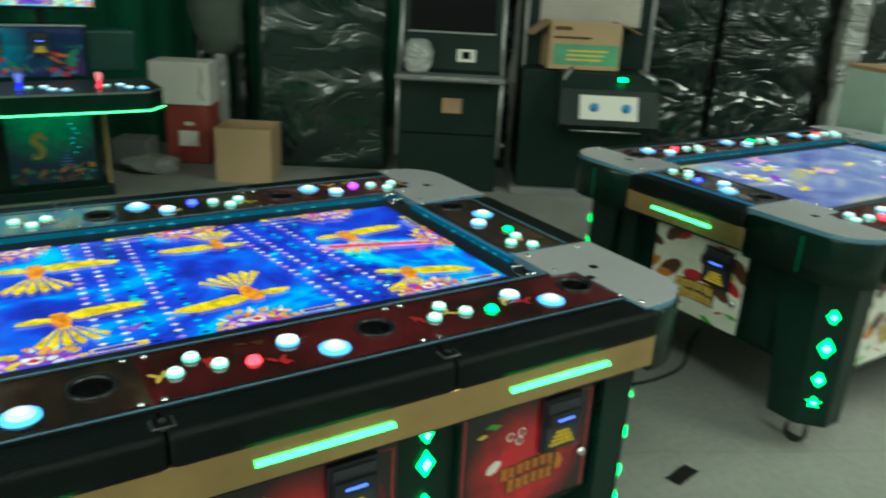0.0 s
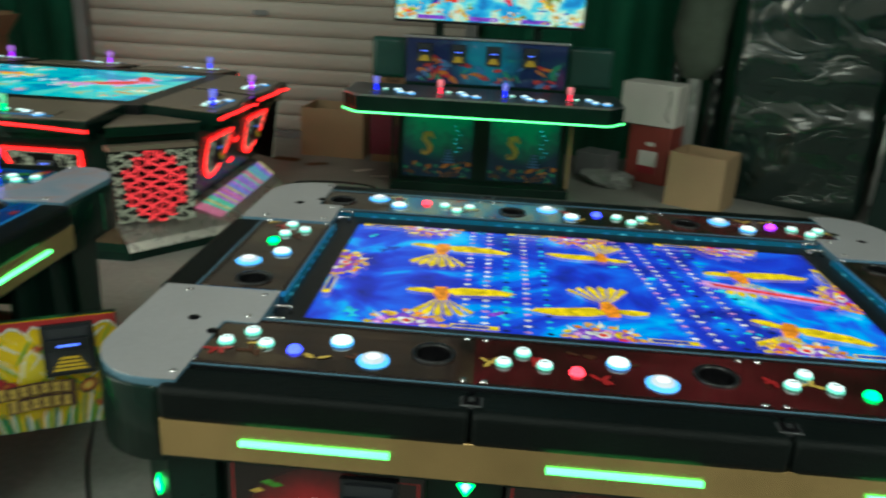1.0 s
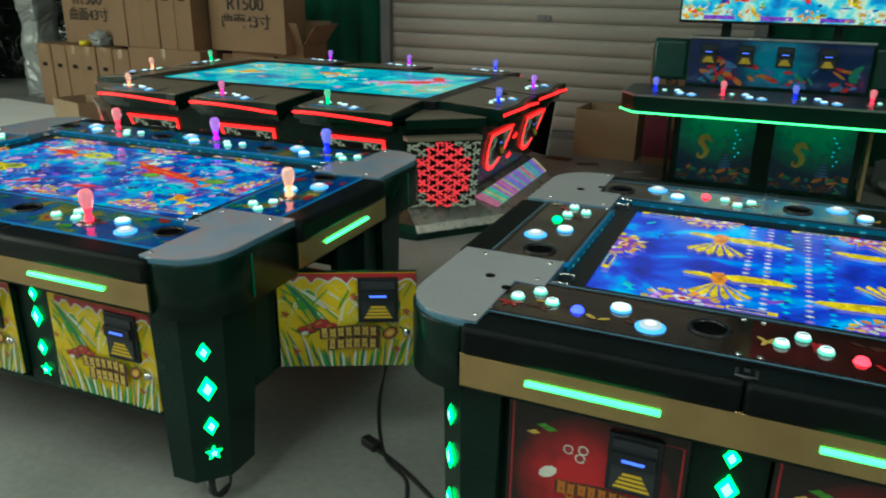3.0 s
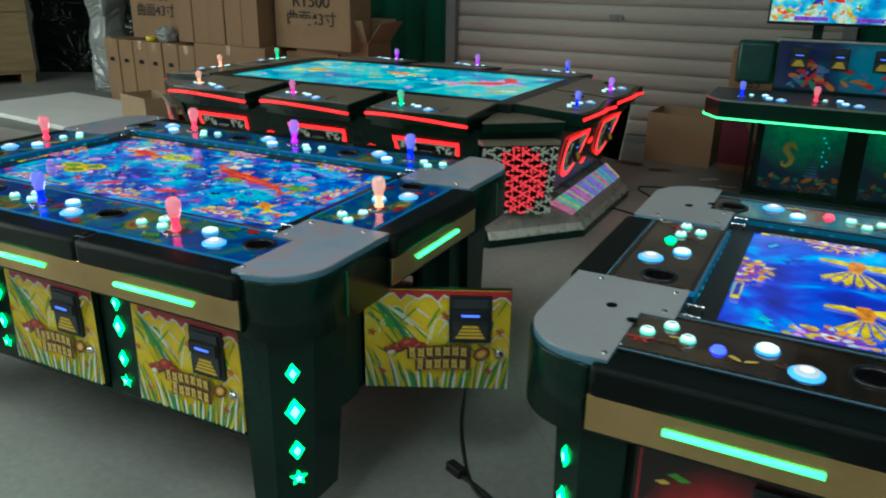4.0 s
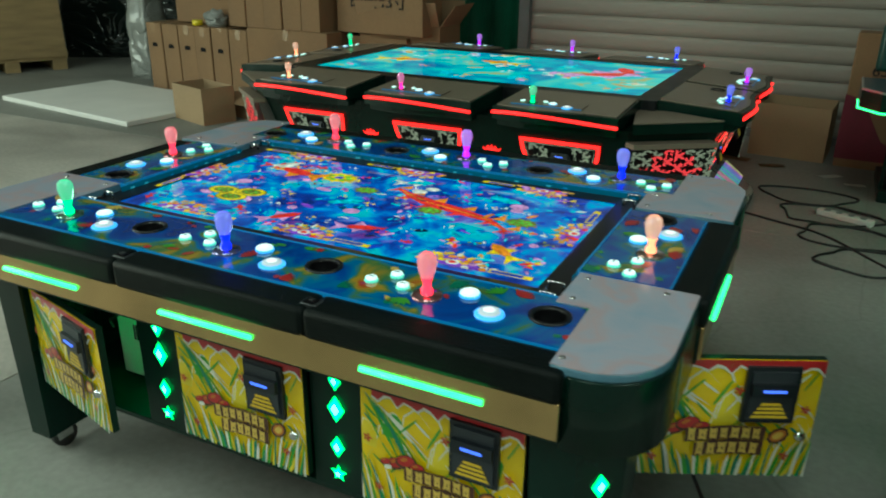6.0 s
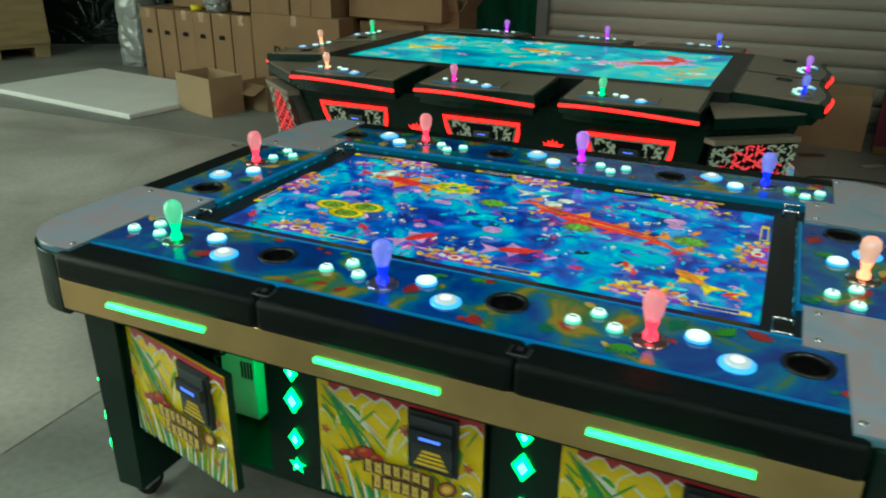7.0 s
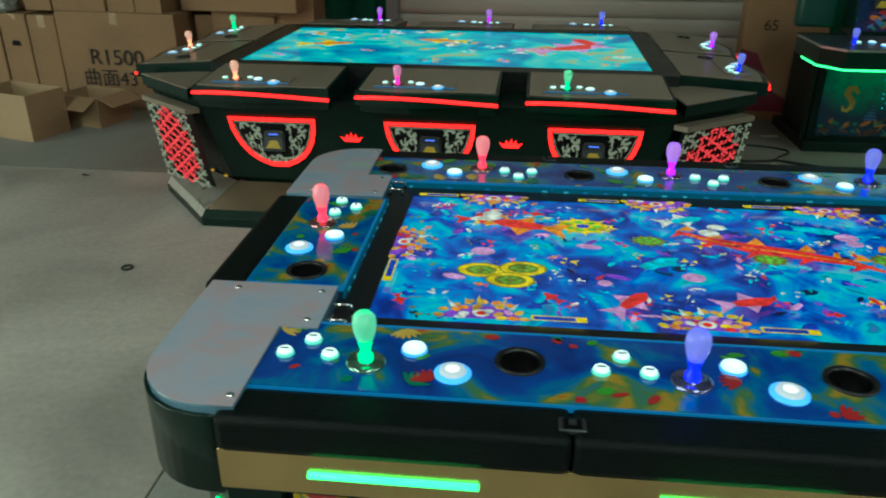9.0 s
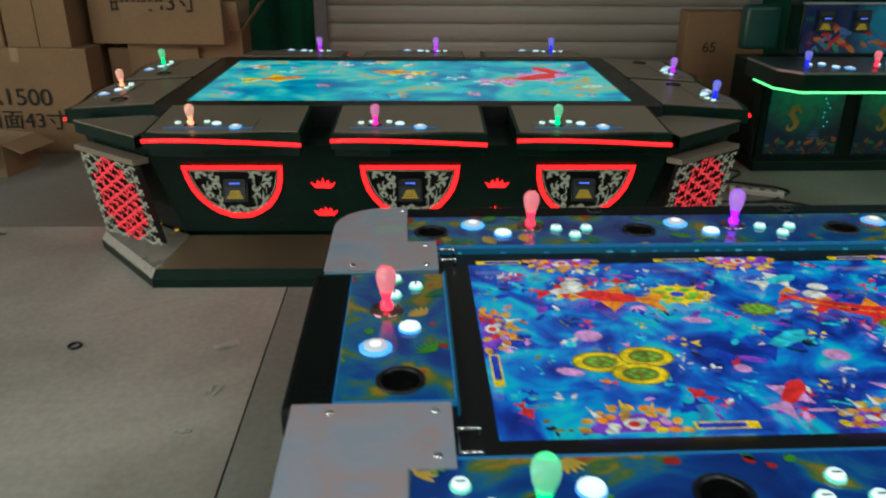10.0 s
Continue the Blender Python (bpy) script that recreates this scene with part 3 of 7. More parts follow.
def panel_art(style, seed, long):
    """Control panel of one player: an acrylic plate with its print, local x along the edge, y inwards, z up."""
    rnd = random.Random(seed)
    bm = BM()
    w, d0, d1 = 0.2535, 0.0, 0.195
    if not long:
        w = 0.232
    hole = []
    hx, hy, hs, n = 0.178, 0.106, 0.043, 24
    e = 0.0025
    ex = 0.0 if long else e
    for x0, x1, y0, y1, mi, z0, z1 in ((-w, hx - hs, d0, d1, 1, -0.012, 0), (hx + hs, w, d0, d1, 1, -0.012, 0), (hx - hs, hx + hs, d0, hy - hs, 1, -0.012, 0), (hx - hs, hx + hs, hy + hs, d1, 1, -0.012, 0),
                                       (-w + ex, hx - hs, d0 + e, d1 - e, 0, 0, 0.002), (hx + hs, w - ex, d0 + e, d1 - e, 0, 0, 0.002), (hx - hs, hx + hs, d0 + e, hy - hs, 0, 0, 0.002), (hx - hs, hx + hs, hy + hs, d1 - e, 0, 0, 0.002)):
        box(bm, x0, x1, y0, y1, z0, z1, mi)
    ci, sq = [], []
    for k in range(n):
        a = 2 * math.pi * k / n
        c_, s_ = math.cos(a), math.sin(a)
        q = hs / max(abs(c_), abs(s_))
        ci.append((hx + 0.037 * c_, hy + 0.037 * s_)); sq.append((hx + q * c_, hy + q * s_))
    up = [bm.verts.new((x, y, 0.002)) for x, y in ci]
    so = [bm.verts.new((x, y, 0.002)) for x, y in sq]
    lo = [bm.verts.new((x, y, -0.012)) for x, y in ci]
    for k in range(n):
        q = (k + 1) % n
        bm.faces.new((up[k], up[q], so[q], so[k])).material_index = 0
        bm.faces.new((lo[k], lo[q], up[q], up[k])).material_index = 1
    pl = lambda u, v: (max(-w + .006, min(w - .006, u)), max(d0 + .006, min(d1 - .006, v)), 0.0032)
    if style == "B":
        for k in range(17):
            u, v = rnd.uniform(-w, w), rnd.choice((rnd.uniform(0, 0.05), rnd.uniform(0.15, d1), rnd.uniform(0, d1)))
            if math.hypot(u - 0.178, v - 0.106) < 0.075:
                continue
            m_ = rnd.choice((2, 3, 4, 4, 3, 6, 4))
            if rnd.random() < 0.45:
                a0 = rnd.uniform(0, 6.28)
                for q in range(6):
                    a = a0 + (q - 2.5) * 0.36
                    flat(bm, ellipse(u + 0.017 * math.cos(a), v + 0.017 * math.sin(a), 0.017, 0.0042, 9, a), lambda x, y, q=q: pl(x, y)[:2] + (0.0032 + 0.0002 * q + 0.0001 * (k % 3),), m_)
            else:
                flat(bm, ellipse(u, v, rnd.uniform(0.006, 0.015), rnd.uniform(0.005, 0.010), 11, rnd.uniform(-1, 1)), pl, m_)
        mats = ["artB", "edge", "p_gold", "p_green", "p_red", "p_orange", "p_teal"]
    else:
        for k in range(int(2 * w / 0.018)):
            u = -w + 0.012 + k * 0.018
            flat(bm, ellipse(u, 0.010, 0.009, 0.006, 6), pl, 2)
            flat(bm, ellipse(u, d1 - 0.010, 0.009, 0.005, 6), pl, 2)
        for k in range(5):
            u, v = rnd.uniform(-w, 0.08), rnd.uniform(0.03, 0.15)
            m_ = rnd.choice((3, 4, 5))
            for q in range(4):
                a = rnd.uniform(0, 6.28)
                flat(bm, ellipse(u + 0.016 * math.cos(a), v + 0.008 * math.sin(a), 0.014, 0.005, 7, a), lambda x, y, q=q: pl(x, y)[:2] + (0.0032 + 0.0002 * q,), m_)
        mats = ["artA" if rnd.random() < 0.7 and long else "artA2", "bezel" if long else "edge", "p_dark", "p_red", "p_brown", "p_gold"]
    for y0 in ((d1 - 0.0035,) if style == "B" else (d1 - 0.0035, 0.0)):
        box(bm, -w, w, y0, y0 + 0.0035, 0.002, 0.0042, len(mats))
    return mesh_of("control_panel", bm, mats + ["edge" if style == "B" else "edgedim"])


def acceptor(bm, u, v, w, h, off, i0):
    """Bill acceptor on a door: frame, recessed face, lit slot and arrows; material slots from i0."""
    P = lambda a, b, c: (u + a, -c, v + b)
    def bx(a0, a1, b0, b1, c0, c1, mi):
        box(bm, u + a0, u + a1, -off - c1, -off - c0, v + b0, v + b1, mi)
    bx(-w, w, -h, h, 0, 0.010, i0)
    bx(-w * 0.82, w * 0.82, -h * 0.86, h * 0.86, 0.010, 0.015, i0 + 1)
    bx(-w * 0.82, w * 0.82, h * 0.05, h * 0.5, 0.015, 0.024, i0)
    bx(-w * 0.42, w * 0.42, h * 0.22, h * 0.30, 0.024, 0.026, i0 + 2)
    for k in range(4):
        s = 0.34 + 0.1 * k
        flat(bm, [(-w * s, -h * (0.22 + 0.15 * k)), (w * s, -h * (0.22 + 0.15 * k)), (w * (s + 0.07), -h * (0.32 + 0.15 * k)), (-w * (s + 0.07), -h * (0.32 + 0.15 * k))], lambda a, b: (u + a, -off - 0.0165, v + b), i0 + 3)


def door_art(style, seed):
    """Door of a game table, local x from its hinge, z up, front towards -y."""
    rnd = random.Random(seed)
    W, H = 0.362, 0.285
    bm = BM()
    box(bm, 0, W, 0, 0.016, 0, H, 1)
    lay = [0.0008]

    def pl(u, v):
        return (max(0.001, min(W - 0.001, u)), -lay[0], max(0.001, min(H - 0.001, v)))

    def put(pts, mi):
        lay[0] += 0.00006
        flat(bm, pts, pl, mi)

    flat(bm, [(0, 0), (W, 0), (W, H), (0, H)], pl, 0)
    if style == "B":
        for k in range(9):            # overlapping hills with a pale rim
            u, v, q = W * (k + 0.5) / 9 + rnd.uniform(-0.02, 0.02), rnd.uniform(0.12, 0.235), rnd.uniform(0.025, 0.045)
            hill = [(u - q, v - q * 1.3), (u - q * 0.75, v), (u - q * 0.1, v + q * 0.62), (u + q * 0.25, v + q * 0.5), (u + q, v - q * 0.35), (u + q * 0.8, v - q * 1.4)]
            put([(x_ - 0.002, y_ + 0.003) for x_, y_ in hill], 4)
            put(hill, (8, 0, 3, 0, 8)[k % 5])
        for k in range(16):           # long blades fanning out of the upper corner
            t = k / 15
            u0, v0 = 0.004 + 0.05 * t, 0.275 - 0.035 * t
            u1, v1 = u0 + 0.10 + 0.03 * math.sin(k * 2.1), v0 - 0.115 - 0.03 * math.cos(k * 1.3)
            q = 0.0016 + 0.0012 * (k % 3)
            put([(u0, v0), ((u0 + u1) / 2 + q, (v0 + v1) / 2 + q), (u1, v1), ((u0 + u1) / 2 - q, (v0 + v1) / 2 - q)], (3, 4, 2, 3, 8, 3)[k % 6])
        for k in range(38):           # slanting strokes over the hills
            u, v, q, a_ = rnd.uniform(0.01, W - 0.01), rnd.uniform(0.09, 0.25), rnd.uniform(0.014, 0.04), rnd.uniform(1.9, 2.5) if k % 3 else rnd.uniform(0.8, 1.2)
            put(ellipse(u, v, q, rnd.uniform(0.0014, 0.0032), 8, a_), (3, 4, 3, 2, 4, 8, 3)[k % 7])
        rim = [(0.03 + k * (W - 0.03) / 22, H - 0.005 - rnd.uniform(0, 0.012) - 0.012 * (k % 3 == 1) - 0.010 * k / 22) for k in range(23)]
        put([(u, v - 0.004 - rnd.uniform(0, 0.004)) for u, v in rim] + [(W, H), (0.03, H)], 4)
        put(rim + [(W, H), (0.03, H)], 5)
        for k in range(46):           # reeds from the lower edge, leaning apart from the middle
            u = W * (k + rnd.uniform(0, 1)) / 46
            side = (u / W - 0.5) * 2
            lean, h = side * rnd.uniform(0.02, 0.07), rnd.uniform(0.03, 0.06) + 0.10 * abs(side) * rnd.uniform(0.5, 1)
            q = rnd.uniform(0.002, 0.0048)
            put([(u - q, 0), (u + q, 0), (u + lean * 0.45 + q, h * 0.6), (u + lean, h), (u + lean * 0.45 - q, h * 0.6)], (4, 3, 2, 4, 3, 8, 2)[k % 7])
        for u, v, q in ((0.085, 0.120, 0.021), (0.110, 0.132, 0.024), (0.136, 0.124, 0.018), (0.062, 0.118, 0.013)):     # red beast
            put(ellipse(u, v, q * 1.08, q * 0.72, 10, 0.3), 7)
            put(ellipse(u, v + 0.002, q * 0.9, q * 0.55, 10, 0.3), 5)
            put(ellipse(u - 0.004, v + 0.005, q * 0.4, q * 0.2, 8, 0.5), 6)
        put(ellipse(0.068, 0.107, 0.010, 0.006, 8, 0.3), 4)
        for k in range(3):            # orange shell
            put(ellipse(0.292, 0.105, 0.024 - 0.006 * k, 0.018 - 0.005 * k, 9, 0.7), (7, 6, 10)[k])
        for u, v in ((0.02, 0.165), (0.045, 0.05), (0.335, 0.17), (0.31, 0.055), (0.20, 0.215)):
            for k in range(5):
                a_ = k * 1.257
                put(ellipse(u + 0.006 * math.cos(a_), v + 0.006 * math.sin(a_), 0.0055, 0.003, 6, a_), 5 + k % 2)
    elif style == "A":
        for a, b, c, d in ((0.010, 0.012, 0, H), (W - 0.012, W - 0.010, 0.0, H - 0.02), (W - 0.06, W - 0.010, H - 0.022, H - 0.020)):
            put([(a - 0.001, c), (b + 0.001, c), (b + 0.001, d), (a - 0.001, d)], 5)
        for u, v in ((0.06, 0.24), (0.04, 0.22), (0.075, 0.235)):
            put([(u, v), (u + 0.018, v + 0.008), (u + 0.03, v + 0.002), (u + 0.014, v - 0.004)], rnd.choice((3, 10)))
        for u, v in ((0.13, 0.20), (0.16, 0.205), (0.155, 0.185)):
            for r0 in (0.011,):
                put([*ellipse(u, v, r0, r0, 12), *ellipse(u, v, r0 * 0.72, r0 * 0.72, 12)[:1]], 4); put(ellipse(u, v, r0 * 0.75, r0 * 0.75, 10), 9)
        put(ellipse(0.09, 0.135, 0.022, 0.013, 8, 0.6), 4)
        put(ellipse(0.26, 0.10, 0.022, 0.03, 8, 0.7), 6)
    else:
        for k in range(14):
            u, v, s = rnd.uniform(0, W), rnd.uniform(0.10, 0.28), rnd.uniform(0.025, 0.055)
            put(ellipse(u, v, s, s * 0.5, 11, rnd.uniform(-0.9, 0.9)), (7, 5, 7, 5, 6, 7, 10)[k % 7])
        for k in range(8):
            u, v, s = rnd.uniform(0, W), rnd.uniform(0.0, 0.06), rnd.uniform(0.015, 0.035)
            put(ellipse(u, v, s, s * 0.3, 9, rnd.uniform(-0.5, 0.5)), (3, 4, 5, 3)[k % 4])
    # game mark as plain strokes on a dark ground, along a slight arc
    for row, (v, n, hh) in enumerate(((0.090, 7, 0.030), (0.052, 6, 0.032))):
        x = 0.112 + 0.020 * row
        span = 0.0215 * n
        bow = lambda u: 0.010 * math.sin(math.pi * (u - 0.112) / 0.19) - 0.05 * (u - 0.112) * (1 - row) * 0.2
        low = [(x - 0.005 + (span + 0.008) * k / 10, bow(x + span * k / 10) + v - 0.002 + rnd.uniform(-0.001, 0.001)) for k in range(11)]
        put(low + [(u, q + hh + 0.003 + rnd.uniform(-0.001, 0.002)) for u, q in low[::-1]], 7)
        ink = 10 if style != "A" else 6
        for k in range(n):
            z, q, hi = v + bow(x), rnd.uniform(0.0145, 0.018), hh * (1.15 if k == 0 else 0.94)
            j = [rnd.uniform(-0.002, 0.002) for _ in range(4)]
            put([(x + j[0], z), (x + q * 0.45, z + hi * 0.10), (x + q + j[1], z - 0.001), (x + q * 0.93, z + hi * 0.5 + j[2]), (x + q, z + hi + j[3]), (x + q * 0.5, z + hi * 0.88), (x, z + hi), (x + q * 0.08, z + hi * 0.5)], ink)
            put([(x + q * 0.40, z + hi * (0.26 + 0.12 * (k % 3))), (x + q * 0.62, z + hi * 0.30), (x + q * 0.58, z + hi * 0.62)], 7)
            x += 0.0213
    base = {"B": "yellow", "A": "doorA", "D": "p_white"}[style]
    return mesh_of("door", bm, [base, "body", "p_teal", "p_green", "p_white", "p_red", "p_orange", "p_brown", "p_lemon", "red", "p_gold"])


bm = BM(); acceptor(bm, 0, 0, 0.052, 0.066, 0.0, 0)
ACC = mesh_of("bill_acceptor", bm, ["accb", "accg", "accl", "accy"])
bm = BM(); lathe(bm, [(0.0, -0.0), (0.012, 0.0), (0.012, 0.008), (0.008, 0.014), (0, 0.014)], n=12)
for v in bm.verts:
    v.co = (v.co.x, -v.co.z, v.co.y)
LOCK = mesh_of("lock", bm, "chrome")


def diamond(bm, place, v, s, mi=0, star=False):
    if star:
        pts = []
        for k in range(10):
            a, r = math.pi / 2 + k * math.pi / 5, (s if k % 2 == 0 else s * 0.45)
            pts.append((r * math.cos(a), v + r * math.sin(a)))
    else:
        pts = [(0, v - s * 1.5), (s, v), (0, v + s * 1.5), (-s, v)]
    front = [bm.verts.new(place(u, w_, 0.003)) for u, w_ in pts]
    mid = bm.verts.new(place(0, v, 0.006))
    for i in range(len(front)):
        bm.faces.new((front[i], front[(i + 1) % len(front)], mid)).material_index = mi
    bm.faces.new(front[::-1]).material_index = mi
    core = [(u * 0.55, v + (w_ - v) * 0.55) for u, w_ in pts]
    bm.faces.new([bm.verts.new(place(u, w_, 0.0066)) for u, w_ in core]).material_index = 1


def fish(put, u, v, s, rot, body, fin):
    """A fish of the picture: body, fan tail and fins."""
    c, q = math.cos(rot), math.sin(rot)
    R = lambda pts: [(u + s * (c * a - q * b), v + s * (q * a + c * b)) for a, b in pts]
    put(R([(0.5, 0.0), (0.3, 0.14), (0, 0.19), (-0.35, 0.08), (-0.35, -0.08), (0, -0.19), (0.3, -0.14)]), body)
    put(R([(-0.33, 0.05), (-0.75, 0.3), (-0.62, 0.02), (-0.75, -0.28), (-0.33, -0.05)]), fin)
    put(R([(0.15, 0.15), (-0.05, 0.42), (-0.2, 0.13)]), fin)
    put(R([(0.12, -0.15), (-0.1, -0.38), (-0.18, -0.12)]), fin)


def phoenix(put, u, v, s, rot):
    """A golden winged creature of the picture with a fan of tail plumes."""
    c, q = math.cos(rot), math.sin(rot)
    R = lambda pts: [(u + s * (c * a - q * b), v + s * (q * a + c * b)) for a, b in pts]
    put(R([(0.0, 0.14), (0.3, 0.22), (0.75, 0.20), (1.05, 0.06), (0.95, -0.03), (0.6, -0.04), (0.2, -0.06)]), 0)
    put(R([(-0.05, 0.12), (-0.25, 0.2), (-0.45, 0.17), (-0.5, 0.08), (-0.3, 0.02), (-0.1, 0.0)]), 0)
    put(R([(-0.08, 0.24), (0.08, 0.24), (0.12, 0.0), (0.06, -0.25), (-0.06, -0.25), (-0.12, 0.0)]), 1)
    for k in range(6):
        a = -0.62 + 0.25 * k
        put(R([(0.5 * math.sin(a) * 0.2, -0.18), (0.62 * math.sin(a) + 0.06, -0.22 - 0.48 * math.cos(a)), (0.62 * math.sin(a), -0.3 - 0.48 * math.cos(a)), (0.62 * math.sin(a) - 0.06, -0.22 - 0.44 * math.cos(a))]), 0)


def screen_picture(style, seed, hx, hy):
    rnd = random.Random(seed)
    bm = BM()
    box(bm, -hx, hx, -hy, hy, -0.02, 0.0, 0)
    lay = [0.0006]
    E = ["e_yellow", "e_orange", "e_red", "e_cyan", "e_pink", "e_green", "e_white", "e_blue", "e_purple", "e_gold", "e_dark", "e_olive"]

    def put(pts, k):
        lay[0] += 0.00001
        flat(bm, [(max(-hx, min(hx, u)), max(-hy, min(hy, v))) for u, v in pts], lambda a, b: (a, b, lay[0]), k + 1)

    def turret(u, v, ang):
        c, q = math.cos(ang), math.sin(ang)
        R = lambda pts: [(u + c * a - q * b, v + q * a + c * b) for a, b in pts]
        put(R([(-0.085, 0), (0.085, 0), (0.06, 0.022), (0.045, 0.045), (-0.045, 0.045), (-0.06, 0.022)]), 8)
        for row, (n_, rad) in enumerate(((9, 0.078), (8, 0.058), (6, 0.038))):
            for k in range(n_):
                a = -1.45 + 2.9 * (k + rnd.uniform(-0.2, 0.2)) / (n_ - 1)
                put(R(ellipse(rad * math.sin(a), 0.85 * rad * math.cos(a) * rnd.uniform(0.8, 1.1), 0.011, 0.008, 7, rnd.uniform(-1, 1))), rnd.choice(((9, 0, 1, 9), (9, 4, 8, 1), (0, 6, 9, 2))[row]))
        for k in range(5):
            a = -0.9 + 0.45 * k + rnd.uniform(-0.1, 0.1)
            h_ = rnd.uniform(0.02, 0.035)
            put(R([(0.07 * math.sin(a) - 0.006, 0.055 * math.cos(a)), (0.07 * math.sin(a) + 0.006, 0.055 * math.cos(a)), (0.09 * math.sin(a), 0.055 * math.cos(a) + h_)]), rnd.choice((0, 9, 6)))
        put(R(ellipse(0, 0.02, 0.017, 0.014, 9)), 6)
        put(R(ellipse(0, 0.02, 0.009, 0.008, 8)), 2)
        put(R([(0.09, 0.004), (0.19, 0.004), (0.19, 0.022), (0.09, 0.022)]), 0)
        put(R([(0.095, 0.007), (0.17, 0.007), (0.17, 0.019), (0.095, 0.019)]), 7)

    if style == "A":
        for k in range(16):
            u, v = rnd.uniform(-hx, hx), rnd.uniform(-hy, hy)
            fish(put, u, v, rnd.uniform(0.03, 0.07), rnd.uniform(-3, 3), rnd.choice((3, 7, 8)), rnd.choice((3, 7)))
        for x0 in (-0.21, 0.22):
            for k in range(22):
                v = -hy + 0.015 + k * (2 * hy - 0.03) / 21
                for dx in (-0.075, -0.03, 0.015, 0.06, 0.105):
                    u = x0 + dx - 0.10 * (v / hy) * (0.0 if x0 < 0 else 0.5)
                    dk = dx in (0.015, 0.105)
                    put([(u - 0.010, v), (u, v + 0.006), (u + 0.010, v), (u, v - 0.006)], (3 if k % 3 else 10) if dk else (4 if k % 3 == 0 else 6))
        for u, v, s, r in ((-0.36, 0.15, 0.17, -0.05), (0.03, -0.16, 0.17, 3.3), (-0.34, -0.14, 0.16, 0.1), (0.38, 0.10, 0.17, 0.1), (0.05, 0.17, 0.14, 3.1), (0.40, -0.2, 0.16, -0.3)):
            phoenix(put, u, v, s, r)
        put([(0.28, 0.02), (0.6, -0.06), (0.6, -0.02), (0.28, 0.06)], 4)
        put([(0.30, 0.03), (0.6, -0.05), (0.6, -0.035), (0.30, 0.045)], 2)
        for k in range(3):
            for a, v in ((0, -hy + 0.002), (math.pi, hy - 0.002)):
                turret(-0.4 + 0.4 * k, v, a)
        turret(-hx + 0.002, 0, -math.pi / 2); turret(hx - 0.002, 0, math.pi / 2)
        base = "scrA"
    elif style == "B":
        for k in range(70):
            u, v = rnd.uniform(-hx, hx) * 0.93, rnd.uniform(-hy, hy) * 0.9
            put(ellipse(u, v, rnd.uniform(0.008, 0.03), rnd.uniform(0.004, 0.014), 9, rnd.uniform(-1, 1)), rnd.choice((7, 7, 10, 3, 8, 7, 4)))
        for k in range(150):        # weed, coral and bubbles
            u, v = rnd.uniform(-hx, hx) * 0.96, rnd.uniform(-hy, hy) * 0.94
            c_ = rnd.choice((3, 3, 7, 10, 8, 11, 3, 6))
            for q in range(3):
                put(ellipse(u + rnd.uniform(-0.02, 0.02), v + rnd.uniform(-0.015, 0.015), rnd.uniform(0.003, 0.012), rnd.uniform(0.002, 0.005), 6, rnd.uniform(-1.5, 1.5)), c_)
        for k in range(95):
            u, v = rnd.uniform(-hx, hx) * 0.93, rnd.uniform(-hy, hy) * 0.9
            fish(put, u, v, rnd.uniform(0.018, 0.05), rnd.uniform(-3, 3), rnd.choice((2, 3, 4, 1, 6, 8, 7)), rnd.choice((2, 3, 4, 0, 7)))
        for u, v, s_, c0, c1 in ((-0.19, 0.14, 1.3, 0, 5), (0.19, 0.0, 0.8, 11, 5), (-0.05, 0.07, 0.8, 11, 5), (0.44, 0.02, 0.9, 11, 5)):
            for q in range(11):
                a = q * 0.571 + 0.2
                put([(u + s_ * 0.036 * math.cos(a - 0.2), v + s_ * 0.026 * math.sin(a - 0.2)), (u + s_ * 0.036 * math.cos(a + 0.2), v + s_ * 0.026 * math.sin(a + 0.2)), (u + s_ * 0.058 * math.cos(a), v + s_ * 0.042 * math.sin(a))], c0)
            put(ellipse(u, v, s_ * 0.044, s_ * 0.031, 14), c0)
            for q in range(7):
                a = q * 0.9
                put(ellipse(u + s_ * 0.026 * math.cos(a), v + s_ * 0.018 * math.sin(a), s_ * 0.009, s_ * 0.007, 6), c1)
            put(ellipse(u, v, s_ * 0.012, s_ * 0.009, 8), 7 if c0 == 0 else c1)
        for u, v in ((-0.41, -0.115), (-0.325, -0.10), (-0.35, -0.155)):
            put(ellipse(u, v, 0.050, 0.034, 16), 11); put(ellipse(u, v, 0.046, 0.031, 16), 0); put(ellipse(u, v, 0.032, 0.021, 14), 11)
            for q in range(6):
                put(ellipse(u + 0.018 * math.cos(q * 1.05), v + 0.011 * math.sin(q * 1.05), 0.006, 0.004, 6), 5)
        # long red crested creature across the middle
        P = [(0.02, 0.13), (0.08, 0.09), (0.16, 0.055), (0.26, 0.03), (0.36, 0.0), (0.42, -0.045), (0.44, -0.10)]
        W_ = [0.006, 0.016, 0.027, 0.024, 0.014, 0.006, 0.002]
        put([(a, b + w_) for (a, b), w_ in zip(P, W_)] + [(a, b - w_) for (a, b), w_ in zip(P, W_)][::-1], 2)
        put([(a, b + w_ * 0.14) for (a, b), w_ in zip(P, W_)] + [(a, b - w_ * 0.14) for (a, b), w_ in zip(P, W_)][::-1], 1)
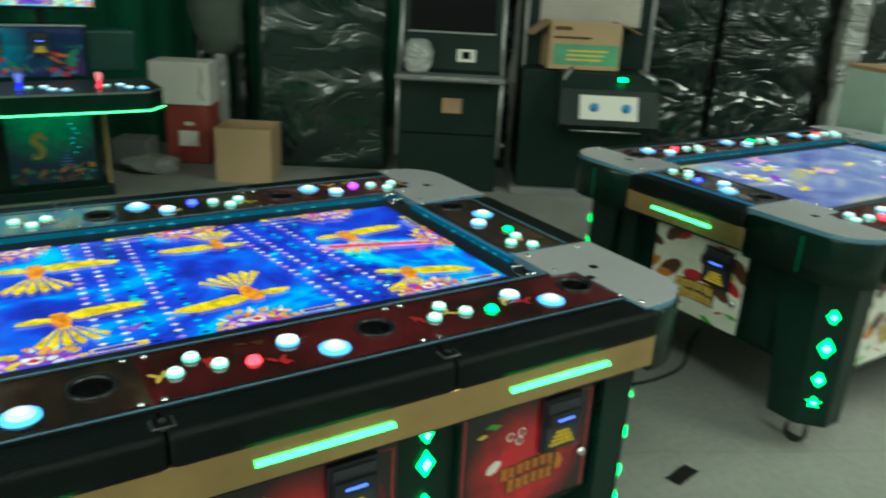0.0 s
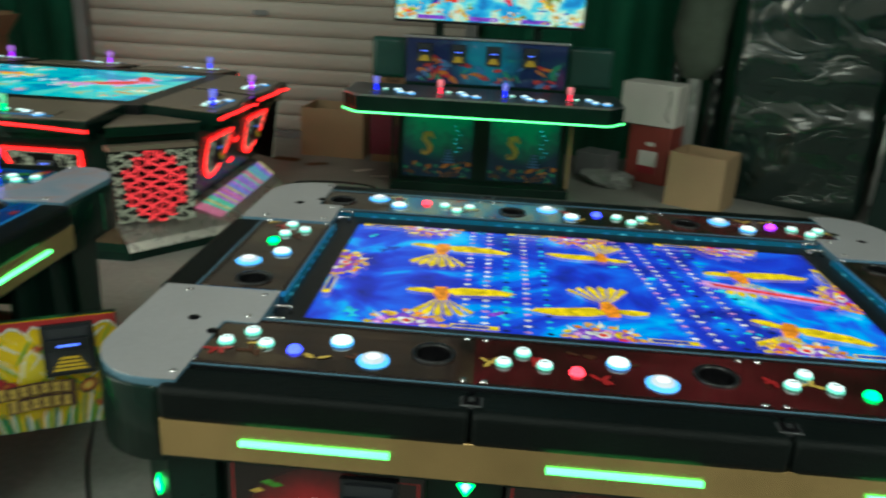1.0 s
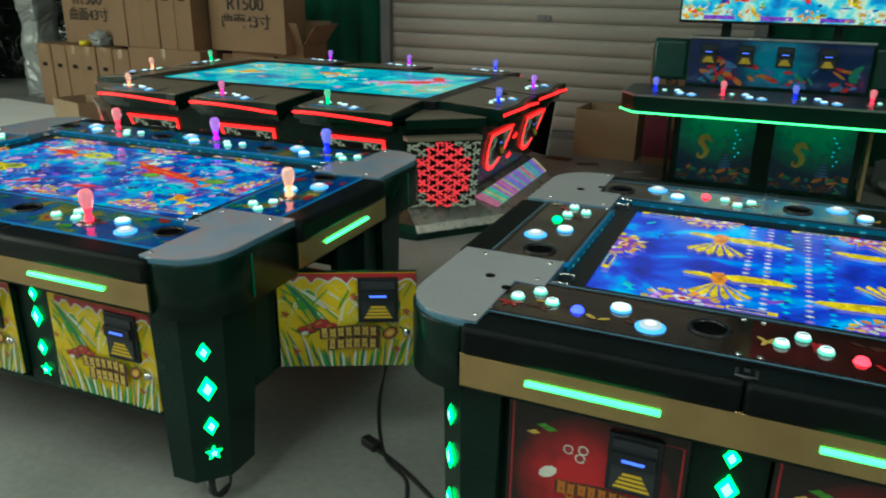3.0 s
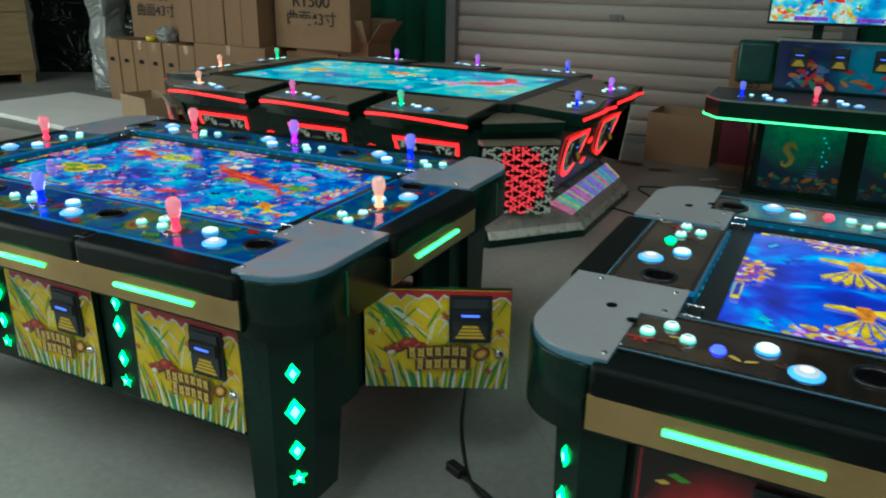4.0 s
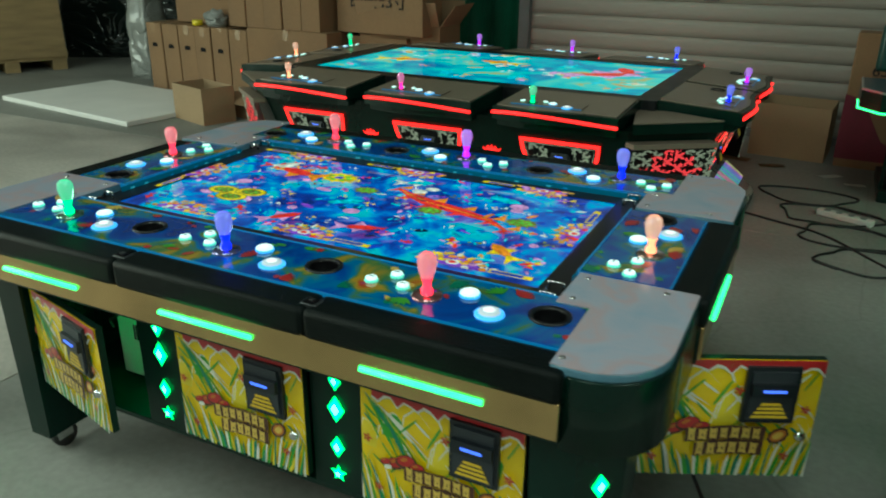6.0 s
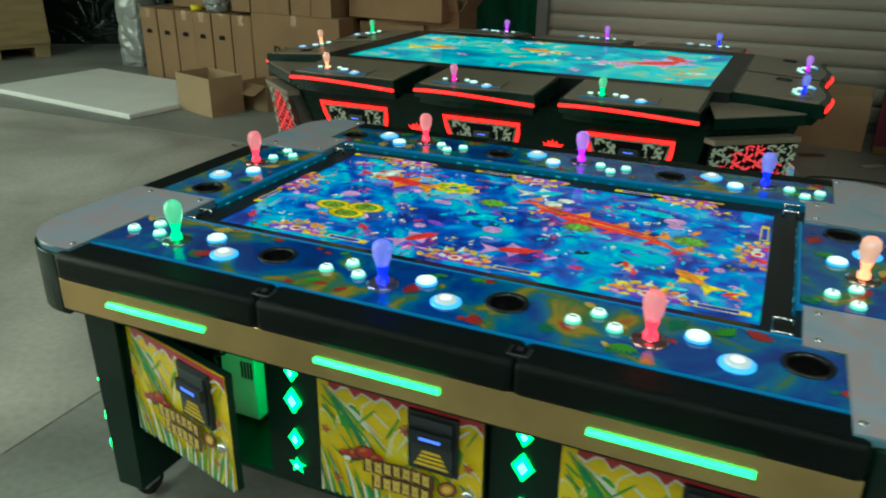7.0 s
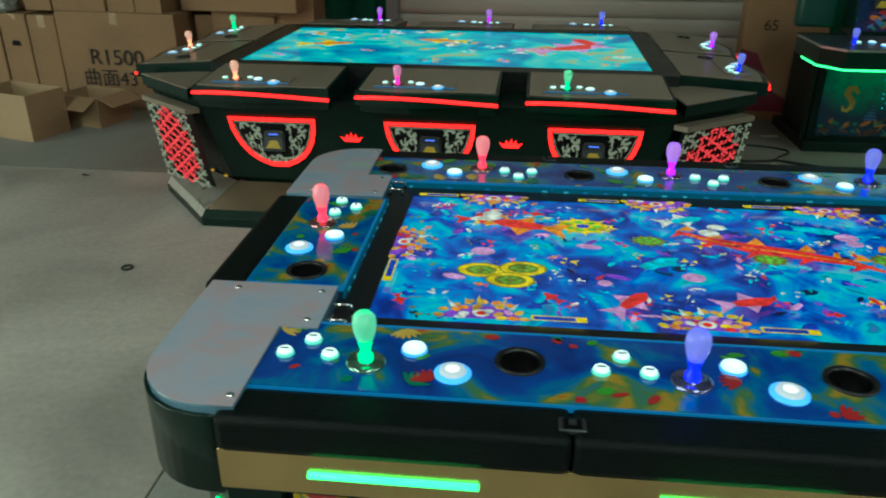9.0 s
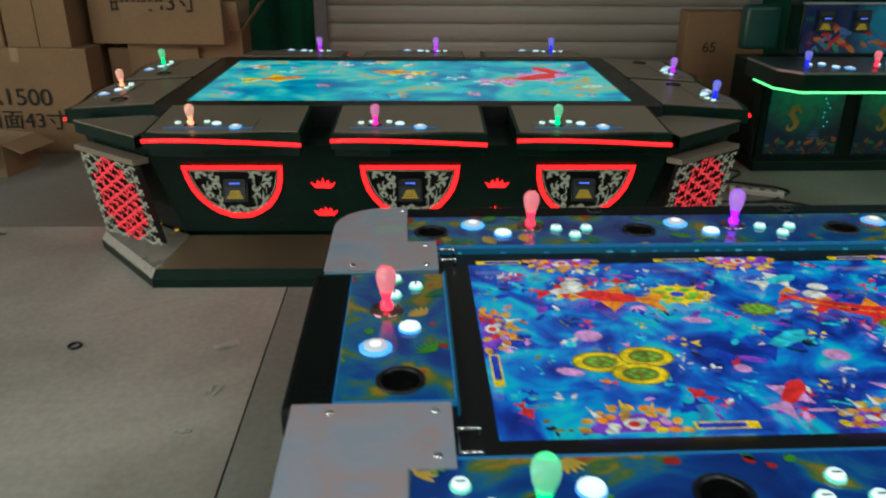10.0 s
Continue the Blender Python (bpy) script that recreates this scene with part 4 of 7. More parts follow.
        for k in range(26):
            q = rnd.uniform(0, 5.5)
            i_ = int(q)
            a = P[i_][0] + (P[i_ + 1][0] - P[i_][0]) * (q - i_)
            b = P[i_][1] + (P[i_ + 1][1] - P[i_][1]) * (q - i_) + rnd.uniform(-0.7, 0.7) * W_[i_]
            put(ellipse(a, b, rnd.uniform(0.005, 0.014), rnd.uniform(0.002, 0.005), 6, rnd.uniform(-1, 0.4)), rnd.choice((1, 2, 2, 9, 10)))
        for k in range(6):
            a, b = P[k]
            put([(a, b + W_[k] * 0.8), (a + 0.03, b + W_[k] + 0.03), (a + 0.04, b + W_[k] * 0.6)], 1)
            put([(a, b - W_[k] * 0.8), (a - 0.02, b - W_[k] - 0.03), (a + 0.04, b - W_[k] * 0.6)], 2)
        for u, v, s, r, a, b in ((-0.42, 0.16, 0.09, 0.2, 6, 2), (-0.33, 0.13, 0.15, 2.9, 2, 1), (-0.05, -0.05, 0.12, 0.6, 3, 7), (0.05, 0.2, 0.1, 0.4, 3, 6), (0.33, 0.17, 0.12, -0.2, 3, 7), (-0.12, -0.22, 0.1, 0.9, 2, 4), (0.10, -0.2, 0.10, 0.3, 2, 4), (0.47, -0.18, 0.1, 2.4, 1, 0)):
            fish(put, u, v, s, r, a, b)
        for k in range(7):
            u, v, r = rnd.uniform(-hx, hx) * 0.8, rnd.uniform(-hy, hy) * 0.8, rnd.uniform(0.014, 0.028)
            put(ellipse(u, v, r, r * 0.8, 12), rnd.choice((6, 3, 4)))
        for k in range(3):
            for a, v in ((0, -hy + 0.002), (math.pi, hy - 0.002)):
                turret(-0.4 + 0.4 * k, v, a)
        turret(-hx + 0.002, 0, -math.pi / 2); turret(hx - 0.002, 0, math.pi / 2)
        base = "scrB"
    elif style == "C":
        for k in range(36):
            u, v = rnd.uniform(-hx, hx) * 0.95, rnd.uniform(-hy, hy) * 0.92
            fish(put, u, v, rnd.uniform(0.05, 0.16), rnd.uniform(-3, 3), rnd.choice((3, 3, 9, 4, 6, 3)), rnd.choice((3, 9, 1, 6)))
        for u, v, s, r in ((0.68, 0.05, 0.42, 0.6), (0.75, 0.25, 0.3, 2.0), (-0.7, 0.0, 0.28, 0.3), (-0.1, 0.2, 0.26, 3.0)):
            fish(put, u, v, s, r, 2 if u > 0.5 else 1, 4 if u > 0.5 else 0)
        base = "scrC"
    elif style == "D":
        for k in range(12):
            fish(put, rnd.uniform(-hx, hx) * 0.9, rnd.uniform(-hy, hy) * 0.9, rnd.uniform(0.06, 0.16), rnd.uniform(-3, 3), rnd.choice((0, 4, 3, 8)), rnd.choice((0, 6, 4)))
        base = "scrD"
    else:
        for k in range(60):
            fish(put, rnd.uniform(-hx, hx) * 0.95, rnd.uniform(-hy, hy), rnd.uniform(0.02, 0.10), rnd.uniform(-3, 3), rnd.choice((2, 0, 3, 5, 6, 7)), rnd.choice((2, 0, 6, 1)))
        for k in range(4):
            u = -0.5 + 0.36 * k
            put([(u, -hy + 0.008), (u + 0.2, -hy + 0.008), (u + 0.2, -hy + 0.035), (u, -hy + 0.035)], 8 if k < 3 else 4)
            for q in range(16):
                put(ellipse(u - 0.07 + rnd.uniform(-0.06, 0.06), -hy + 0.045 + rnd.uniform(-0.03, 0.035), rnd.uniform(0.008, 0.02), rnd.uniform(0.005, 0.012), 7, rnd.uniform(-1, 1)), rnd.choice((6, 9, 0, 6, 1)))
        for k in range(40):
            put(ellipse(rnd.uniform(-hx, hx), -hy + rnd.uniform(0.0, 0.16), rnd.uniform(0.01, 0.04), rnd.uniform(0.004, 0.012), 7, rnd.uniform(-0.5, 0.5)), rnd.choice((11, 6, 9, 7)))
        for u, v, s_, a, b in ((-0.28, -0.2, 0.14, 2, 1), (-0.36, -0.19, 0.08, 0, 5), (0.12, -0.2, 0.1, 2, 4), (0.46, -0.16, 0.13, 5, 11), (0.0, -0.05, 0.2, 3, 7), (-0.12, 0.1, 0.15, 1, 2)):
            fish(put, u, v, s_, rnd.uniform(-1, 1), a, b)
        base = "scrE"
    return mesh_of("screen", bm, [base] + E)


DOORS = {s: door_art(s, i + 3) for i, s in enumerate("BAD")}


def game_table(style, m, label, joy, seed, side_open=None, front_open=None):
    """Eight-seat picture table, 1.82 m long and 1.26 m deep; local x along it, its seats round all four sides."""
    t = thing("game_table", m @ Matrix.Translation((0, 0, -0.105)), label, "game table", "game tables")
    HX, HY, ZT = 0.92, 0.63, 0.865
    rnd = random.Random(seed)
    # cabinet under the top, hollow behind the doors
    def cab(name, *q, **k):
        bm = BM()
        box(bm, *q, **k)
        part(name, bm, "body", t)
    cab("cabinet_floor", -0.79, 0.79, -0.548, 0.548, 0.358, 0.372, bev=0.004)
    cab("cabinet_top", -0.79, 0.79, -0.548, 0.548, 0.665, 0.82)
    cab("partition", -0.69, 0.69, -0.02, 0.02, 0.373, 0.664)
    for s in (-1, 1):
        for x0, x1 in ((-0.79, -0.692), (-0.325, -0.187), (0.187, 0.325), (0.692, 0.79)):
            cab("mullion", x0, x1, *sorted((s * 0.548, s * 0.53)), 0.373, 0.664)
        for y0, y1 in ((-0.529, -0.185), (0.185, 0.529)):
            cab("side_panel", *sorted((s * 0.79, s * 0.772)), y0, y1, 0.373, 0.664)
    for s in (-1, 1):
        for x in (-0.345, 0.345):
            bm = BM()
            tube(bm, [(x, s * 0.505, 0.40), (x, s * 0.505, 0.64)], 0.007, 6)
            part("lamp_strip", bm, "led", t, "green lamp strip inside the cabinet")
    # apron with the padded rail, the gold band and the light bars
    for i in range(4):
        long = i % 2 == 0
        r = pose(0, 0, 0, 0, 0, 90 * i)
        out, half = (HY, 0.768) if long else (HX, 0.255)
        bm = BM()
        box(bm, -half, half, -out - 0.0098, -out + 0.05, 0.725, 0.80)
        part("apron", bm, "body", t, m=r)
        bm = BM()
        box(bm, -half, half, -out - 0.017, -out - 0.01, 0.733, 0.806, bev=0.002)
        part("gold_band", bm, "gold", t, "wrinkled gold film band", r)
        centres = bar_points() if long else [0.0]
        w = 0.253 if long else 0.25
        for c in centres:
            bm = BM()
            x0, x1 = c - w, c + w
            if long and abs(c) > 0.3:
                x0, x1 = (c - 0.262, c + w) if c < 0 else (c - w, c + 0.262)
            box(bm, x0, x1, -out - 0.02, -out + 0.062, 0.801, 0.864, bev=0.013)
            part("padded_rail", bm, "pad", t, "black leather padded rail", r)
            bm = BM()
            tube(bm, [(c - 0.125, -out - 0.0195, 0.771), (c + 0.125, -out - 0.0195, 0.771)], 0.0058, 10)
            part("light_bar", bm, "ledbar", t, "lit green bar", r)
        if long:
            for x in (-0.2535, 0.2535):
                bm = BM()
                box(bm, x - 0.019, x + 0.019, -out + 0.002, -out + 0.032, 0.858, 0.866, 0, bev=0.002)
                box(bm, x - 0.013, x + 0.013, -out + 0.006, -out + 0.028, 0.866, 0.868, 1)
                box(bm, x - 0.005, x + 0.005, -out + 0.012, -out + 0.022, 0.868, 0.871, 0)
                part("latch", bm, ["latchm", "hole"], t, "grey metal latch", r)
        # control panels
        for k, c in enumerate(centres):
            y0 = -out + 0.06
            pm = r @ Matrix.Translation((c, y0, ZT))
            pan = part("control_panel", panel_art(style, seed * 10 + i * 3 + k, long), None, t, m=pm)
            def sub(name, me, x, y, lab=""):
                part(name, me, None, pan, lab, Matrix.Translation((x, y, 0.002)))
            for x, y in ((-0.202, 0.092), (-0.166, 0.135), (-0.128, 0.092)):
                sub("button", B_SMALL, x, y)
            if style == "B":
                col = joy[(i * 3 + k) % len(joy)]
                sub("joystick", B_JOY[col], -0.066, 0.078, "lit %s bulb-shaped joystick" % col)
            else:
                col = joy[(i * 3 + k) % len(joy)]
                sub("button", B_LAMP[col], -0.072, 0.078, "lit %s button" % col)
            sub("button", B_MED, 0.006, 0.122, "white button in a blue ring")
            sub("button", B_BIG, 0.074, 0.062, "large white button in a blue ring")
            sub("cup_holder", B_CUP, 0.178, 0.106)
            for x in (-0.236, 0.236):
                for y in (0.02, 0.178):
                    if style != "B":
                        sub("screw", B_SCREW, x, y)
            # lit lip of the panel over the picture; its glowing dots imitate reflected lights
            bm = BM()
            box(bm, -0.252, 0.252, 0.1955, 0.1995, -0.024, -0.002, 0)
            rr = random.Random(seed + i * 7 + k)
            for q in range(10):
                x = -0.235 + q * 0.05
                if rr.random() < 0.75:
                    box(bm, x - rr.uniform(0.003, 0.009), x + rr.uniform(0.003, 0.009), 0.1995, 0.2005, -0.014, -0.010, rr.choice((1, 2, 2, 3)))
            part("lit_lip", bm, ["lipdim", "lipc", "edge", "lipc"], pan, "lit acrylic lip with reflected lights as glowing dots")
    # corner plates on rounded corner blocks, legs with lit diamonds and casters
    corner = [(-0.742, -HY), *reversed(arc(-HX + 0.13, -HY + 0.13, 0.13, 180, 270, 9)), (-HX, -0.245), (-0.675, -0.245), (-0.675, -0.40), (-0.742, -0.40)]
    corner = corner[::-1]
    for i, (sx, sy) in enumerate(((1, 1), (-1, 1), (-1, -1), (1, -1))):
        fl = lambda pts: [(sx * x, sy * y) for x, y in (pts if sx * sy > 0 else pts[::-1])]
        bm = BM()
        prism(bm, fl(corner), 0.848, 0.869, 1, 0.004)
        prism(bm, fl(corner), 0.8692, 0.8712, 0)
        pl = part("corner_plate", bm, ["plateB" if style == "B" else "plate", "edgedim"], t, "pale misty printed corner plate" if style == "B" else "brushed steel corner plate")
        for x, y in ((-0.70, -0.27), (-0.86, -0.27), (-0.755, -0.605), (-0.70, -0.375)):
            part("screw", B_SCREW, None, pl, m=Matrix.Translation((sx * x, sy * y, 0.8712)))
        if style != "B":
            for x, y in ((-0.80, -0.40), (-0.745, -0.45)):
                bm = BM(); lathe(bm, [(0.0, 0.0), (0.011, 0.0), (0.011, 0.0015), (0, 0.0015)], n=14)
                part("bolt_hole", mesh_of("bolt_hole", bm, "hole"), None, pl, m=Matrix.Translation((sx * x, sy * y, 0.8716)))
        blk = [(-0.769, -HY - 0.006), *reversed(arc(-HX + 0.13, -HY + 0.13, 0.136, 180, 270, 11)), (-HX - 0.006, -0.257), (-0.769, -0.257)]
        bm = BM()
        prism(bm, fl(blk[::-1]), 0.712, 0.855, 0, 0.008)
        for f in bm.faces:
            if abs(f.normal.z) < 0.5:
                f.smooth = True
        part("corner_block", bm, "black", t)
        bm = BM()
        strip = [(-HX - 0.0075, -0.453), (-HX - 0.004, -0.453), (-HX - 0.004, -0.447), (-HX - 0.0075, -0.447)]
        prism(bm, fl(strip), 0.725, 0.84, 0)
        part("corner_strip", bm, "stripG", t, "lit green corner strip")
        leg = [(-0.70, -0.585), (-0.79, -0.585), (-0.865, -0.505), (-0.865, -0.36), (-0.70, -0.36)]
        legb = [(-0.71, -0.58), (-0.785, -0.58), (-0.85, -0.51), (-0.85, -0.41), (-0.71, -0.41)]
        bm = BM()
        prism(bm, fl(legb[::-1]), 0.205, 0.715, 0, top=fl(leg[::-1]))
        lg = part("leg", bm, "black", t)
        bm = BM()
        prism(bm, fl([(-0.70, -0.36), (-0.838, -0.36), (-0.838, -0.28), (-0.70, -0.28)][::-1]), 0.40, 0.71, 0)
        part("leg_brace", bm, "body", t)
        d = Vector((sx * -0.075, sy * 0.08, 0)).normalized()
        nrm = Vector((sx * -0.73, sy * -0.68, 0)).normalized()
        mid = Vector((sx * -0.8255, sy * -0.544, 0))
        place = lambda u, v, o: tuple(mid + d * u + nrm * (0.0 + o) + Vector((0, 0, v)))
        for v, s, st in ((0.592, 0.018, 0), (0.486, 0.024, 0), (0.375, 0.019, 0), (0.293, 0.024, 1)):
            bm = BM()
            diamond(bm, place, v, s, 0, st)
            part("lit_star" if st else "lit_diamond", bm, ["led", "ledw"], lg, "lit green star" if st else "lit green diamond")
        bm = BM()
        cx, cy = sx * -0.785, sy * -0.50
        box(bm, cx - 0.03, cx + 0.03, cy - 0.03, cy + 0.03, 0.199, 0.205, 1)
        for s in (-1, 1):
            box(bm, cx + s * 0.016 - 0.002, cx + s * 0.016 + 0.002, cy - 0.02, cy + 0.03, 0.14, 0.199, 1)
        for y in (0.012,):
            k = len(bm.verts)
            lathe(bm, [(0.0, -0.013), (0.036, -0.013), (0.038, 0), (0.036, 0.013), (0, 0.013)], n=16, mi=0)
            bm.verts.ensure_lookup_table()
            for v in bm.verts[k:]:
                v.co = (cx + v.co.z, cy + y + v.co.x, 0.143 + v.co.y)
        part("caster", bm, ["rubber", "chrome"], lg, "small swivel caster")
    # bezel and picture
    bm = BM()
    for x0, x1, y0, y1 in ((-0.68, 0.68, -0.40, -0.317), (-0.68, 0.68, 0.317, 0.40), (-0.68, -0.607, -0.317, 0.317), (0.607, 0.68, -0.317, 0.317)):
        box(bm, x0, x1, y0, y1, 0.82, 0.8495)
    part("screen_bezel", bm, "bezel", t)
    part("screen", screen_picture(style, seed, 0.607, 0.317), None, t, "lit undersea picture", Matrix.Translation((0, 0, 0.8465)))
    for sx in (-1, 1):
        for sy in (-1, 1):
            part("clip", B_CLIP, None, t, "chrome wire clip", pose(sx * 0.648, sy * 0.335, 0.85, 0, 0, 90))
    # doors with acceptors, and lit diamonds between them
    def door(hinge, name="door"):
        dr = part(name, DOORS[style], None, t, {"B": "yellow door printed with reeds and red edge", "A": "black door with red print", "D": "white door with red print"}[style], hinge)
        part("bill_acceptor", ACC, None, dr, m=Matrix.Translation((0.262, -0.002, 0.205)))
        part("lock", LOCK, None, dr, m=Matrix.Translation((0.335, -0.002, 0.105)))
    for i in range(4):
        r = pose(0, 0, 0, 0, 0, 90 * i)
        out = 0.566 if i % 2 == 0 else 0.808
        for k, c in enumerate(bar_points() if i % 2 == 0 else [0.0]):
            a = 0
            if i == 0 and k == front_open:
                a = -14
            if i == 1 and side_open is not None:
                a = side_open
            if i == 2 and style == "B" and k == 1:
                continue
            big = Matrix.Diagonal((1.13, 1, 1.07, 1)) if i % 2 else Matrix()
            door(r @ pose(c - 0.197 if i % 2 else c - 0.181, -out + 0.0, 0.374 if i % 2 else 0.394, 0, 0, a) @ big)
        if i % 2 == 0:
            for x in (-0.2535, 0.2535):
                pl = lambda u, v, o, x=x: tuple(r @ Vector((x + u, -0.55 - o, v)))
                for v, s, st in ((0.655, 0.016, 0), (0.585, 0.022, 0), (0.488, 0.018, 0), (0.418, 0.022, 1)):
                    bm = BM(); diamond(bm, pl, v, s, 0, st)
                    part("lit_star" if st else "lit_diamond", bm, ["led", "ledw"], t, "lit green star" if st else "lit green diamond")
    if front_open is not None:
        c = bar_points()[front_open]
        bm = BM()
        box(bm, c - 0.05, c + 0.05, -0.42, -0.30, 0.386, 0.63, 0, bev=0.004)
        for k in range(4):
            box(bm, c + 0.01 + 0.009 * k, c + 0.015 + 0.009 * k, -0.4215, -0.42, 0.50, 0.545, 1)
        part("cash_box", bm, ["paper", "hole"], t, "grey metal box inside the open cabinet")
        bm = BM()
        tube(bm, [(c + 0.135, -0.44, 0.66), (c + 0.135, -0.44, 0.40)], 0.009)
        tube(bm, [(c - 0.15, -0.46, 0.655), (c + 0.13, -0.46, 0.655)], 0.009)
        part("inner_light", bm, "ledgrn", t, "green light strip inside the cabinet")
        bm = BM()
        tube(bm, [(c - 0.02 + 0.03 * math.sin(k * 0.8), -0.45 + 0.01 * math.cos(k), 0.62 - 0.012 * k) for k in range(8)], 0.004, 6)
        part("wire", bm, "cable", t)
    return t


game_table("B", pose(-1.522, 1.931, 0, 0, 0, 0.35), "black game table with blue reef panels and yellow doors", ["green", "blue", "pink", "peach", "peach", "purple", "blue", "purple", "pink", "pink", "purple"], 5, side_open=-64, front_open=0)
game_table("A", pose(0.824, 1.921, 0, 0, 0, -0.6), "black game table with dark red panels and steel corners", ["blue", "pink", "green", "green", "pink", "blue", "purple"], 7)
game_table("D", pose(3.377, 1.946, 0), "black game table with white and red printed doors", ["pink", "blue", "pink", "green"], 11)


# ---- round arcade table with bays ----
def damask(bm, corners, seed, mi, off, n=(5, 7), heart=None):
    """Leafy scroll pattern on a four-cornered board: corners lower-left, lower-right, upper-right, upper-left."""
    a, b, c, d = [Vector(p) for p in corners]
    nrm = (b - a).cross(d - a).normalized()
    rnd = random.Random(seed)

    def at(u, v, o=0.0):
        p = (a * (1 - u) + b * u) * (1 - v) + (d * (1 - u) + c * u) * v
        return p + nrm * (off + o)

    lay = 0.0
    for i in range(n[0]):
        for j in range(n[1]):
            u, v = (i + 0.5) / n[0], (j + 0.5) / n[1]
            w, h = 0.5 / n[0], 0.5 / n[1]
            s = 1 if (i + j) % 2 else -1
            ink = mi if heart is None or math.hypot((u - 0.5) * 1.25, (v - 0.5) * 0.9) > 0.46 else heart
            ph = rnd.uniform(-0.3, 0.3)
            spiral = []
            for k in range(12):
                t = k / 11
                an = ph + s * t * 4.6
                r = 0.95 * (1 - t * 0.75)
                spiral.append((u + w * r * math.cos(an), v + h * r * math.sin(an), 0.25 * (1 - 0.4 * t) + 0.06))
            for k in range(11):
                (u0, v0, t0), (u1, v1, t1) = spiral[k], spiral[k + 1]
                du, dv = u1 - u0, v1 - v0
                L = math.hypot(du / w, dv / h) or 1
                nu, nv = -dv / h / L * w, du / w / L * h
                lay += 0.00001
                q = [(u0 + nu * t0, v0 + nv * t0), (u1 + nu * t1, v1 + nv * t1), (u1 - nu * t1, v1 - nv * t1), (u0 - nu * t0, v0 - nv * t0)]
                bm.faces.new([bm.verts.new(at(max(0, min(1, x)), max(0, min(1, y)), lay)) for x, y in q]).material_index = ink
            for k in range(3):
                an = rnd.uniform(0, 6.28)
                lay += 0.00001
                q = ellipse(u + w * 0.75 * math.cos(an), v + h * 0.75 * math.sin(an), w * 0.42, h * 0.17, 6, an)
                bm.faces.new([bm.verts.new(at(max(0, min(1, x)), max(0, min(1, y)), lay)) for x, y in q]).material_index = ink


def shield_outline(w, h, inset=0.0):
    w, h = w - inset, h - inset * 1.3
    half = [(1.0, inset / h), (0.97, 0.25), (0.90, 0.45), (0.79, 0.62), (0.63, 0.78), (0.42, 0.90), (0.18, 0.98)]
    return [(-w * a, -h * b) for a, b in half] + [(w * a, -h * b) for a, b in half[::-1]]


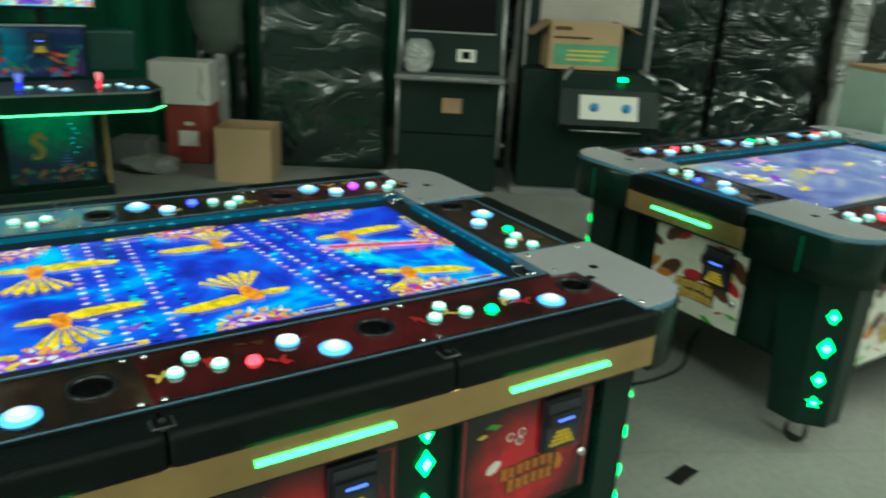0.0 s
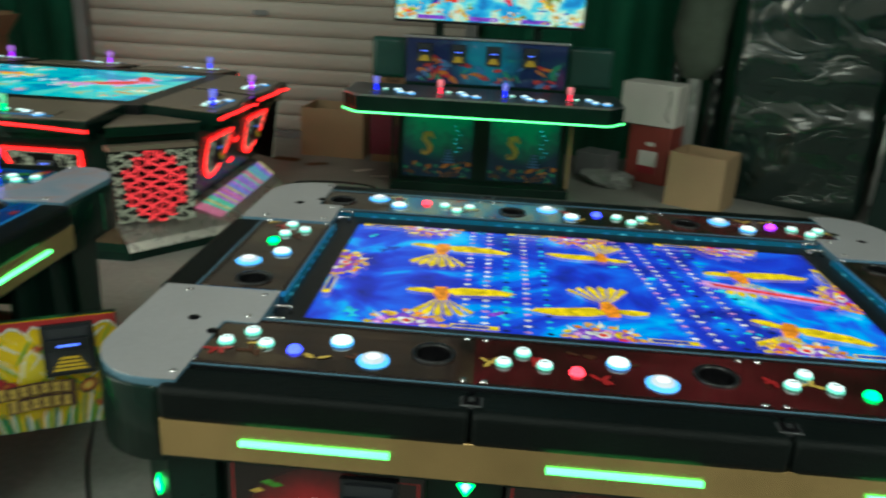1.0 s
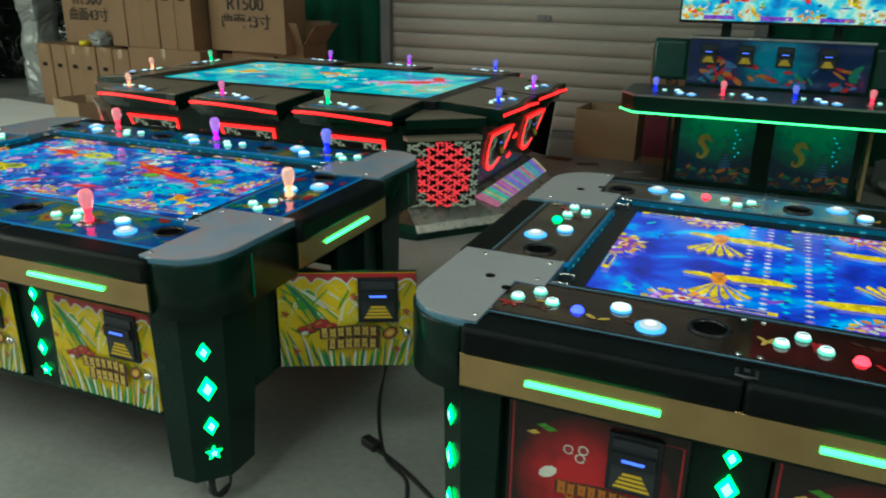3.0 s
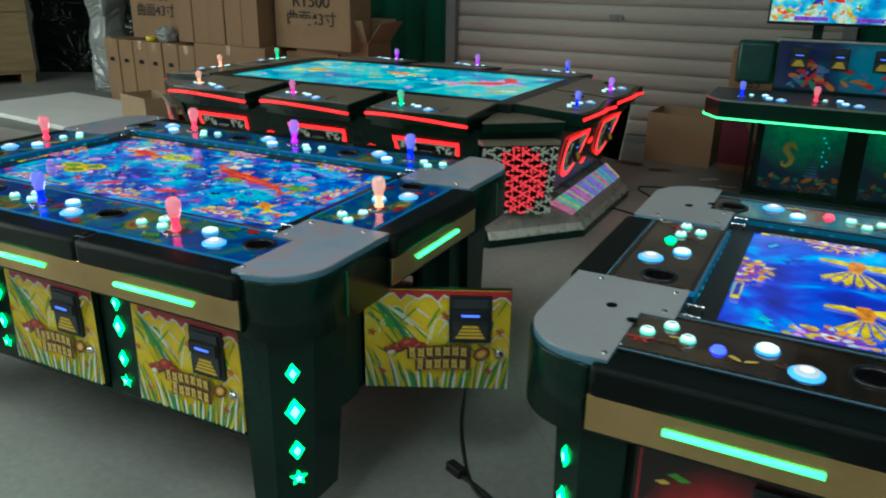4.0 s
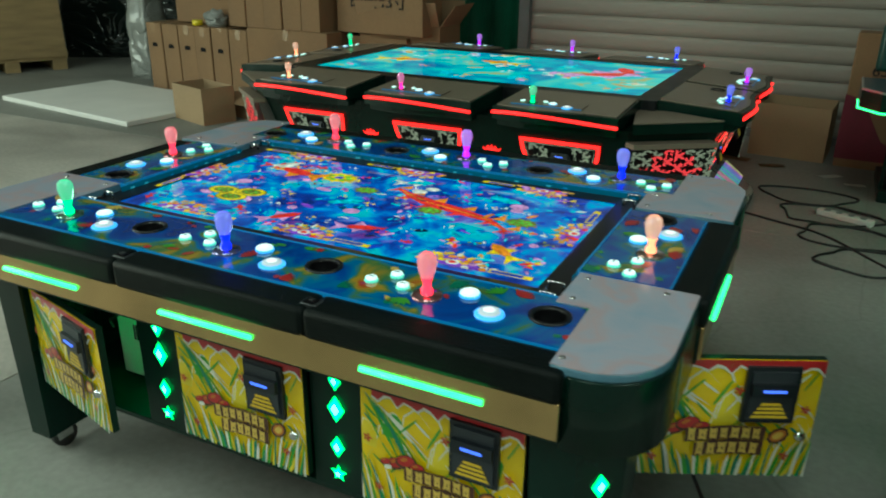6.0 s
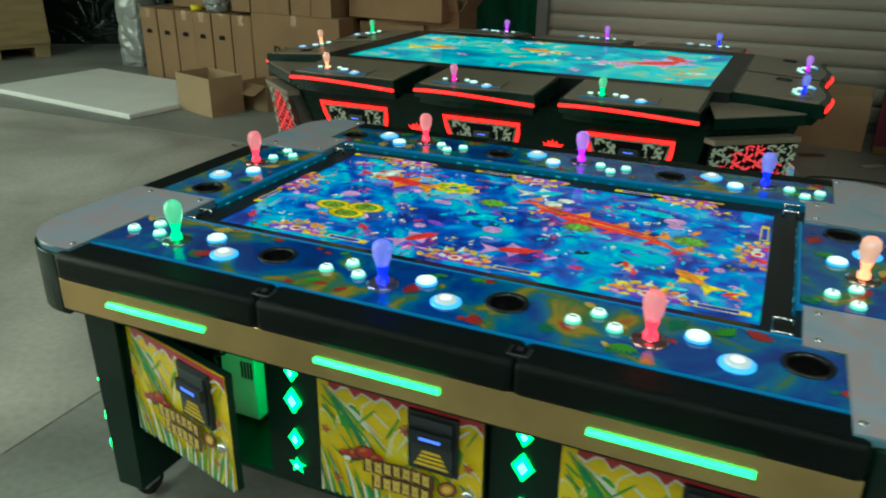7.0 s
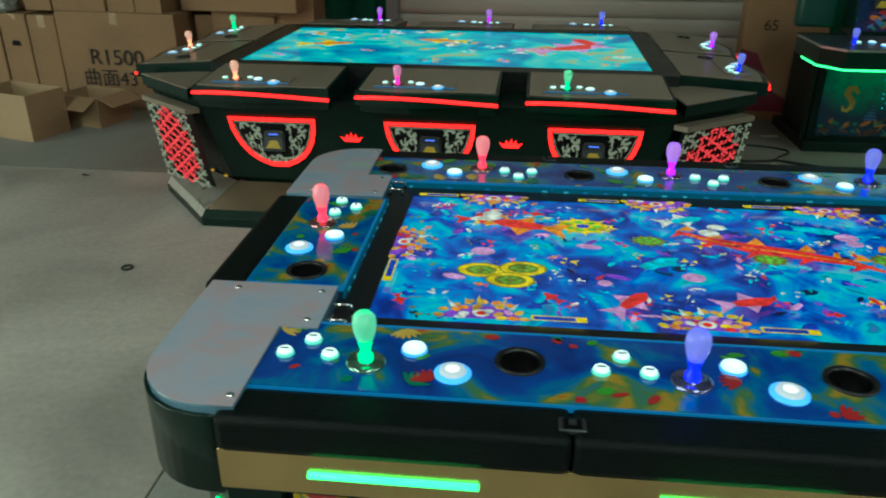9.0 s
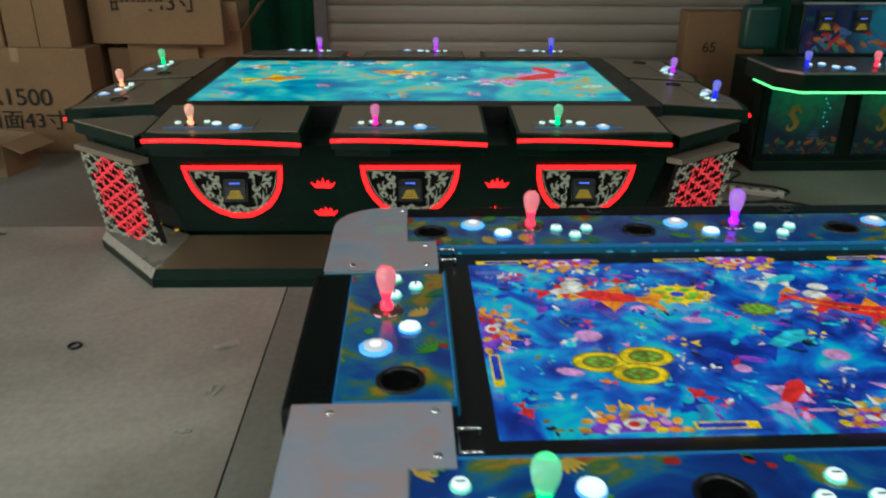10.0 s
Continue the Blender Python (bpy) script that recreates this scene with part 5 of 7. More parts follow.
def bay_table(m):
    t = thing("arcade_table", m, "large black arcade table with red light strips and ten bays", "arcade table")
    top = [(-1.10, -1.05), (1.10, -1.05), (1.46, -0.76), (1.46, 0.76), (1.10, 1.05), (-1.10, 1.05), (-1.46, 0.76), (-1.46, -0.76)]
    bot = [(-1.02, -0.90), (1.02, -0.90), (1.33, -0.66), (1.33, 0.66), (1.02, 0.90), (-1.02, 0.90), (-1.33, 0.66), (-1.33, -0.66)]
    bm = BM()
    prism(bm, bot, 0.24, 0.70, 0, top=top)
    part("body", bm, "black", t)
    # plinth with sloping plates
    out = [(-1.16, -1.02), (1.16, -1.02), (1.56, -0.52), (1.56, 0.52), (1.16, 1.02), (-1.16, 1.02), (-1.56, 0.52), (-1.56, -0.52)]
    bm = BM(); prism(bm, out, 0.0, 0.05, 0, 0.006); prism(bm, [(x * 0.84, y * 0.84) for x, y in out], 0.05, 0.24)
    part("plinth", bm, "black", t)
    for i in range(8):
        a, b = out[i], out[(i + 1) % 8]
        c, d = (bot[(i + 1) % 8][0] * 0.985, bot[(i + 1) % 8][1] * 0.985), (bot[i][0] * 0.985, bot[i][1] * 0.985)
        bm = BM()
        vs = [bm.verts.new(p) for p in ((a[0] * 0.985, a[1] * 0.985, 0.085), (b[0] * 0.985, b[1] * 0.985, 0.085), (c[0], c[1], 0.215), (d[0], d[1], 0.215))]
        f = bm.faces.new(vs)
        bmesh.ops.solidify(bm, geom=[f], thickness=0.01)
        vs = [bm.verts.new(p) for p in ((a[0], a[1], 0.045), (b[0], b[1], 0.045), (b[0] * 0.985, b[1] * 0.985, 0.092), (a[0] * 0.985, a[1] * 0.985, 0.092))]
        bm.faces.new(vs).material_index = 1
        front = i in (0, 4)
        part("sloping_plate", bm, ["bronze" if front else "holo", "black" if front else "holo"], t, "bronze sloping plate" if front else "mirror-bright sloping plate")
        if i in (2, 6):
            # rainbow reflections of the bright plate, made as glowing patches over it
            A_, B_, C_, D_ = [Vector(p) for p in ((a[0] * 0.985, a[1] * 0.985, 0.092), (b[0] * 0.985, b[1] * 0.985, 0.092), (c[0], c[1], 0.222), (d[0], d[1], 0.222))]
            n_ = (B_ - A_).cross(D_ - A_).normalized() * 0.012
            rnd = random.Random(i)
            for k in range(30):
                u0, u1 = (k + 0.06) / 30, (k + 0.94) / 30
                bm = BM()
                q = [A_.lerp(B_, u0).lerp(D_.lerp(C_, u0), 0.25), A_.lerp(B_, u1).lerp(D_.lerp(C_, u1), 0.25), A_.lerp(B_, u1).lerp(D_.lerp(C_, u1), 0.8), A_.lerp(B_, u0).lerp(D_.lerp(C_, u0), 0.8)]
                f = bm.faces.new([bm.verts.new(p + n_) for p in q])
                bmesh.ops.solidify(bm, geom=[f], thickness=0.003)
                part("rainbow_patch", bm, rnd.choice(("h_red", "h_yel", "h_grn", "h_blu", "h_pur")), t, "glowing patch standing in for a rainbow reflection")
        if i in (1, 3, 5, 7):
            # small warm lamps under the body light the plate
            n = Vector((a[1] - b[1], b[0] - a[0], 0)).normalized() * -1
            for k in range(3):
                u = (k + 0.5) / 3
                p = Vector((d[0] + (c[0] - d[0]) * u, d[1] + (c[1] - d[1]) * u, 0.232)) + n * 0.02
                bm = BM(); box(bm, p.x - 0.008, p.x + 0.008, p.y - 0.008, p.y + 0.008, 0.226, 0.236, bev=0.002)
                part("lamp", bm, "e_gold", t, "small warm lamp")
    # deck
    bm = BM()
    for x0, x1, y0, y1 in ((-1.14, 1.14, -0.72, -0.60), (-1.14, 1.14, 0.60, 0.72), (-1.14, -1.03, -0.6, 0.6), (1.03, 1.14, -0.6, 0.6)):
        box(bm, x0, x1, y0, y1, 0.74, 0.80)
    box(bm, -1.14, 1.14, -0.72, 0.72, 0.70, 0.745)
    part("screen_frame", bm, "bezel", t)
    part("screen", screen_picture("C", 21, 1.03, 0.60), None, t, "lit turquoise undersea picture", Matrix.Translation((0, 0, 0.795)))
    # slanted boards between the end bays of neighbouring sides
    for sx in (-1, 1):
        for sy in (-1, 1):
            q = [(sx * 1.05, sy * 0.72), (sx * 1.12, sy * 1.08), (sx * 1.48, sy * 0.78), (sx * 1.14, sy * 0.66)]
            if sx * sy < 0:
                q = q[::-1]
            bm = BM(); prism(bm, q, 0.69, 0.74, 1); prism(bm, q, 0.742, 0.748, 0)
            part("corner_board", bm, ["taupe", "black"], t)
            # leafy boards on the slanted corners
            lo0, lo1 = Vector((sx * 1.07, sy * 0.95, 0.20)), Vector((sx * 1.40, sy * 0.75, 0.20))
            up0, up1 = Vector((sx * 1.10, sy * 1.06, 0.62)), Vector((sx * 1.44, sy * 0.79, 0.62))
            cs = [lo0, lo1, up1, up0]
            o = Vector((sx * 0.73, sy * 0.68, 0)) * 0.02
            cs = [c + o for c in cs]
            if (cs[1] - cs[0]).cross(cs[3] - cs[0]).dot(o) < 0:
                cs = [cs[1], cs[0], cs[3], cs[2]]
            bm = BM()
            f = bm.faces.new([bm.verts.new(c) for c in cs])
            bmesh.ops.solidify(bm, geom=[f], thickness=0.012)
            board = part("leaf_board", bm, "bezel", t, "dark board behind a lit leaf scroll")
            bm = BM(); damask(bm, cs, 3, 0, 0.016, (8, 13), 1)
            part("leaf_scroll", bm, ["creamlit", "redscroll"], board, "backlit leaf scroll, cream with a red heart")
            bm = BM()
            prism(bm, [(c.x, c.y) for c in (up0 + o * 2.5, up1 + o * 2.5, up1 - o, up0 - o)] if sx * sy > 0 else [(c.x, c.y) for c in (up0 + o * 2.5, up1 + o * 2.5, up1 - o, up0 - o)][::-1], 0.62, 0.645)
            part("ledge", bm, "taupe", t)
    bays = [(0, c) for c in (-0.75, 0.0, 0.75)] + [(2, c) for c in (-0.75, 0.0, 0.75)] + [(s, c) for s in (1, 3) for c in (-0.355, 0.355)]
    jc = ["peach", "magenta", "green", "blue", "purple", "purple", "blue", "purple", "green", "peach"]
    for i, (side, c) in enumerate(bays):
        r = pose(0, 0, 0, 0, 0, 90 * side)
        out, hw, inn = (1.16, 0.315, 0.72) if side % 2 == 0 else (1.56, 0.335, 1.14)
        front = [(hw - 2 * hw * k / 8, -out - 0.018 * math.sin(math.pi * (k / 8) * 2 - 0.6)) for k in range(9)]
        o2 = [(c - hw, -inn)] + [(c - x, y) for x, y in front] + [(c + hw, -inn)]
        bm = BM()
        fs, sides = prism(bm, o2, 0.71, 0.775, 0, 0.0)
        prism(bm, [(c + (x - c) * 0.96, y + (0.04 if y < -inn - 0.05 else -0.005)) for x, y in o2], 0.672, 0.71, 0)
        for v in bm.verts:
            if v.co.y > -inn - 0.01 and v.co.z > 0.77:
                v.co.z = 0.80
        bay = part("bay", bm, "black", t, m=r)
        bm = BM()
        prism(bm, [(c + (x - c) * 0.955, y + (0.028 if y < -inn - 0.05 else -0.012)) for x, y in o2], 0.776, 0.781, 0)
        for v in bm.verts:
            if v.co.y > -inn - 0.05:
                v.co.z += 0.0245
        part("deck_plate", bm, "taupe", bay, "glossy taupe deck plate")
        bm = BM()
        tube(bm, [(c - x, y - 0.004, 0.742 + 0.013 * math.sin(2.2 * x / hw + 0.6)) for x, y in front], 0.0088, 8)
        part("light_strip", bm, "redled", bay, "lit red light strip")
        def put(name, me, x, y, lab=""):
            z = 0.782 + 0.0245 * (y + out) / (out - inn)
            part(name, me, None, bay, lab, Matrix.Translation((c + x, y, z)) @ Euler((radians(3.2), 0, 0)).to_matrix().to_4x4())
        y0 = -out + 0.05
        bm = BM(); box(bm, -0.18, 0.18, -0.012, 0.11, -0.0005, 0.003, 0); box(bm, -0.18, 0.18, -0.0135, -0.012, -0.0005, 0.004, 1)
        part("button_panel", bm, ["taupe", "edge"], bay, "clear-edged button panel", Matrix.Translation((c - 0.06, y0 + 0.03, 0.787)) @ Euler((radians(3.2), 0, 0)).to_matrix().to_4x4())
        for x, y in ((-0.20, 0.085), (-0.155, 0.10), (-0.085, 0.10)):
            put("button", B_SMALL, x, y0 + y)
        put("joystick", B_JOY[jc[i]], -0.14, y0 + 0.06, "lit %s bulb-shaped joystick" % jc[i])
        put("button", B_MED, -0.04, y0 + 0.075)
        put("button", B_BIG, 0.045, y0 + 0.035)
        if side % 2:
            put("cup_holder", B_CUP, 0.2, y0 + 0.16)
        # shield with its acceptor on the body below
        fy0, fz0 = (-1.05, 0.70) if side % 2 == 0 else (-1.46, 0.70)
        fy1, fz1 = (-0.90, 0.24) if side % 2 == 0 else (-1.33, 0.24)
        on = lambda u, v, o: (c + u, fy0 + (fy1 - fy0) * (fz0 - v) / (fz0 - fz1) - o, v)
        w, h, zt = 0.212, 0.285, 0.603
        bm = BM()
        ol = shield_outline(w, h)
        a_ = [bm.verts.new(on(x, zt + y, 0.012)) for x, y in ol]
        b_ = [bm.verts.new(on(x, zt + y, 0.012)) for x, y in shield_outline(w, h, 0.02)]
        nn = len(ol)
        for k in range(nn):
            bm.faces.new((a_[k], a_[(k + 1) % nn], b_[(k + 1) % nn], b_[k]))
        bmesh.ops.solidify(bm, geom=bm.faces[:], thickness=0.012)
        sh = part("shield_light", bm, "redled", bay, "lit red shield outline")
        bm = BM()
        f = bm.faces.new([bm.verts.new(on(x, zt + y, 0.002)) for x, y in shield_outline(w, h, 0.018)])
        bmesh.ops.solidify(bm, geom=[f], thickness=0.003)
        face = part("shield_face", bm, "bezel", bay)
        bm = BM()
        for q, (u0, u1, v0, v1) in enumerate(((-0.176, -0.062, 0.35, 0.58), (0.062, 0.176, 0.35, 0.58), (-0.062, 0.062, 0.335, 0.40))):
            cs = [on(u0 * (0.72 if q < 2 else 1), v0 + 0.04 * (q < 2), 0), on(u1 * (0.72 if q == 1 else 1), v0 + 0.04 * (q < 2), 0), on(u1, v1, 0), on(u0, v1, 0)]
            if q == 0:
                cs = [on(-0.11, v0 + 0.02, 0), on(u1, v0 + 0.0, 0), on(u1, v1, 0), on(u0, v1, 0)]
            elif q == 1:
                cs = [on(u0, v0, 0), on(0.11, v0 + 0.02, 0), on(u1, v1, 0), on(u0, v1, 0)]
            damask(bm, cs, 5 + q, 0, 0.010, (2, 4) if q < 2 else (3, 1))
        tube(bm, [on(x, zt + y, 0.011) for x, y in shield_outline(w, h, 0.028)], 0.002, 5, closed=True)
        part("shield_scroll", bm, "creamlit", bay, "cream leaf scroll")
        part("bill_acceptor", ACC, None, bay, m=Matrix.Translation(on(0, 0.49, 0.012)) @ Euler((radians(-17.5), 0, 0)).to_matrix().to_4x4())
    # crowns between the shields
    for side in (0, 2):
        r = pose(0, 0, 0, 0, 0, 90 * side)
        for x in (-0.375, 0.375):
            for z in (0.50, 0.348):
                bm = BM()
                y = -1.05 + 0.15 * (0.70 - z) / 0.46 - 0.006
                pts = [(-0.035, -0.016), (0.035, -0.016), (0.055, 0.014), (0.03, 0.002), (0.022, 0.026), (0.008, 0.006), (0, 0.036), (-0.008, 0.006), (-0.022, 0.026), (-0.03, 0.002), (-0.055, 0.014)]
                f = bm.faces.new([bm.verts.new((x + a, y + b * -0.32, z + b)) for a, b in pts])
                bmesh.ops.solidify(bm, geom=[f], thickness=0.006)
                part("crown_light", bm, "redled", t, "lit red crown", r)
    for side in (1, 3):
        r = pose(0, 0, 0, 0, 0, 90 * side)
        for z in (0.49, 0.35):
            bm = BM()
            y = -1.46 + 0.13 * (0.70 - z) / 0.46 - 0.006
            pts = [(-0.03, -0.016), (0.03, -0.016), (0.045, 0.014), (0.02, 0.004), (0, 0.034), (-0.02, 0.004), (-0.045, 0.014)]
            f = bm.faces.new([bm.verts.new((a, y + b * -0.3, z + b)) for a, b in pts])
            bmesh.ops.solidify(bm, geom=[f], thickness=0.006)
            part("crown_light", bm, "redled", t, "lit red crown", r)
    return t


bay_table(pose(-2.253, 4.571, 0, 0, 0, -0.75) @ Matrix.Diagonal((0.956, 0.897, 0.91, 1)))


# ---- standing four-player machine ----
def upright_machine(m):
    """Local x along the counter, front towards -y, origin on the floor below the middle of the counter's front."""
    t = thing("arcade_machine", m, "black standing arcade machine with a green-lit counter", "arcade machine")
    W = 0.89
    bm = BM()
    prism(bm, [(-W, 0.10), (-W + 0.10, 0.0), (W - 0.10, 0.0), (W, 0.10), (W, 0.42), (-W, 0.42)], 0.705, 0.80, 0)
    part("counter", bm, "black", t)
    bm = BM()
    prism(bm, [(-W, 0.10), (-W + 0.10, 0.0), (W - 0.10, 0.0), (W, 0.10), (W, 0.42), (-W, 0.42)], 0.801, 0.812, 1)
    prism(bm, [(-W + .01, 0.106), (-W + 0.106, 0.01), (W - 0.106, 0.01), (W - .01, 0.106), (W - .01, 0.41), (-W + .01, 0.41)], 0.8125, 0.814, 0)
    top = part("counter_plate", bm, ["accg", "silver"], t, "glossy dark counter plate")
    bm = BM()
    tube(bm, [(-W - 0.004, 0.30, 0.70), (-W - 0.004, 0.10, 0.70), (-W + 0.10, -0.004, 0.70), (W - 0.10, -0.004, 0.70), (W + 0.004, 0.10, 0.70), (W + 0.004, 0.30, 0.70)], 0.0055, 8)
    part("light_bar", bm, "ledthin", t, "lit green bar")
    for k, col in enumerate(("blue", "pink", "blue", "pink")):
        c = -0.62 + 0.413 * k
        for n_, me, x, y in (("joystick", B_JOY[col], -0.07, 0.14), ("button", B_SMALL, -0.02, 0.19), ("button", B_MED, 0.06, 0.20), ("button", B_MED, 0.09, 0.12), ("button", B_BIG, 0.16, 0.10)):
            part(n_, me, None, top, m=Matrix.Translation((c + x, y, 0.814)))
    # base with two art panels, the counter lamps' glow painted into their prints
    bm = BM()
    box(bm, -0.62, 0.62, 0.62, 1.05, 0.06, 0.705, bev=0.01); box(bm, -0.66, 0.66, 0.55, 1.1, 0.0, 0.07, bev=0.006)
    part("base", bm, "body", t)
    for x0 in (-0.57, 0.06):
        bm = BM()
        box(bm, x0, x0 + 0.51, 0.607, 0.619, 0.10, 0.60, 0)
        rnd = random.Random(5)
        pl = lambda u, v: (x0 + 0.255 + u, 0.6055, 0.10 + v)
        for k in range(34):
            u = rnd.uniform(-0.24, 0.24)
            flat(bm, ellipse(u, rnd.uniform(0.0, 0.12), rnd.uniform(0.012, 0.045), rnd.uniform(0.004, 0.016), 9, rnd.uniform(-1, 1)), lambda a, b, k=k: (x0 + 0.255 + max(-.25, min(.25, a)), 0.6055 - 0.0001 * k, 0.10 + max(0, b)), 1 + k % 3)
        S = [(-0.035, 0.30), (-0.06, 0.33), (-0.09, 0.32), (-0.10, 0.285), (-0.075, 0.26), (-0.055, 0.23), (-0.06, 0.20), (-0.085, 0.175), (-0.11, 0.18), (-0.115, 0.20), (-0.10, 0.208)]
        R_ = [0.010, 0.018, 0.022, 0.020, 0.019, 0.020, 0.017, 0.012, 0.009, 0.006, 0.003]
        for k in range(len(S) - 1):
            (u0, v0), (u1, v1) = S[k], S[k + 1]
            for q in range(3):
                f_ = q / 3
                r_ = R_[k] + (R_[k + 1] - R_[k]) * f_
                flat(bm, ellipse(u0 + (u1 - u0) * f_, v0 + (v1 - v0) * f_, r_, r_, 8), lambda a, b, k=k, q=q: (x0 + 0.255 + a, 0.6045 - 0.00008 * (k * 3 + q), 0.10 + b), 4)
        for k in range(7):
            flat(bm, ellipse(0.14 + 0.02 * math.sin(k * 1.9), 0.20 + 0.032 * k, 0.006, 0.006, 7), lambda a, b: (x0 + 0.255 + a, 0.6044, 0.10 + b), 6)
        for k in range(5):
            flat(bm, ellipse(0.08, 0.12 + 0.022 * k, 0.05 - 0.008 * k, 0.009, 8), lambda a, b: (x0 + 0.255 + a, 0.6046, 0.10 + b), 5)
        part("art_panel", bm, ["lagoon_a" if x0 < 0 else "lagoon_b", "p_orange", "p_brown", "p_teal", "p_gold", "p_skyb", "e_cyan"], t, "undersea art panel with a glow painted into its print")
        bm = BM(); tube(bm, [(x0 + 0.02, 0.585, 0.62), (x0 + 0.49, 0.585, 0.62)], 0.006, 6)
        part("lamp_strip", bm, "ledgrn", t, "green lamp strip under the counter")
    for x in (-0.66, 0.64):
        bm = BM(); box(bm, x, x + 0.02, 0.60, 0.64, 0.07, 0.62)
        part("side_trim", bm, "wood" if x > 0 else "black", t)
    # upright back with the four acceptors
    bm = BM()
    box(bm, -0.555, 0.555, 0.46, 0.60, 0.80, 1.14, 0, bev=0.006)
    part("back_board", bm, "black", t)
    bm = BM()
    box(bm, -0.545, 0.545, 0.452, 0.459, 0.83, 1.125, 0)
    rnd = random.Random(9)
    for k in range(60):
        flat(bm, ellipse(rnd.uniform(-0.5, 0.5), rnd.uniform(0.84, 1.0), rnd.uniform(0.015, 0.05), rnd.uniform(0.008, 0.02), 8, rnd.uniform(-1, 1)), lambda a, b, k=k: (a, 0.4515 - 0.0001 * k, b), rnd.choice((1, 2, 3, 4)))
    part("art_panel", bm, ["lagoon_c", "p_red", "p_orange", "p_teal", "p_skyb"], t, "undersea art panel with a glow painted into its print")
    bm = BM(); box(bm, -0.56, 0.56, 0.44, 0.475, 1.128, 1.142, bev=0.003)
    part("top_trim", bm, "silver", t)
    for x in (-0.42, -0.19, 0.05, 0.30):
        part("bill_acceptor", ACC, None, t, m=Matrix.Translation((x, 0.446, 1.03)))
    for x0, x1 in ((-0.82, -0.57), (0.57, 0.90)):
        bm = BM()
        box(bm, x0, x1, 0.62, 0.70, 0.815, 1.105, 0, bev=0.03)
        part("speaker", bm, "speaker", t, "dark green speaker wing")
    for x in (-0.35, 0.35):
        bm = BM()
        box(bm, x - 0.03, x + 0.03, 0.66, 0.72, 0.7, 1.5)
        part("post", bm, "body", t)
    bm = BM()
    box(bm, -0.66, 0.66, 0.58, 0.65, 1.22, 1.98, 0, bev=0.008)
    tv = part("display", bm, "bezel", t, "wide display with a lit picture")
    part("screen", screen_picture("E", 33, 0.645, 0.36), None, tv, "lit reef picture", pose(0, 0.579, 1.60, 90, 0, 0))
    return t


upright_machine(pose(0.525, 4.615, 0) @ Matrix.Diagonal((0.93, 1.22, 0.917, 1)))


# ---- cardboard ----
def lettering(text, size, parent, m, label=""):
    cu = bpy.data.curves.new("lettering", "FONT")
    cu.body, cu.size, cu.align_x, cu.extrude = text, size, "CENTER", 0.0006
    tmp = bpy.data.objects.new("lettering", cu)
    me = bpy.data.meshes.new_from_object(tmp)
    bpy.data.objects.remove(tmp)
    me.materials.clear()
    me.materials.append(M["ink"])
    return part("lettering", me, None, parent, label, m)


def carton(m, sx, sy, sz, label, hole=False, flaps=0.0, text=None, group="", dent=0.0, seed=1, board="cardboard", wings=True, swing=None):
    """Cardboard box, origin under its middle, front towards -y; flaps: degrees by which they stand open."""
    t = thing("cardboard_box", m, label, "cardboard box", group)
    x, y = sx / 2, sy / 2
    bm = BM()
    rnd = random.Random(seed)
    if flaps:
        box(bm, -x, x, -y, y, 0, sz)
        bmesh.ops.delete(bm, geom=[f for f in bm.faces if f.normal.z > 0.5 or min(v.co.z for v in f.verts) > sz - 0.01], context="FACES_ONLY")
        bmesh.ops.solidify(bm, geom=bm.faces[:], thickness=0.006)
    else:
        box(bm, -x, x, -y, y, 0, sz, bev=min(0.008, sx * 0.03))
        for v in bm.verts:
            v.co += Vector((rnd.uniform(-1, 1), rnd.uniform(-1, 1), 0)) * 0.003
    part("carton", bm, board, t)
    if flaps and wings:
        for k, (a, half, px, py) in enumerate(((0, x, 0, -y), (180, x, 0, y), (90, y, x, 0), (270, y, -x, 0))):
            bm = BM()
            L = min(x, y) * 0.95
            ang = flaps + rnd.uniform(-25, 25)
            if swing:
                ang = swing[k]
                if ang is None:
                    continue
            box(bm, -half + 0.004, half - 0.004, 0, L, 0, 0.005)
            # each flap swings outwards about the rim
            mm = Matrix.Translation((px, py, sz)) @ Matrix.Rotation(radians(a), 4, "Z") @ Matrix.Rotation(radians(180 - ang), 4, "X")
            part("flap", bm, "cardin", t, m=mm)
    elif not flaps:
        bm = BM()
        box(bm, -0.03 if sx > 0.1 else -0.01, 0.03 if sx > 0.1 else 0.01, -y - 0.0012, y + 0.0012, sz - 0.09, sz + 0.0012)
        part("tape", bm, "tape", t)
    if hole:
        bm = BM()
        prism(bm, [(0.035, -0.014), *arc(0.016, 0.008, 0.018, 0, 90, 5), *arc(-0.016, 0.008, 0.018, 90, 180, 5), (-0.035, -0.014)], 0, 0.003)
        part("hand_hole", bm, "hole", t, "dark hand hole", Matrix.Translation((0, -y - 0.001, sz * 0.68)) @ Euler((radians(90), 0, 0)).to_matrix().to_4x4())
    if text:
        for k, (s, size, px, pz) in enumerate(text):
            lettering(s, size, t, Matrix.Translation((px, -y - 0.0062, pz)) @ Euler((radians(90), 0, 0)).to_matrix().to_4x4(), "printed black lettering")
    return t


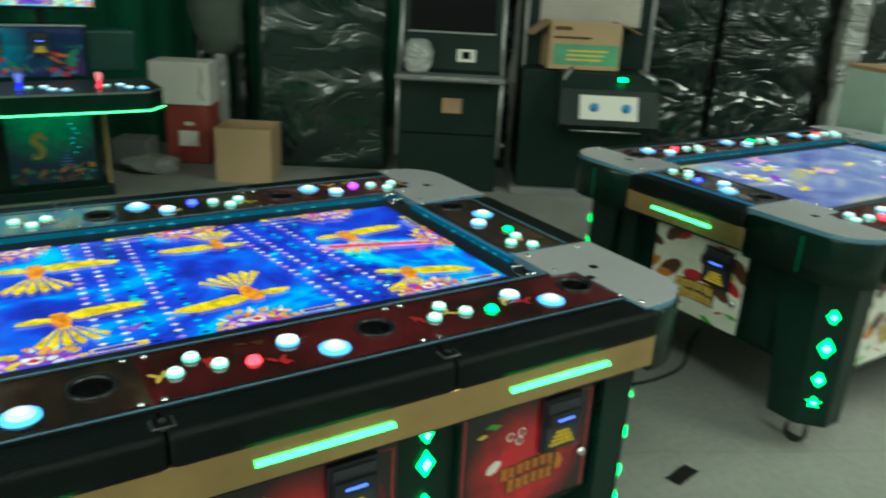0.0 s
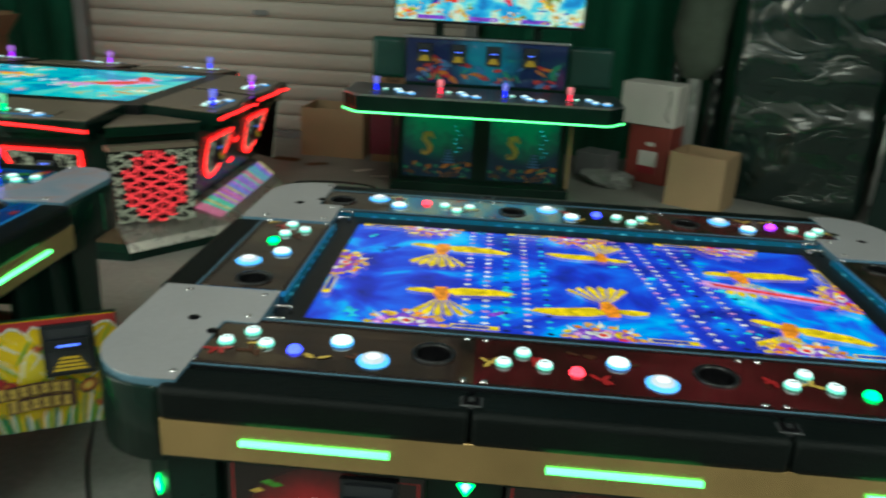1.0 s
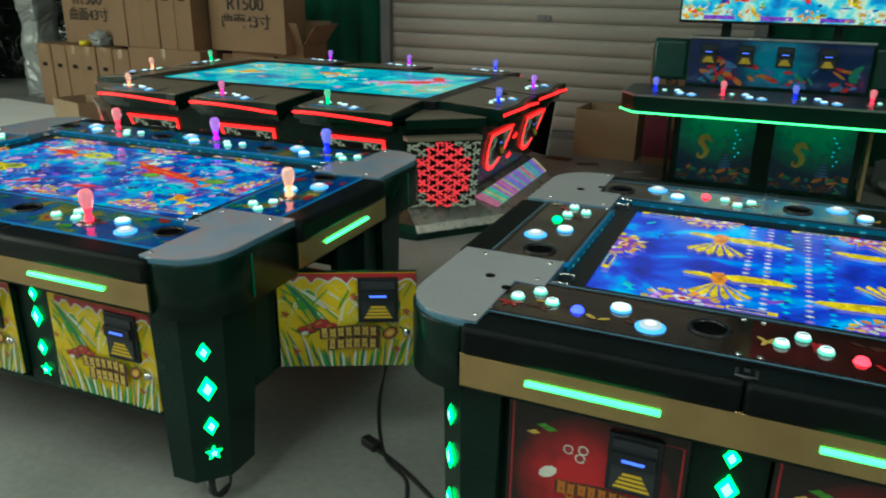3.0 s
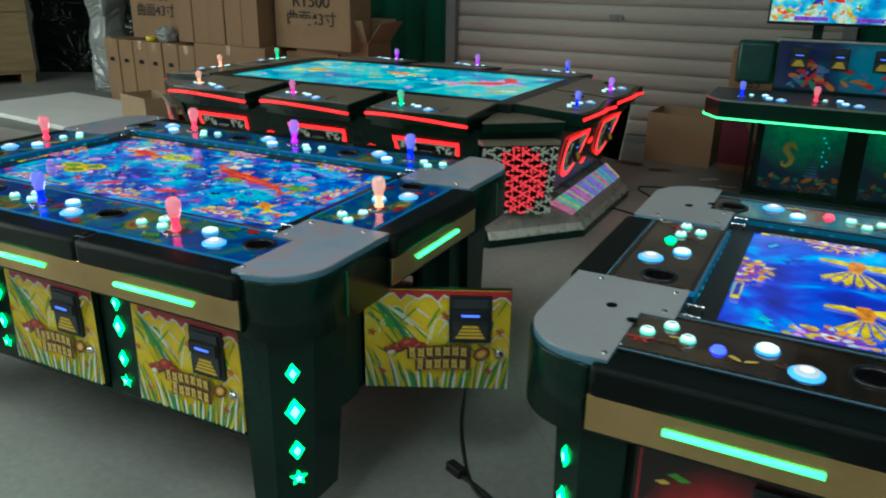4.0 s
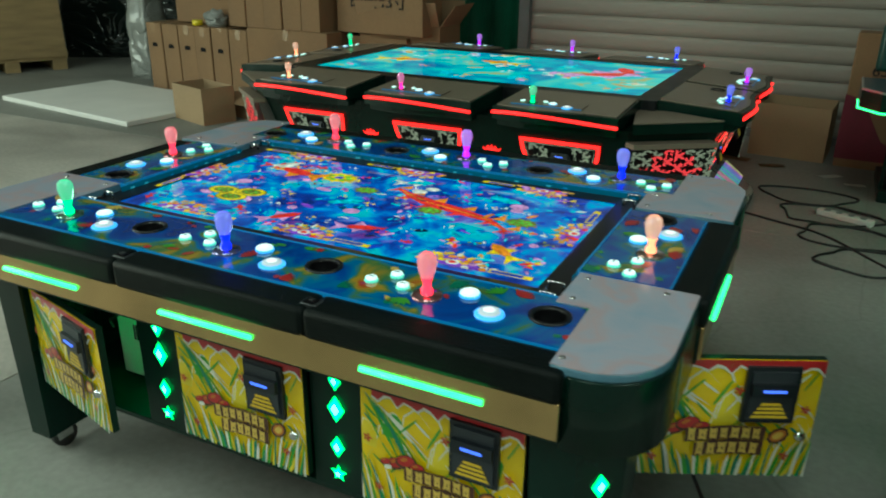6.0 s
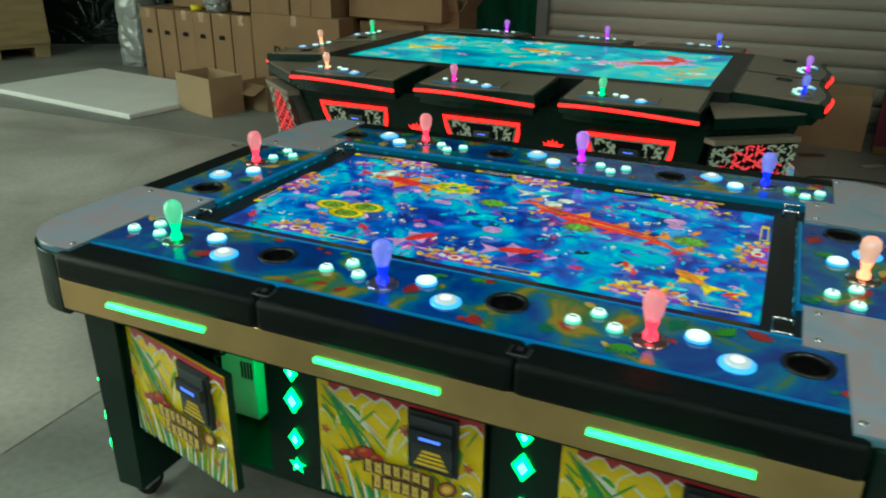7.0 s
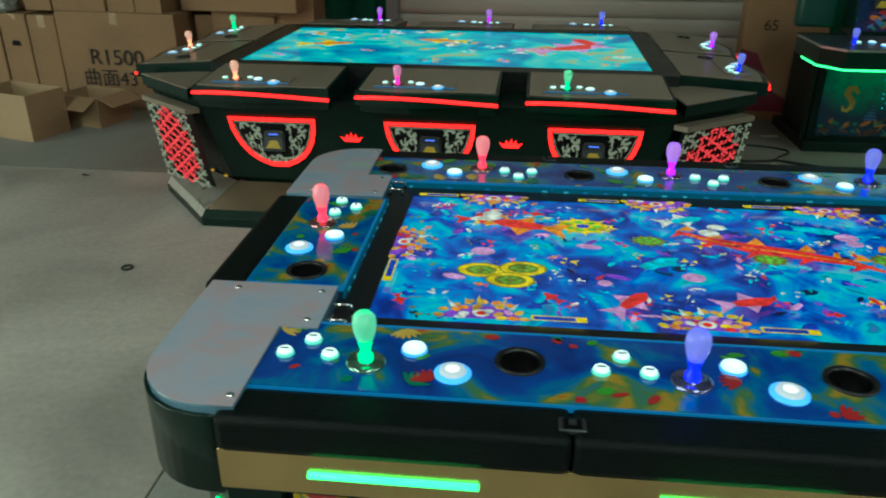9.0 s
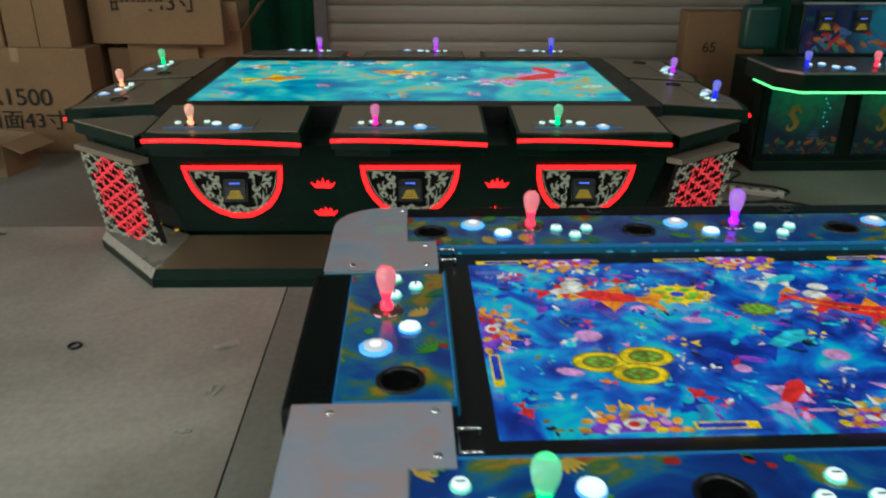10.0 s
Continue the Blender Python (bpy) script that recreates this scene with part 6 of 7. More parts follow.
BX = pose(-5.544, 5.818, 0, 0, 0, -4.5) @ Matrix.Diagonal((1.02, 1, 0.956, 1))      # front line of the stacked cartons
TXT = lambda cx, z: [("R1500", 0.165, cx, z + 0.155), ("曲面43寸", 0.145, cx, z)]
for i in range(6):
    carton(BX @ pose(-0.98 + 0.225 * i, 0.45, 0, 0, 0, (i % 3 - 1) * 0.8), 0.215, 0.9, 0.70 - 0.004 * (i % 2), "brown flat-screen carton standing on its edge with a hand hole", hole=i < 5, group="stacked cartons", seed=i)
carton(BX @ pose(0.72, 0.12, 0), 0.92, 0.22, 0.73, "brown flat-screen carton with black printed lettering", text=TXT(-0.02, 0.19), group="stacked cartons", seed=20)
carton(BX @ pose(0.70, 0.36, 0), 0.90, 0.22, 0.71, "brown flat-screen carton behind another one", group="stacked cartons", seed=21)
carton(BX @ pose(1.50, 0.52, 0, 0, 0, 2), 0.60, 0.5, 0.70, "brown carton in the lower row of a stack", group="stacked cartons", seed=22)
carton(BX @ pose(-0.42, 0.30, 0.71), 0.82, 0.24, 0.70, "brown flat-screen carton with black printed lettering", text=TXT(-0.02, 0.25), group="stacked cartons", seed=23)
for i in range(5):
    carton(BX @ pose(0.12 + 0.215 * i, 0.50, 0.725, 0, 0, (i % 2) * 1.0 - 0.5), 0.205, 0.9, 0.70, "brown flat-screen carton standing on its edge with a hand hole", hole=True, group="stacked cartons", seed=30 + i)
carton(BX @ pose(1.58, 0.35, 0.735), 0.86, 0.3, 0.72, "brown flat-screen carton with black printed lettering", text=TXT(0.0, 0.23), group="stacked cartons", seed=40)
carton(pose(-3.79, 6.2, 0, 0, 0, 4), 0.75, 0.45, 0.78, "open brown carton beside the corrugated wall", flaps=70, seed=41)
carton(pose(-5.185, 5.09, 0, 0, 0, -17), 0.48, 0.30, 0.30, "open tan carton with its flaps folded in on the floor", flaps=12, seed=42, board="cardlite", wings=False)
carton(pose(-4.87, 5.42, 0, 0, 0, -14), 0.36, 0.30, 0.21, "open brown carton with folded-out flaps on the floor", flaps=60, seed=43, board="cardlite", swing=(-25, None, -20, None))
carton(pose(-0.645, 6.33, 0, 0, 0, -5), 0.51, 0.40, 0.38, "brown carton with its top folded open", flaps=10, seed=44, board="cardlite", wings=False)
carton(pose(2.06, 5.42, 0, 0, 0, -32), 0.38, 0.34, 0.37, "tall open brown carton on the floor", flaps=8, seed=45, board="cardlite", wings=False)

# tall display carton with a maroon curve
t65 = carton(pose(-0.06, 6.16, 0, 0, 0, -3), 0.56, 0.2, 0.90, "tall brown display carton with a maroon printed curve", text=[("65", 0.10, -0.11, 0.63)], seed=46)
bm = BM()
pts = [(-0.285, 0.06), (0.285, 0.06), (0.285, 0.13), (0.1, 0.14), (-0.02, 0.20), (-0.10, 0.34), (-0.17, 0.47), (-0.285, 0.50)]
flat(bm, pts, lambda a, b: (a, -0.1022, b))
part("printed_curve", bm, "swoosh", t65, "maroon printed curve")


# ---- machines along the slanted side of the hall ----
ROW = pose(0.373, 0.272, 0, 0, 0, -33.1) @ Matrix.Diagonal((0.95, 0.95, 0.95, 1))      # local x along the row, y away from it


def wrapped(m, sx, sy, sz, label, seed, film="film", group="wrapped machines", name="wrapped_machine", lump=0.03):
    """A machine in stretch film: a slightly slumped block with pulled creases and folded-in edges."""
    rnd = random.Random(seed)
    bm = BM()
    nx, nz = max(6, int(sx / 0.045)), int(sz / 0.045)
    ring = []
    per = []
    ny = max(4, int(sy / 0.09))
    for i in range(nx): per.append((-sx / 2 + sx * i / nx, -sy / 2, 0))
    for i in range(ny): per.append((sx / 2, -sy / 2 + sy * i / ny, 1))
    for i in range(nx): per.append((sx / 2 - sx * i / nx, sy / 2, 2))
    for i in range(ny): per.append((-sx / 2, sy / 2 - sy * i / ny, 3))
    for k in range(nz + 1):
        z = sz * k / nz
        row_ = []
        for x, y, s in per:
            p = Vector((x * 2.3 + seed * 7, y * 2.3, z * 5.5))
            d = lump * noise.noise(p) + 0.012 * noise.noise(p * 3.1) + 0.006 * noise.noise(Vector((x * 3 + z * 14, y * 3 + seed, z * 22 - x * 9)))
            waist = -0.04 * math.exp(-((z - 0.78) / 0.1) ** 2)
            o = Vector((x / (sx / 2), y / (sy / 2), 0))
            o = Vector((o.x if abs(o.x) > 0.97 else o.x * 0.3, o.y if abs(o.y) > 0.97 else o.y * 0.3, 0)).normalized()
            row_.append(bm.verts.new(Vector((x, y, z)) + o * (d + waist if k else 0)))
        ring.append(row_)
    n = len(per)
    for k in range(nz):
        for i in range(n):
            bm.faces.new((ring[k][i], ring[k][(i + 1) % n], ring[k + 1][(i + 1) % n], ring[k + 1][i])).smooth = True
    bm.faces.new(ring[-1])
    bm.faces.new(ring[0][::-1])
    return single(name, bm, film, m, label, "wrapped machine", group)


wrapped(ROW @ pose(-1.00, 6.22, 0, 0, 0, 3), 0.98, 0.62, 1.85, "tall machine wrapped in glossy black stretch film", 2, "film_calm")
wrapped(ROW @ pose(1.62, 6.22, 0, 0, 0, -4), 0.72, 0.6, 1.9, "tall machine wrapped in creased black stretch film", 3)
wrapped(ROW @ pose(2.42, 6.30, 0, 0, 0, 2), 0.80, 0.6, 1.9, "tall machine wrapped in creased black stretch film", 4)
wrapped(ROW @ pose(3.32, 6.6, 0, 0, 0, 2), 0.50, 0.6, 1.9, "tall machine wrapped in creased black stretch film", 6)
wrapped(ROW @ pose(2.98, 5.96, 0), 0.15, 0.15, 2.0, "pale post wrapped in milky plastic", 5, "clear", "", "wrapped_post", 0.01)
wrapped(ROW @ pose(0.43, 6.35, 0), 0.10, 0.3, 1.9, "narrow black wrapped bundle between two cabinets", 8, lump=0.01)


def slot_cabinet(m):
    t = thing("slot_machine", m, "dark upright slot machine with a blank screen", "slot machine")
    bm = BM()
    prof = [(0.0, 0.0), (0.0, 0.80), (0.10, 0.86), (0.22, 1.09), (0.30, 1.75), (0.34, 1.80), (0.70, 1.80), (0.70, 0.0)]
    a = [bm.verts.new((-0.36, y, z)) for y, z in prof]
    b = [bm.verts.new((0.36, y, z)) for y, z in prof]
    bm.faces.new(a); bm.faces.new(b[::-1])
    for i in range(len(prof)):
        j = (i + 1) % len(prof)
        bm.faces.new((a[i], a[j], b[j], b[i]))
    part("cabinet", bm, "slot", t)
    for s in (-1, 1):
        bm = BM()
        tube(bm, [(s * 0.365, -0.012, 0.25), (s * 0.365, -0.012, 0.80), (s * 0.365, 0.085, 0.87), (s * 0.365, 0.205, 1.09), (s * 0.365, 0.285, 1.74)], 0.012, 8)
        part("side_trim", bm, "silver", t)
    bm = BM(); box(bm, -0.31, 0.31, 0, 0.012, 0, 0.60, bev=0.004)
    part("screen", bm, "hole", t, "blank dark screen", pose(0, 0.212, 1.115, 0, 0, 0) @ Euler((radians(-7), 0, 0)).to_matrix().to_4x4())
    bm = BM(); box(bm, -0.31, 0.31, -0.008, 0.004, 0, 0.012)
    part("screen_trim", bm, "silver", t, "", pose(0, 0.212, 1.10))
    bm = BM(); box(bm, -0.38, 0.38, -0.15, 0.05, 0.80, 0.84, bev=0.012)
    part("button_shelf", bm, "grey", t)
    bm = BM(); box(bm, -0.20, 0.26, -0.156, -0.150, 0.812, 0.828, bev=0.002)
    part("shelf_strip", bm, "silver", t)
    bm = BM(); box(bm, 0.04, 0.17, -0.012, 0.0, 0.0, 0.095, 0, bev=0.006); box(bm, 0.075, 0.135, -0.0135, -0.012, 0.02, 0.075, 1)
    part("ticket_slot", bm, ["paper", "hole"], t, "white framed ticket slot", pose(0, 0.125, 0.91) @ Euler((radians(-27), 0, 0)).to_matrix().to_4x4())
    bm = BM(); box(bm, -0.05, 0.09, -0.006, 0.0, 0.565, 0.672, bev=0.003)
    part("label_plate", bm, "cardin", t, "tan label plate")
    bm = BM(); box(bm, -0.35, 0.35, -0.004, 0.0, 0.41, 0.422)
    part("groove", bm, "hole", t)
    return t


slot_cabinet(ROW @ pose(-0.01, 5.42, 0))
# plastic bag of papers on the slot machine's shelf
bm = BM()
bmesh.ops.create_icosphere(bm, subdivisions=3, radius=1.0)
for v in bm.verts:
    n_ = noise.noise(v.co * 2.2)
    z_ = max(-1, v.co.z) * 0.115 + 0.115
    v.co = Vector(((1 if v.co.x > 0 else -1) * abs(v.co.x) ** 0.5 * 0.10 * (1 + 0.15 * n_), v.co.y * 0.035 * (1 + 0.5 * n_) + z_ * 0.35, z_))
for f in bm.faces:
    f.smooth = True
single("plastic_bag", bm, "clear", ROW @ pose(-0.24, 5.345, 0.841), "clear plastic bag standing on a slot machine shelf", "plastic bag")


def console_cabinet(m):
    t = thing("console_machine", m, "dark arcade cabinet with a protruding control console", "arcade cabinet")
    bm = BM()
    box(bm, -0.46, 0.46, 0.0, 0.7, 0.05, 0.90, 0, bev=0.01)
    box(bm, -0.46, 0.46, 0.25, 0.7, 0.90, 1.85, 0, bev=0.01)
    part("cabinet", bm, "slot", t)
    # flat board added where a dark strip crosses the floor
    bm = BM(); box(bm, -0.50, 0.16, -0.06, 0.72, 0.0, 0.05, 0, bev=0.004)
    part("added_board", bm, "grey", t, "flat grey board added on the floor below the cabinet")
    bm = BM(); box(bm, -0.36, 0.36, 0.236, 0.25, 1.20, 1.80, 0, bev=0.004)
    part("display", bm, "sheet", t, "display covered with a grey-white sheet")
    for s in (-1, 1):
        bm = BM(); box(bm, s * 0.45 - 0.012, s * 0.45 + 0.012, 0.23, 0.25, 0.5, 1.85, bev=0.003)
        part("side_trim", bm, "silver", t)
    bm = BM()
    prof = [(0.0, 0.50), (-0.20, 0.52), (-0.27, 0.57), (-0.17, 0.80), (-0.08, 0.90), (0.0, 0.91)]
    a = [bm.verts.new((-0.22, y, z)) for y, z in prof]
    b = [bm.verts.new((0.46, y, z)) for y, z in prof]
    bm.faces.new(a); bm.faces.new(b[::-1])
    for i in range(len(prof)):
        j = (i + 1) % len(prof)
        bm.faces.new((a[i], a[j], b[j], b[i]))
    part("console", bm, "slot", t)
    M_ = pose(0.115, -0.222, 0.685) @ Euler((radians(-23.5), 0, 0)).to_matrix().to_4x4()
    bm = BM(); box(bm, -0.20, 0.20, -0.008, 0.0, -0.085, 0.085, bev=0.004)
    pan = part("control_panel", bm, "paper", t, "white control panel", M_)
    for x in (-0.10, 0.12):
        bm = BM(); lathe(bm, [(0.0, 0.0), (0.032, 0.0), (0.030, 0.012), (0.0, 0.014)], n=14)
        for v in bm.verts:
            v.co = (x + v.co.x, -0.008 - v.co.z, v.co.y)
        part("button", bm, "blueb", pan, "blue button")
    for x0, x1 in ((-0.20, -0.13), (0.44, 0.34)):
        bm = BM(); tube(bm, [(x0, -0.10, 0.80), (x0 * 0.9 + x1 * 0.1, -0.13, 0.88), (x1, -0.03, 0.925)], 0.016, 8)
        part("arm", bm, "silver", t)
    bm = BM(); box(bm, 0.18, 0.23, -0.155, -0.14, 0.86, 0.885, bev=0.003)
    part("indicator", bm, "ledgrn", t, "small lit green indicator")
    bm = BM(); tube(bm, [(-0.14, -0.262, 0.53), (0.34, -0.262, 0.53)], 0.006, 6)
    part("foot_rail", bm, "silver", t)
    return t


M["blueb"] = mat("blue_plastic", (0.03, 0.20, 0.50), 0.35)
console_cabinet(ROW @ pose(0.97, 5.46, 0))
cb = carton(ROW @ pose(0.90, 5.60, 0.915, 0, 0, 4), 0.50, 0.34, 0.32, "brown carton with a green label on an arcade cabinet", flaps=95, seed=51, board="cardlite", swing=(None, 80, -25, -38))
bm = BM()
flat(bm, [(-0.22, 0.03), (0.24, 0.03), (0.24, 0.17), (-0.22, 0.17)], lambda a, b: (a, -0.1715, b), 0)
for k in range(3):
    flat(bm, [(-0.12, 0.06 + 0.03 * k), (0.12 + 0.02 * k, 0.06 + 0.03 * k), (0.12 + 0.02 * k, 0.072 + 0.03 * k), (-0.12, 0.072 + 0.03 * k)], lambda a, b: (a, -0.1722, b), 1)
flat(bm, [(-0.22, 0.26), (-0.10, 0.26), (-0.10, 0.285), (-0.22, 0.285)], lambda a, b: (a, -0.1715, b), 2)
flat(bm, [(-0.22, 0.205), (0.04, 0.205), (0.04, 0.22), (-0.22, 0.22)], lambda a, b: (a, -0.1715, b), 2)
part("label", bm, ["green_lbl", "p_gold", "p_brown"], cb, "green printed label with worn lettering bars")

# bundles, crate and cartons beside the standing machine
bm = BM()
for k, (x, r_) in enumerate(((-1.98, 0.045), (-1.83, 0.06), (-1.66, 0.05))):
    bm = BM()
    lathe(bm, [(0, 0), (r_, 0), (r_ * 1.05, 0.5), (r_ * 0.95, 1.1), (r_, 2.0), (0, 2.0)], n=14)
    for v in bm.verts:
        v.co += Vector((0.012 * noise.noise(v.co * 6 + Vector((k, 0, 0))), 0.012 * noise.noise(v.co * 6 + Vector((0, k, 5))), 0)) if v.co.z > 0.01 else Vector()
    single("wrapped_pole", bm, "clear" if k == 1 else "film", ROW @ pose(x, 6.1, 0), "standing pole wrapped in creased film", "wrapped pole", "wrapped poles")
bm = BM()
lathe(bm, [(0.0, 0.80), (0.12, 0.83), (0.19, 0.95), (0.22, 1.15), (0.20, 1.5), (0.17, 2.02), (0.0, 2.02)], n=24)
for v in bm.verts:
    q = noise.noise(v.co * 5.0)
    v.co = Vector((v.co.x * (1 + 0.3 * q), v.co.y * 0.55 * (1 + 0.3 * q), v.co.z))
M["cover"] = mat("grey_green_cloth", (0.075, 0.10, 0.075), 0.8, vary=0.3, scale=8, bump=0.4)
single("cloth_cover", bm, "cover", ROW @ pose(-1.83, 6.1, 0), "grey-green cloth cover draped over wrapped poles", "cloth cover")
M["crate"] = mat("red_crate", (0.25, 0.045, 0.035), 0.5, vary=0.2)
t_ = thing("plastic_crate", ROW @ pose(-2.02, 5.95, 0), "dull red plastic crate with a white label", "crate")
bm = BM(); box(bm, -0.17, 0.17, -0.15, 0.15, 0, 0.46, bev=0.012)
part("crate_body", bm, "crate", t_)
bm = BM(); box(bm, -0.07, 0.08, -0.1525, -0.15, 0.08, 0.26, 0); box(bm, -0.07, 0.08, -0.154, -0.1525, 0.08, 0.14, 1); box(bm, -0.02, 0.05, -0.153, -0.15, 0.30, 0.33, 0)
part("label", bm, ["paper", "red"], t_, "white label with a red band")
t_ = thing("white_carton", ROW @ pose(-2.06, 5.93, 0.461, 0, 0, 3), "white carton standing on a red crate", "carton")
bm = BM(); box(bm, -0.23, 0.22, -0.15, 0.15, 0, 0.32, bev=0.006)
part("carton", bm, "paper", t_)
bm = BM(); tube(bm, [(0.15, -0.152, 0.28), (0.165, -0.153, 0.2), (0.14, -0.153, 0.1), (0.17, -0.152, 0.04)], 0.004, 5)
part("strap", bm, "cable", t_)
t_ = thing("pale_carton", ROW @ pose(2.78, 4.72, 0, 0, 0, 10), "tall carton with pale mint sides behind a table", "carton")
bm = BM(); box(bm, -0.28, 0.28, -0.22, 0.22, 0, 1.09, 0, bev=0.006); box(bm, -0.285, 0.285, -0.225, 0.225, 1.075, 1.10, 1, bev=0.004)
M["mint"] = mat("pale_mint_board", (0.40, 0.52, 0.46), 0.7, vary=0.1)
part("carton", bm, ["mint", "cardin"], t_)
bm = BM(); box(bm, -0.15, 0.12, -0.12, 0.12, 0, 0.2, bev=0.006)
single("grey_box", bm, "grey", ROW @ pose(-2.40, 5.75, 0), "small grey box on the floor beside the machine", "box")
bm = BM()
bmesh.ops.create_icosphere(bm, subdivisions=3, radius=0.16)
for v in bm.verts:
    v.co = Vector((v.co.x * 1.4, v.co.y, max(0, v.co.z * 0.45 + 0.04))) * (1 + 0.4 * noise.noise(v.co * 9))
single("plastic_sheet", bm, "clear", ROW @ pose(-2.2, 5.55, 0), "crumpled milky plastic sheet on the floor", "plastic sheet")

# ---- west end ----
t_ = thing("foam_board", pose(-6.405, 5.235, 0, 0, 0, -7.2), "large white foam board lying on the floor", "foam board")
bm = BM(); box(bm, -0.97, 0.97, -0.58, 0.58, 0, 0.045, bev=0.01)
part("board", bm, "foam", t_)
t_ = thing("wooden_crate", pose(-9.33, 6.12, 0, 0, 0, -25.5) @ Matrix.Diagonal((0.95, 0.95, 0.95, 1)), "large pale plywood crate on wooden skids", "crate")
bm = BM(); box(bm, -0.6, 0.6, -0.625, 0.625, 0.12, 1.7, bev=0.006)
part("crate_body", bm, "wood", t_)
for y in (-0.53, 0.0, 0.53):
    bm = BM(); box(bm, -0.6, 0.6, y - 0.08, y + 0.08, 0, 0.12, bev=0.004)
    part("skid", bm, "wood", t_)
for z in (0.16, 0.9):
    bm = BM(); box(bm, 0.601, 0.62, -0.625, 0.625, z, z + 0.1, bev=0.003)
    part("batten", bm, "wood", t_)
wrapped(pose(-7.3, 6.5, 0), 0.3, 0.3, 1.7, "tall roll wrapped in milky plastic", 9, "clear", "", "wrapped_roll", 0.03)
wrapped(pose(-8.95, 7.75, 0, 0, 0, 30), 1.5, 0.7, 1.8, "tall machine wrapped in glossy black stretch film", 11)
wrapped(pose(-7.8, 7.05, 0), 0.16, 0.16, 1.9, "brown post wrapped in dull film", 12, "brown", "", "wrapped_post", 0.015)
# yellow roll of tape and a crumpled bag on the cartons
bm = BM(); lathe(bm, [(0.028, 0), (0.05, 0), (0.05, 0.05), (0.028, 0.05), (0.028, 0)], n=20)
single("tape_roll", bm, "p_lemon", BX @ pose(-0.45, 0.09, 0.7), "yellow roll of tape on the cartons", "tape roll")
bm = BM()
bmesh.ops.create_icosphere(bm, subdivisions=3, radius=0.1)
for v in bm.verts:
    v.co = Vector((v.co.x * 1.2, v.co.y * 0.9, max(0, v.co.z + 0.06))) * (1 + 0.35 * noise.noise(v.co * 16))
single("plastic_bag", bm, "clear", BX @ pose(-0.20, 0.10, 0.702), "crumpled milky plastic bag on the cartons", "plastic bag")

# ---- cables and litter on the floor ----
def cable(pts, r, label, plug=False):
    """A cable that lies on the floor along a smooth chain of points."""
    P = [Vector((x, y, r)) if len(q) == 0 else Vector((x, y, q[0])) for x, y, *q in pts]
    out = []
    for i in range(len(P) - 1):
        a, b, c, d = P[max(i - 1, 0)], P[i], P[i + 1], P[min(i + 2, len(P) - 1)]
        for k in range(6):
            t = k / 6
            out.append(0.5 * ((2 * b) + (c - a) * t + (2 * a - 5 * b + 4 * c - d) * t * t + (3 * b - a - 3 * c + d) * t ** 3))
    out.append(P[-1])
    t_ = thing("power_cable", Matrix(), label, "cable", "floor cables")
    bm = BM(); tube(bm, out, r, 6)
    part("cord", bm, "cable", t_)
    if plug:
        d = (out[-1] - out[-4]).normalized()
        e = out[-1]
        bm = BM(); box(bm, -0.012, 0.05, -0.016, 0.016, 0.0, 0.03, bev=0.006)
        part("plug", bm, "cable", t_, "black moulded plug", Matrix.Translation((e.x, e.y, 0)) @ Matrix.Rotation(math.atan2(d.y, d.x), 4, "Z"))


cable([(-0.72, 2.40, 0.30), (-0.70, 2.40, 0.15), (-0.66, 2.32), (-0.55, 2.05), (-0.40, 1.80), (-0.28, 1.71), (-0.22, 1.57)], 0.006, "black power cable hanging from a table to the floor")
cable([(-0.10, 1.61), (-0.24, 1.71), (-0.34, 1.77), (-0.44, 1.815)], 0.007, "black power cable ending in a plug", plug=True)
cable([(1.75, 2.25), (2.15, 2.08), (2.35, 1.98), (2.62, 1.98), (2.85, 2.12), (3.0, 2.2)], 0.006, "black power cable across the floor between tables")
cable([(2.16, 2.10), (2.25, 2.03), (2.32, 2.0)], 0.012, "black cable joint on the floor")
rnd = random.Random(4)
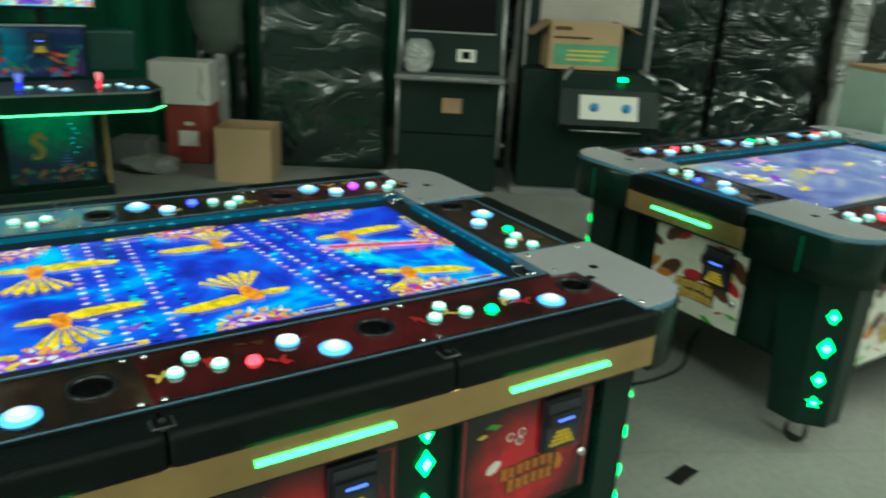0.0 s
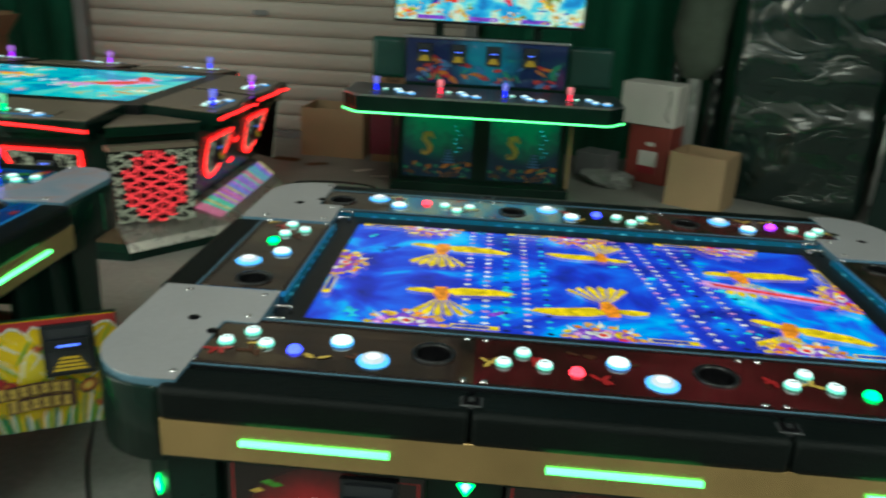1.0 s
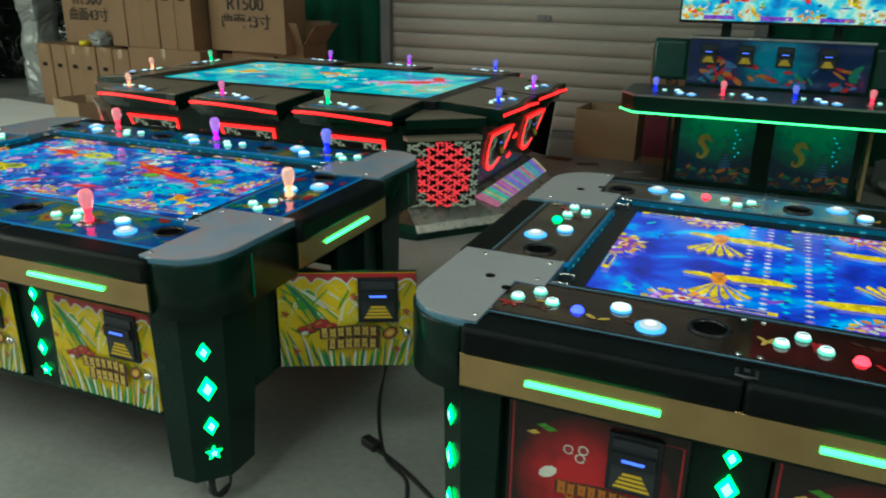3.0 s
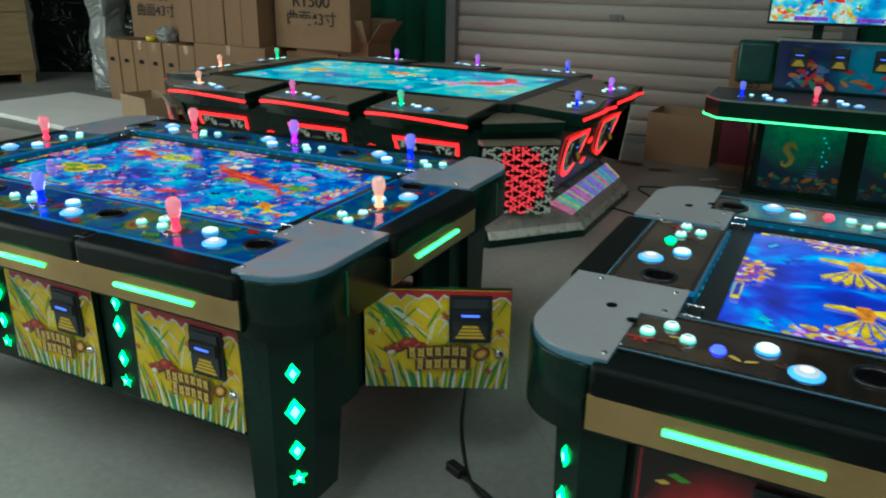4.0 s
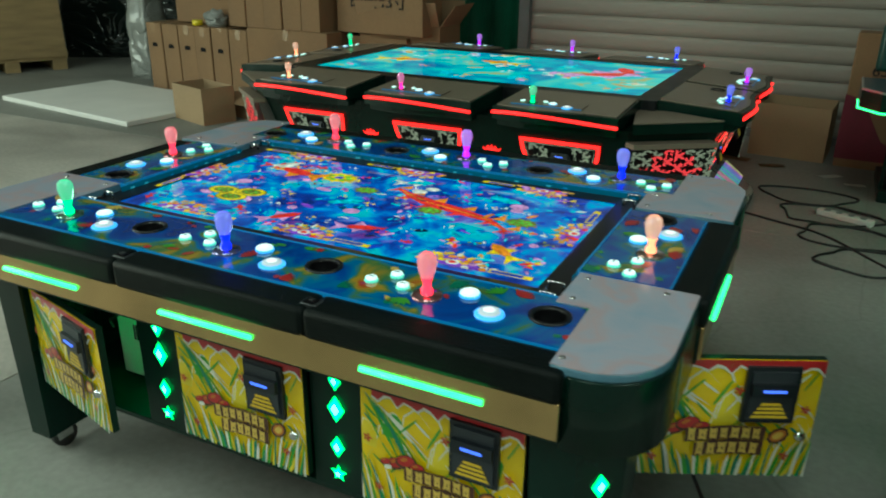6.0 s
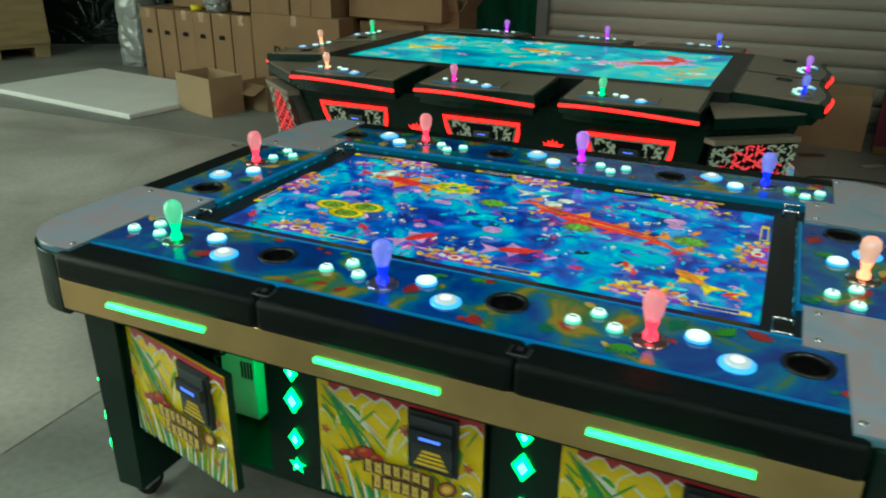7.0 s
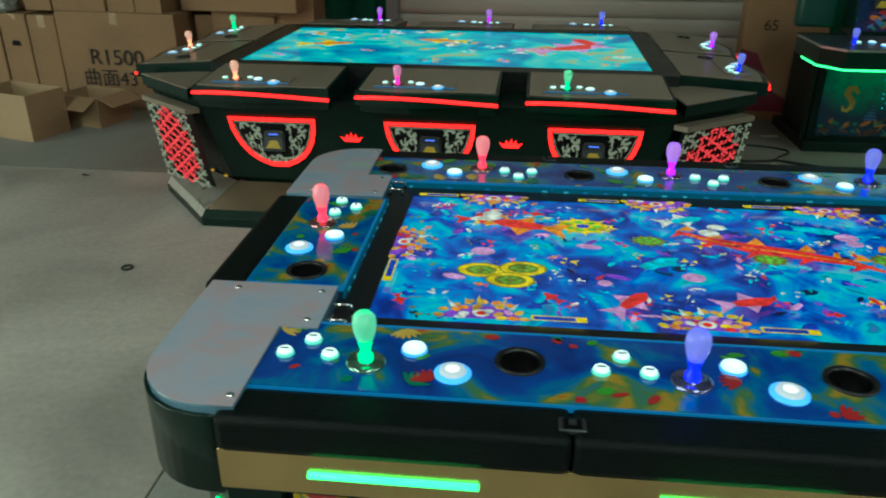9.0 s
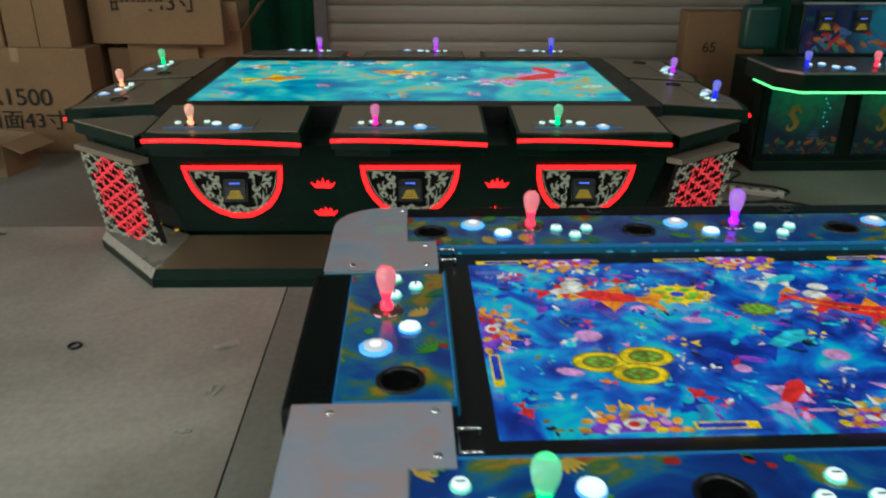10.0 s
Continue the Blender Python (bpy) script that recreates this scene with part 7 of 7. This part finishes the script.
for k in range(4):
    cx, cy = -0.46 + 0.12 * k, 5.2 - 0.34 * k
    pts = [(cx + (0.26 + 0.05 * math.sin(a * 3 + k)) * math.cos(a), cy + (0.16 + 0.04 * rnd.random()) * math.sin(a)) for a in [0.45 * q for q in range(15 + 3 * k)]]
    cable(pts, 0.006, "loops of black cable lying on the floor")
cable([(-0.9, 4.75), (-0.6, 4.62), (-0.35, 4.5), (-0.1, 4.2), (0.15, 3.9), (0.3, 3.5)], 0.006, "black cable trailing over the floor")
t_ = thing("power_strip", pose(-0.25, 4.83, 0, 0, 0, -22), "white power strip on the floor", "power strip")
bm = BM(); box(bm, -0.15, 0.15, -0.028, 0.028, 0, 0.035, bev=0.008)
part("strip_body", bm, "paper", t_)
for k in range(4):
    bm = BM(); lathe(bm, [(0.0, 0.0), (0.018, 0.0), (0.018, 0.002), (0, 0.002)], n=12)
    part("socket", bm, "grey", t_, m=Matrix.Translation((-0.1 + 0.065 * k, 0, 0.035)))
for x, y, s, rz, k in ((2.10, 1.503, 0.045, 10, "ink"), (-2.949, 3.174, 0.04, 30, "paper"), (-2.927, 2.876, 0.03, 70, "paper"), (-2.97, 2.65, 0.02, 10, "paper"), (-0.72, 5.85, 0.07, 20, "cardboard"), (-0.98, 5.95, 0.09, -15, "cardboard"), (-0.35, 5.75, 0.06, 40, "paper"), (-0.2, 5.6, 0.05, 10, "paper"), (-4.32, 4.3, 0.02, 0, "brown")):
    bm = BM()
    g = [[bm.verts.new(((i - 1.5) * s * 0.8, (j - 1) * s * 0.55, 0.002 + 0.010 * abs(noise.noise(Vector((i * 1.7 + x, j * 1.3 + y, 0)))))) for i in range(4)] for j in range(3)]
    for j in range(2):
        for i in range(3):
            bm.faces.new((g[j][i], g[j][i + 1], g[j + 1][i + 1], g[j + 1][i]))
    bmesh.ops.solidify(bm, geom=bm.faces[:], thickness=0.0015)
    single("scrap", bm, k, pose(x, y, 0.001, 0, 0, rz), "crumpled scrap lying on the concrete floor", "litter", "floor litter")
bm = BM(); tube(bm, [(0.022 * math.cos(a), 0.022 * math.sin(a), 0.005) for a in [k * 0.524 for k in range(12)]], 0.005, 6, closed=True)
single("washer", bm, "rubber", pose(-3.508, 3.181, 0), "small dark ring lying on the floor", "ring")
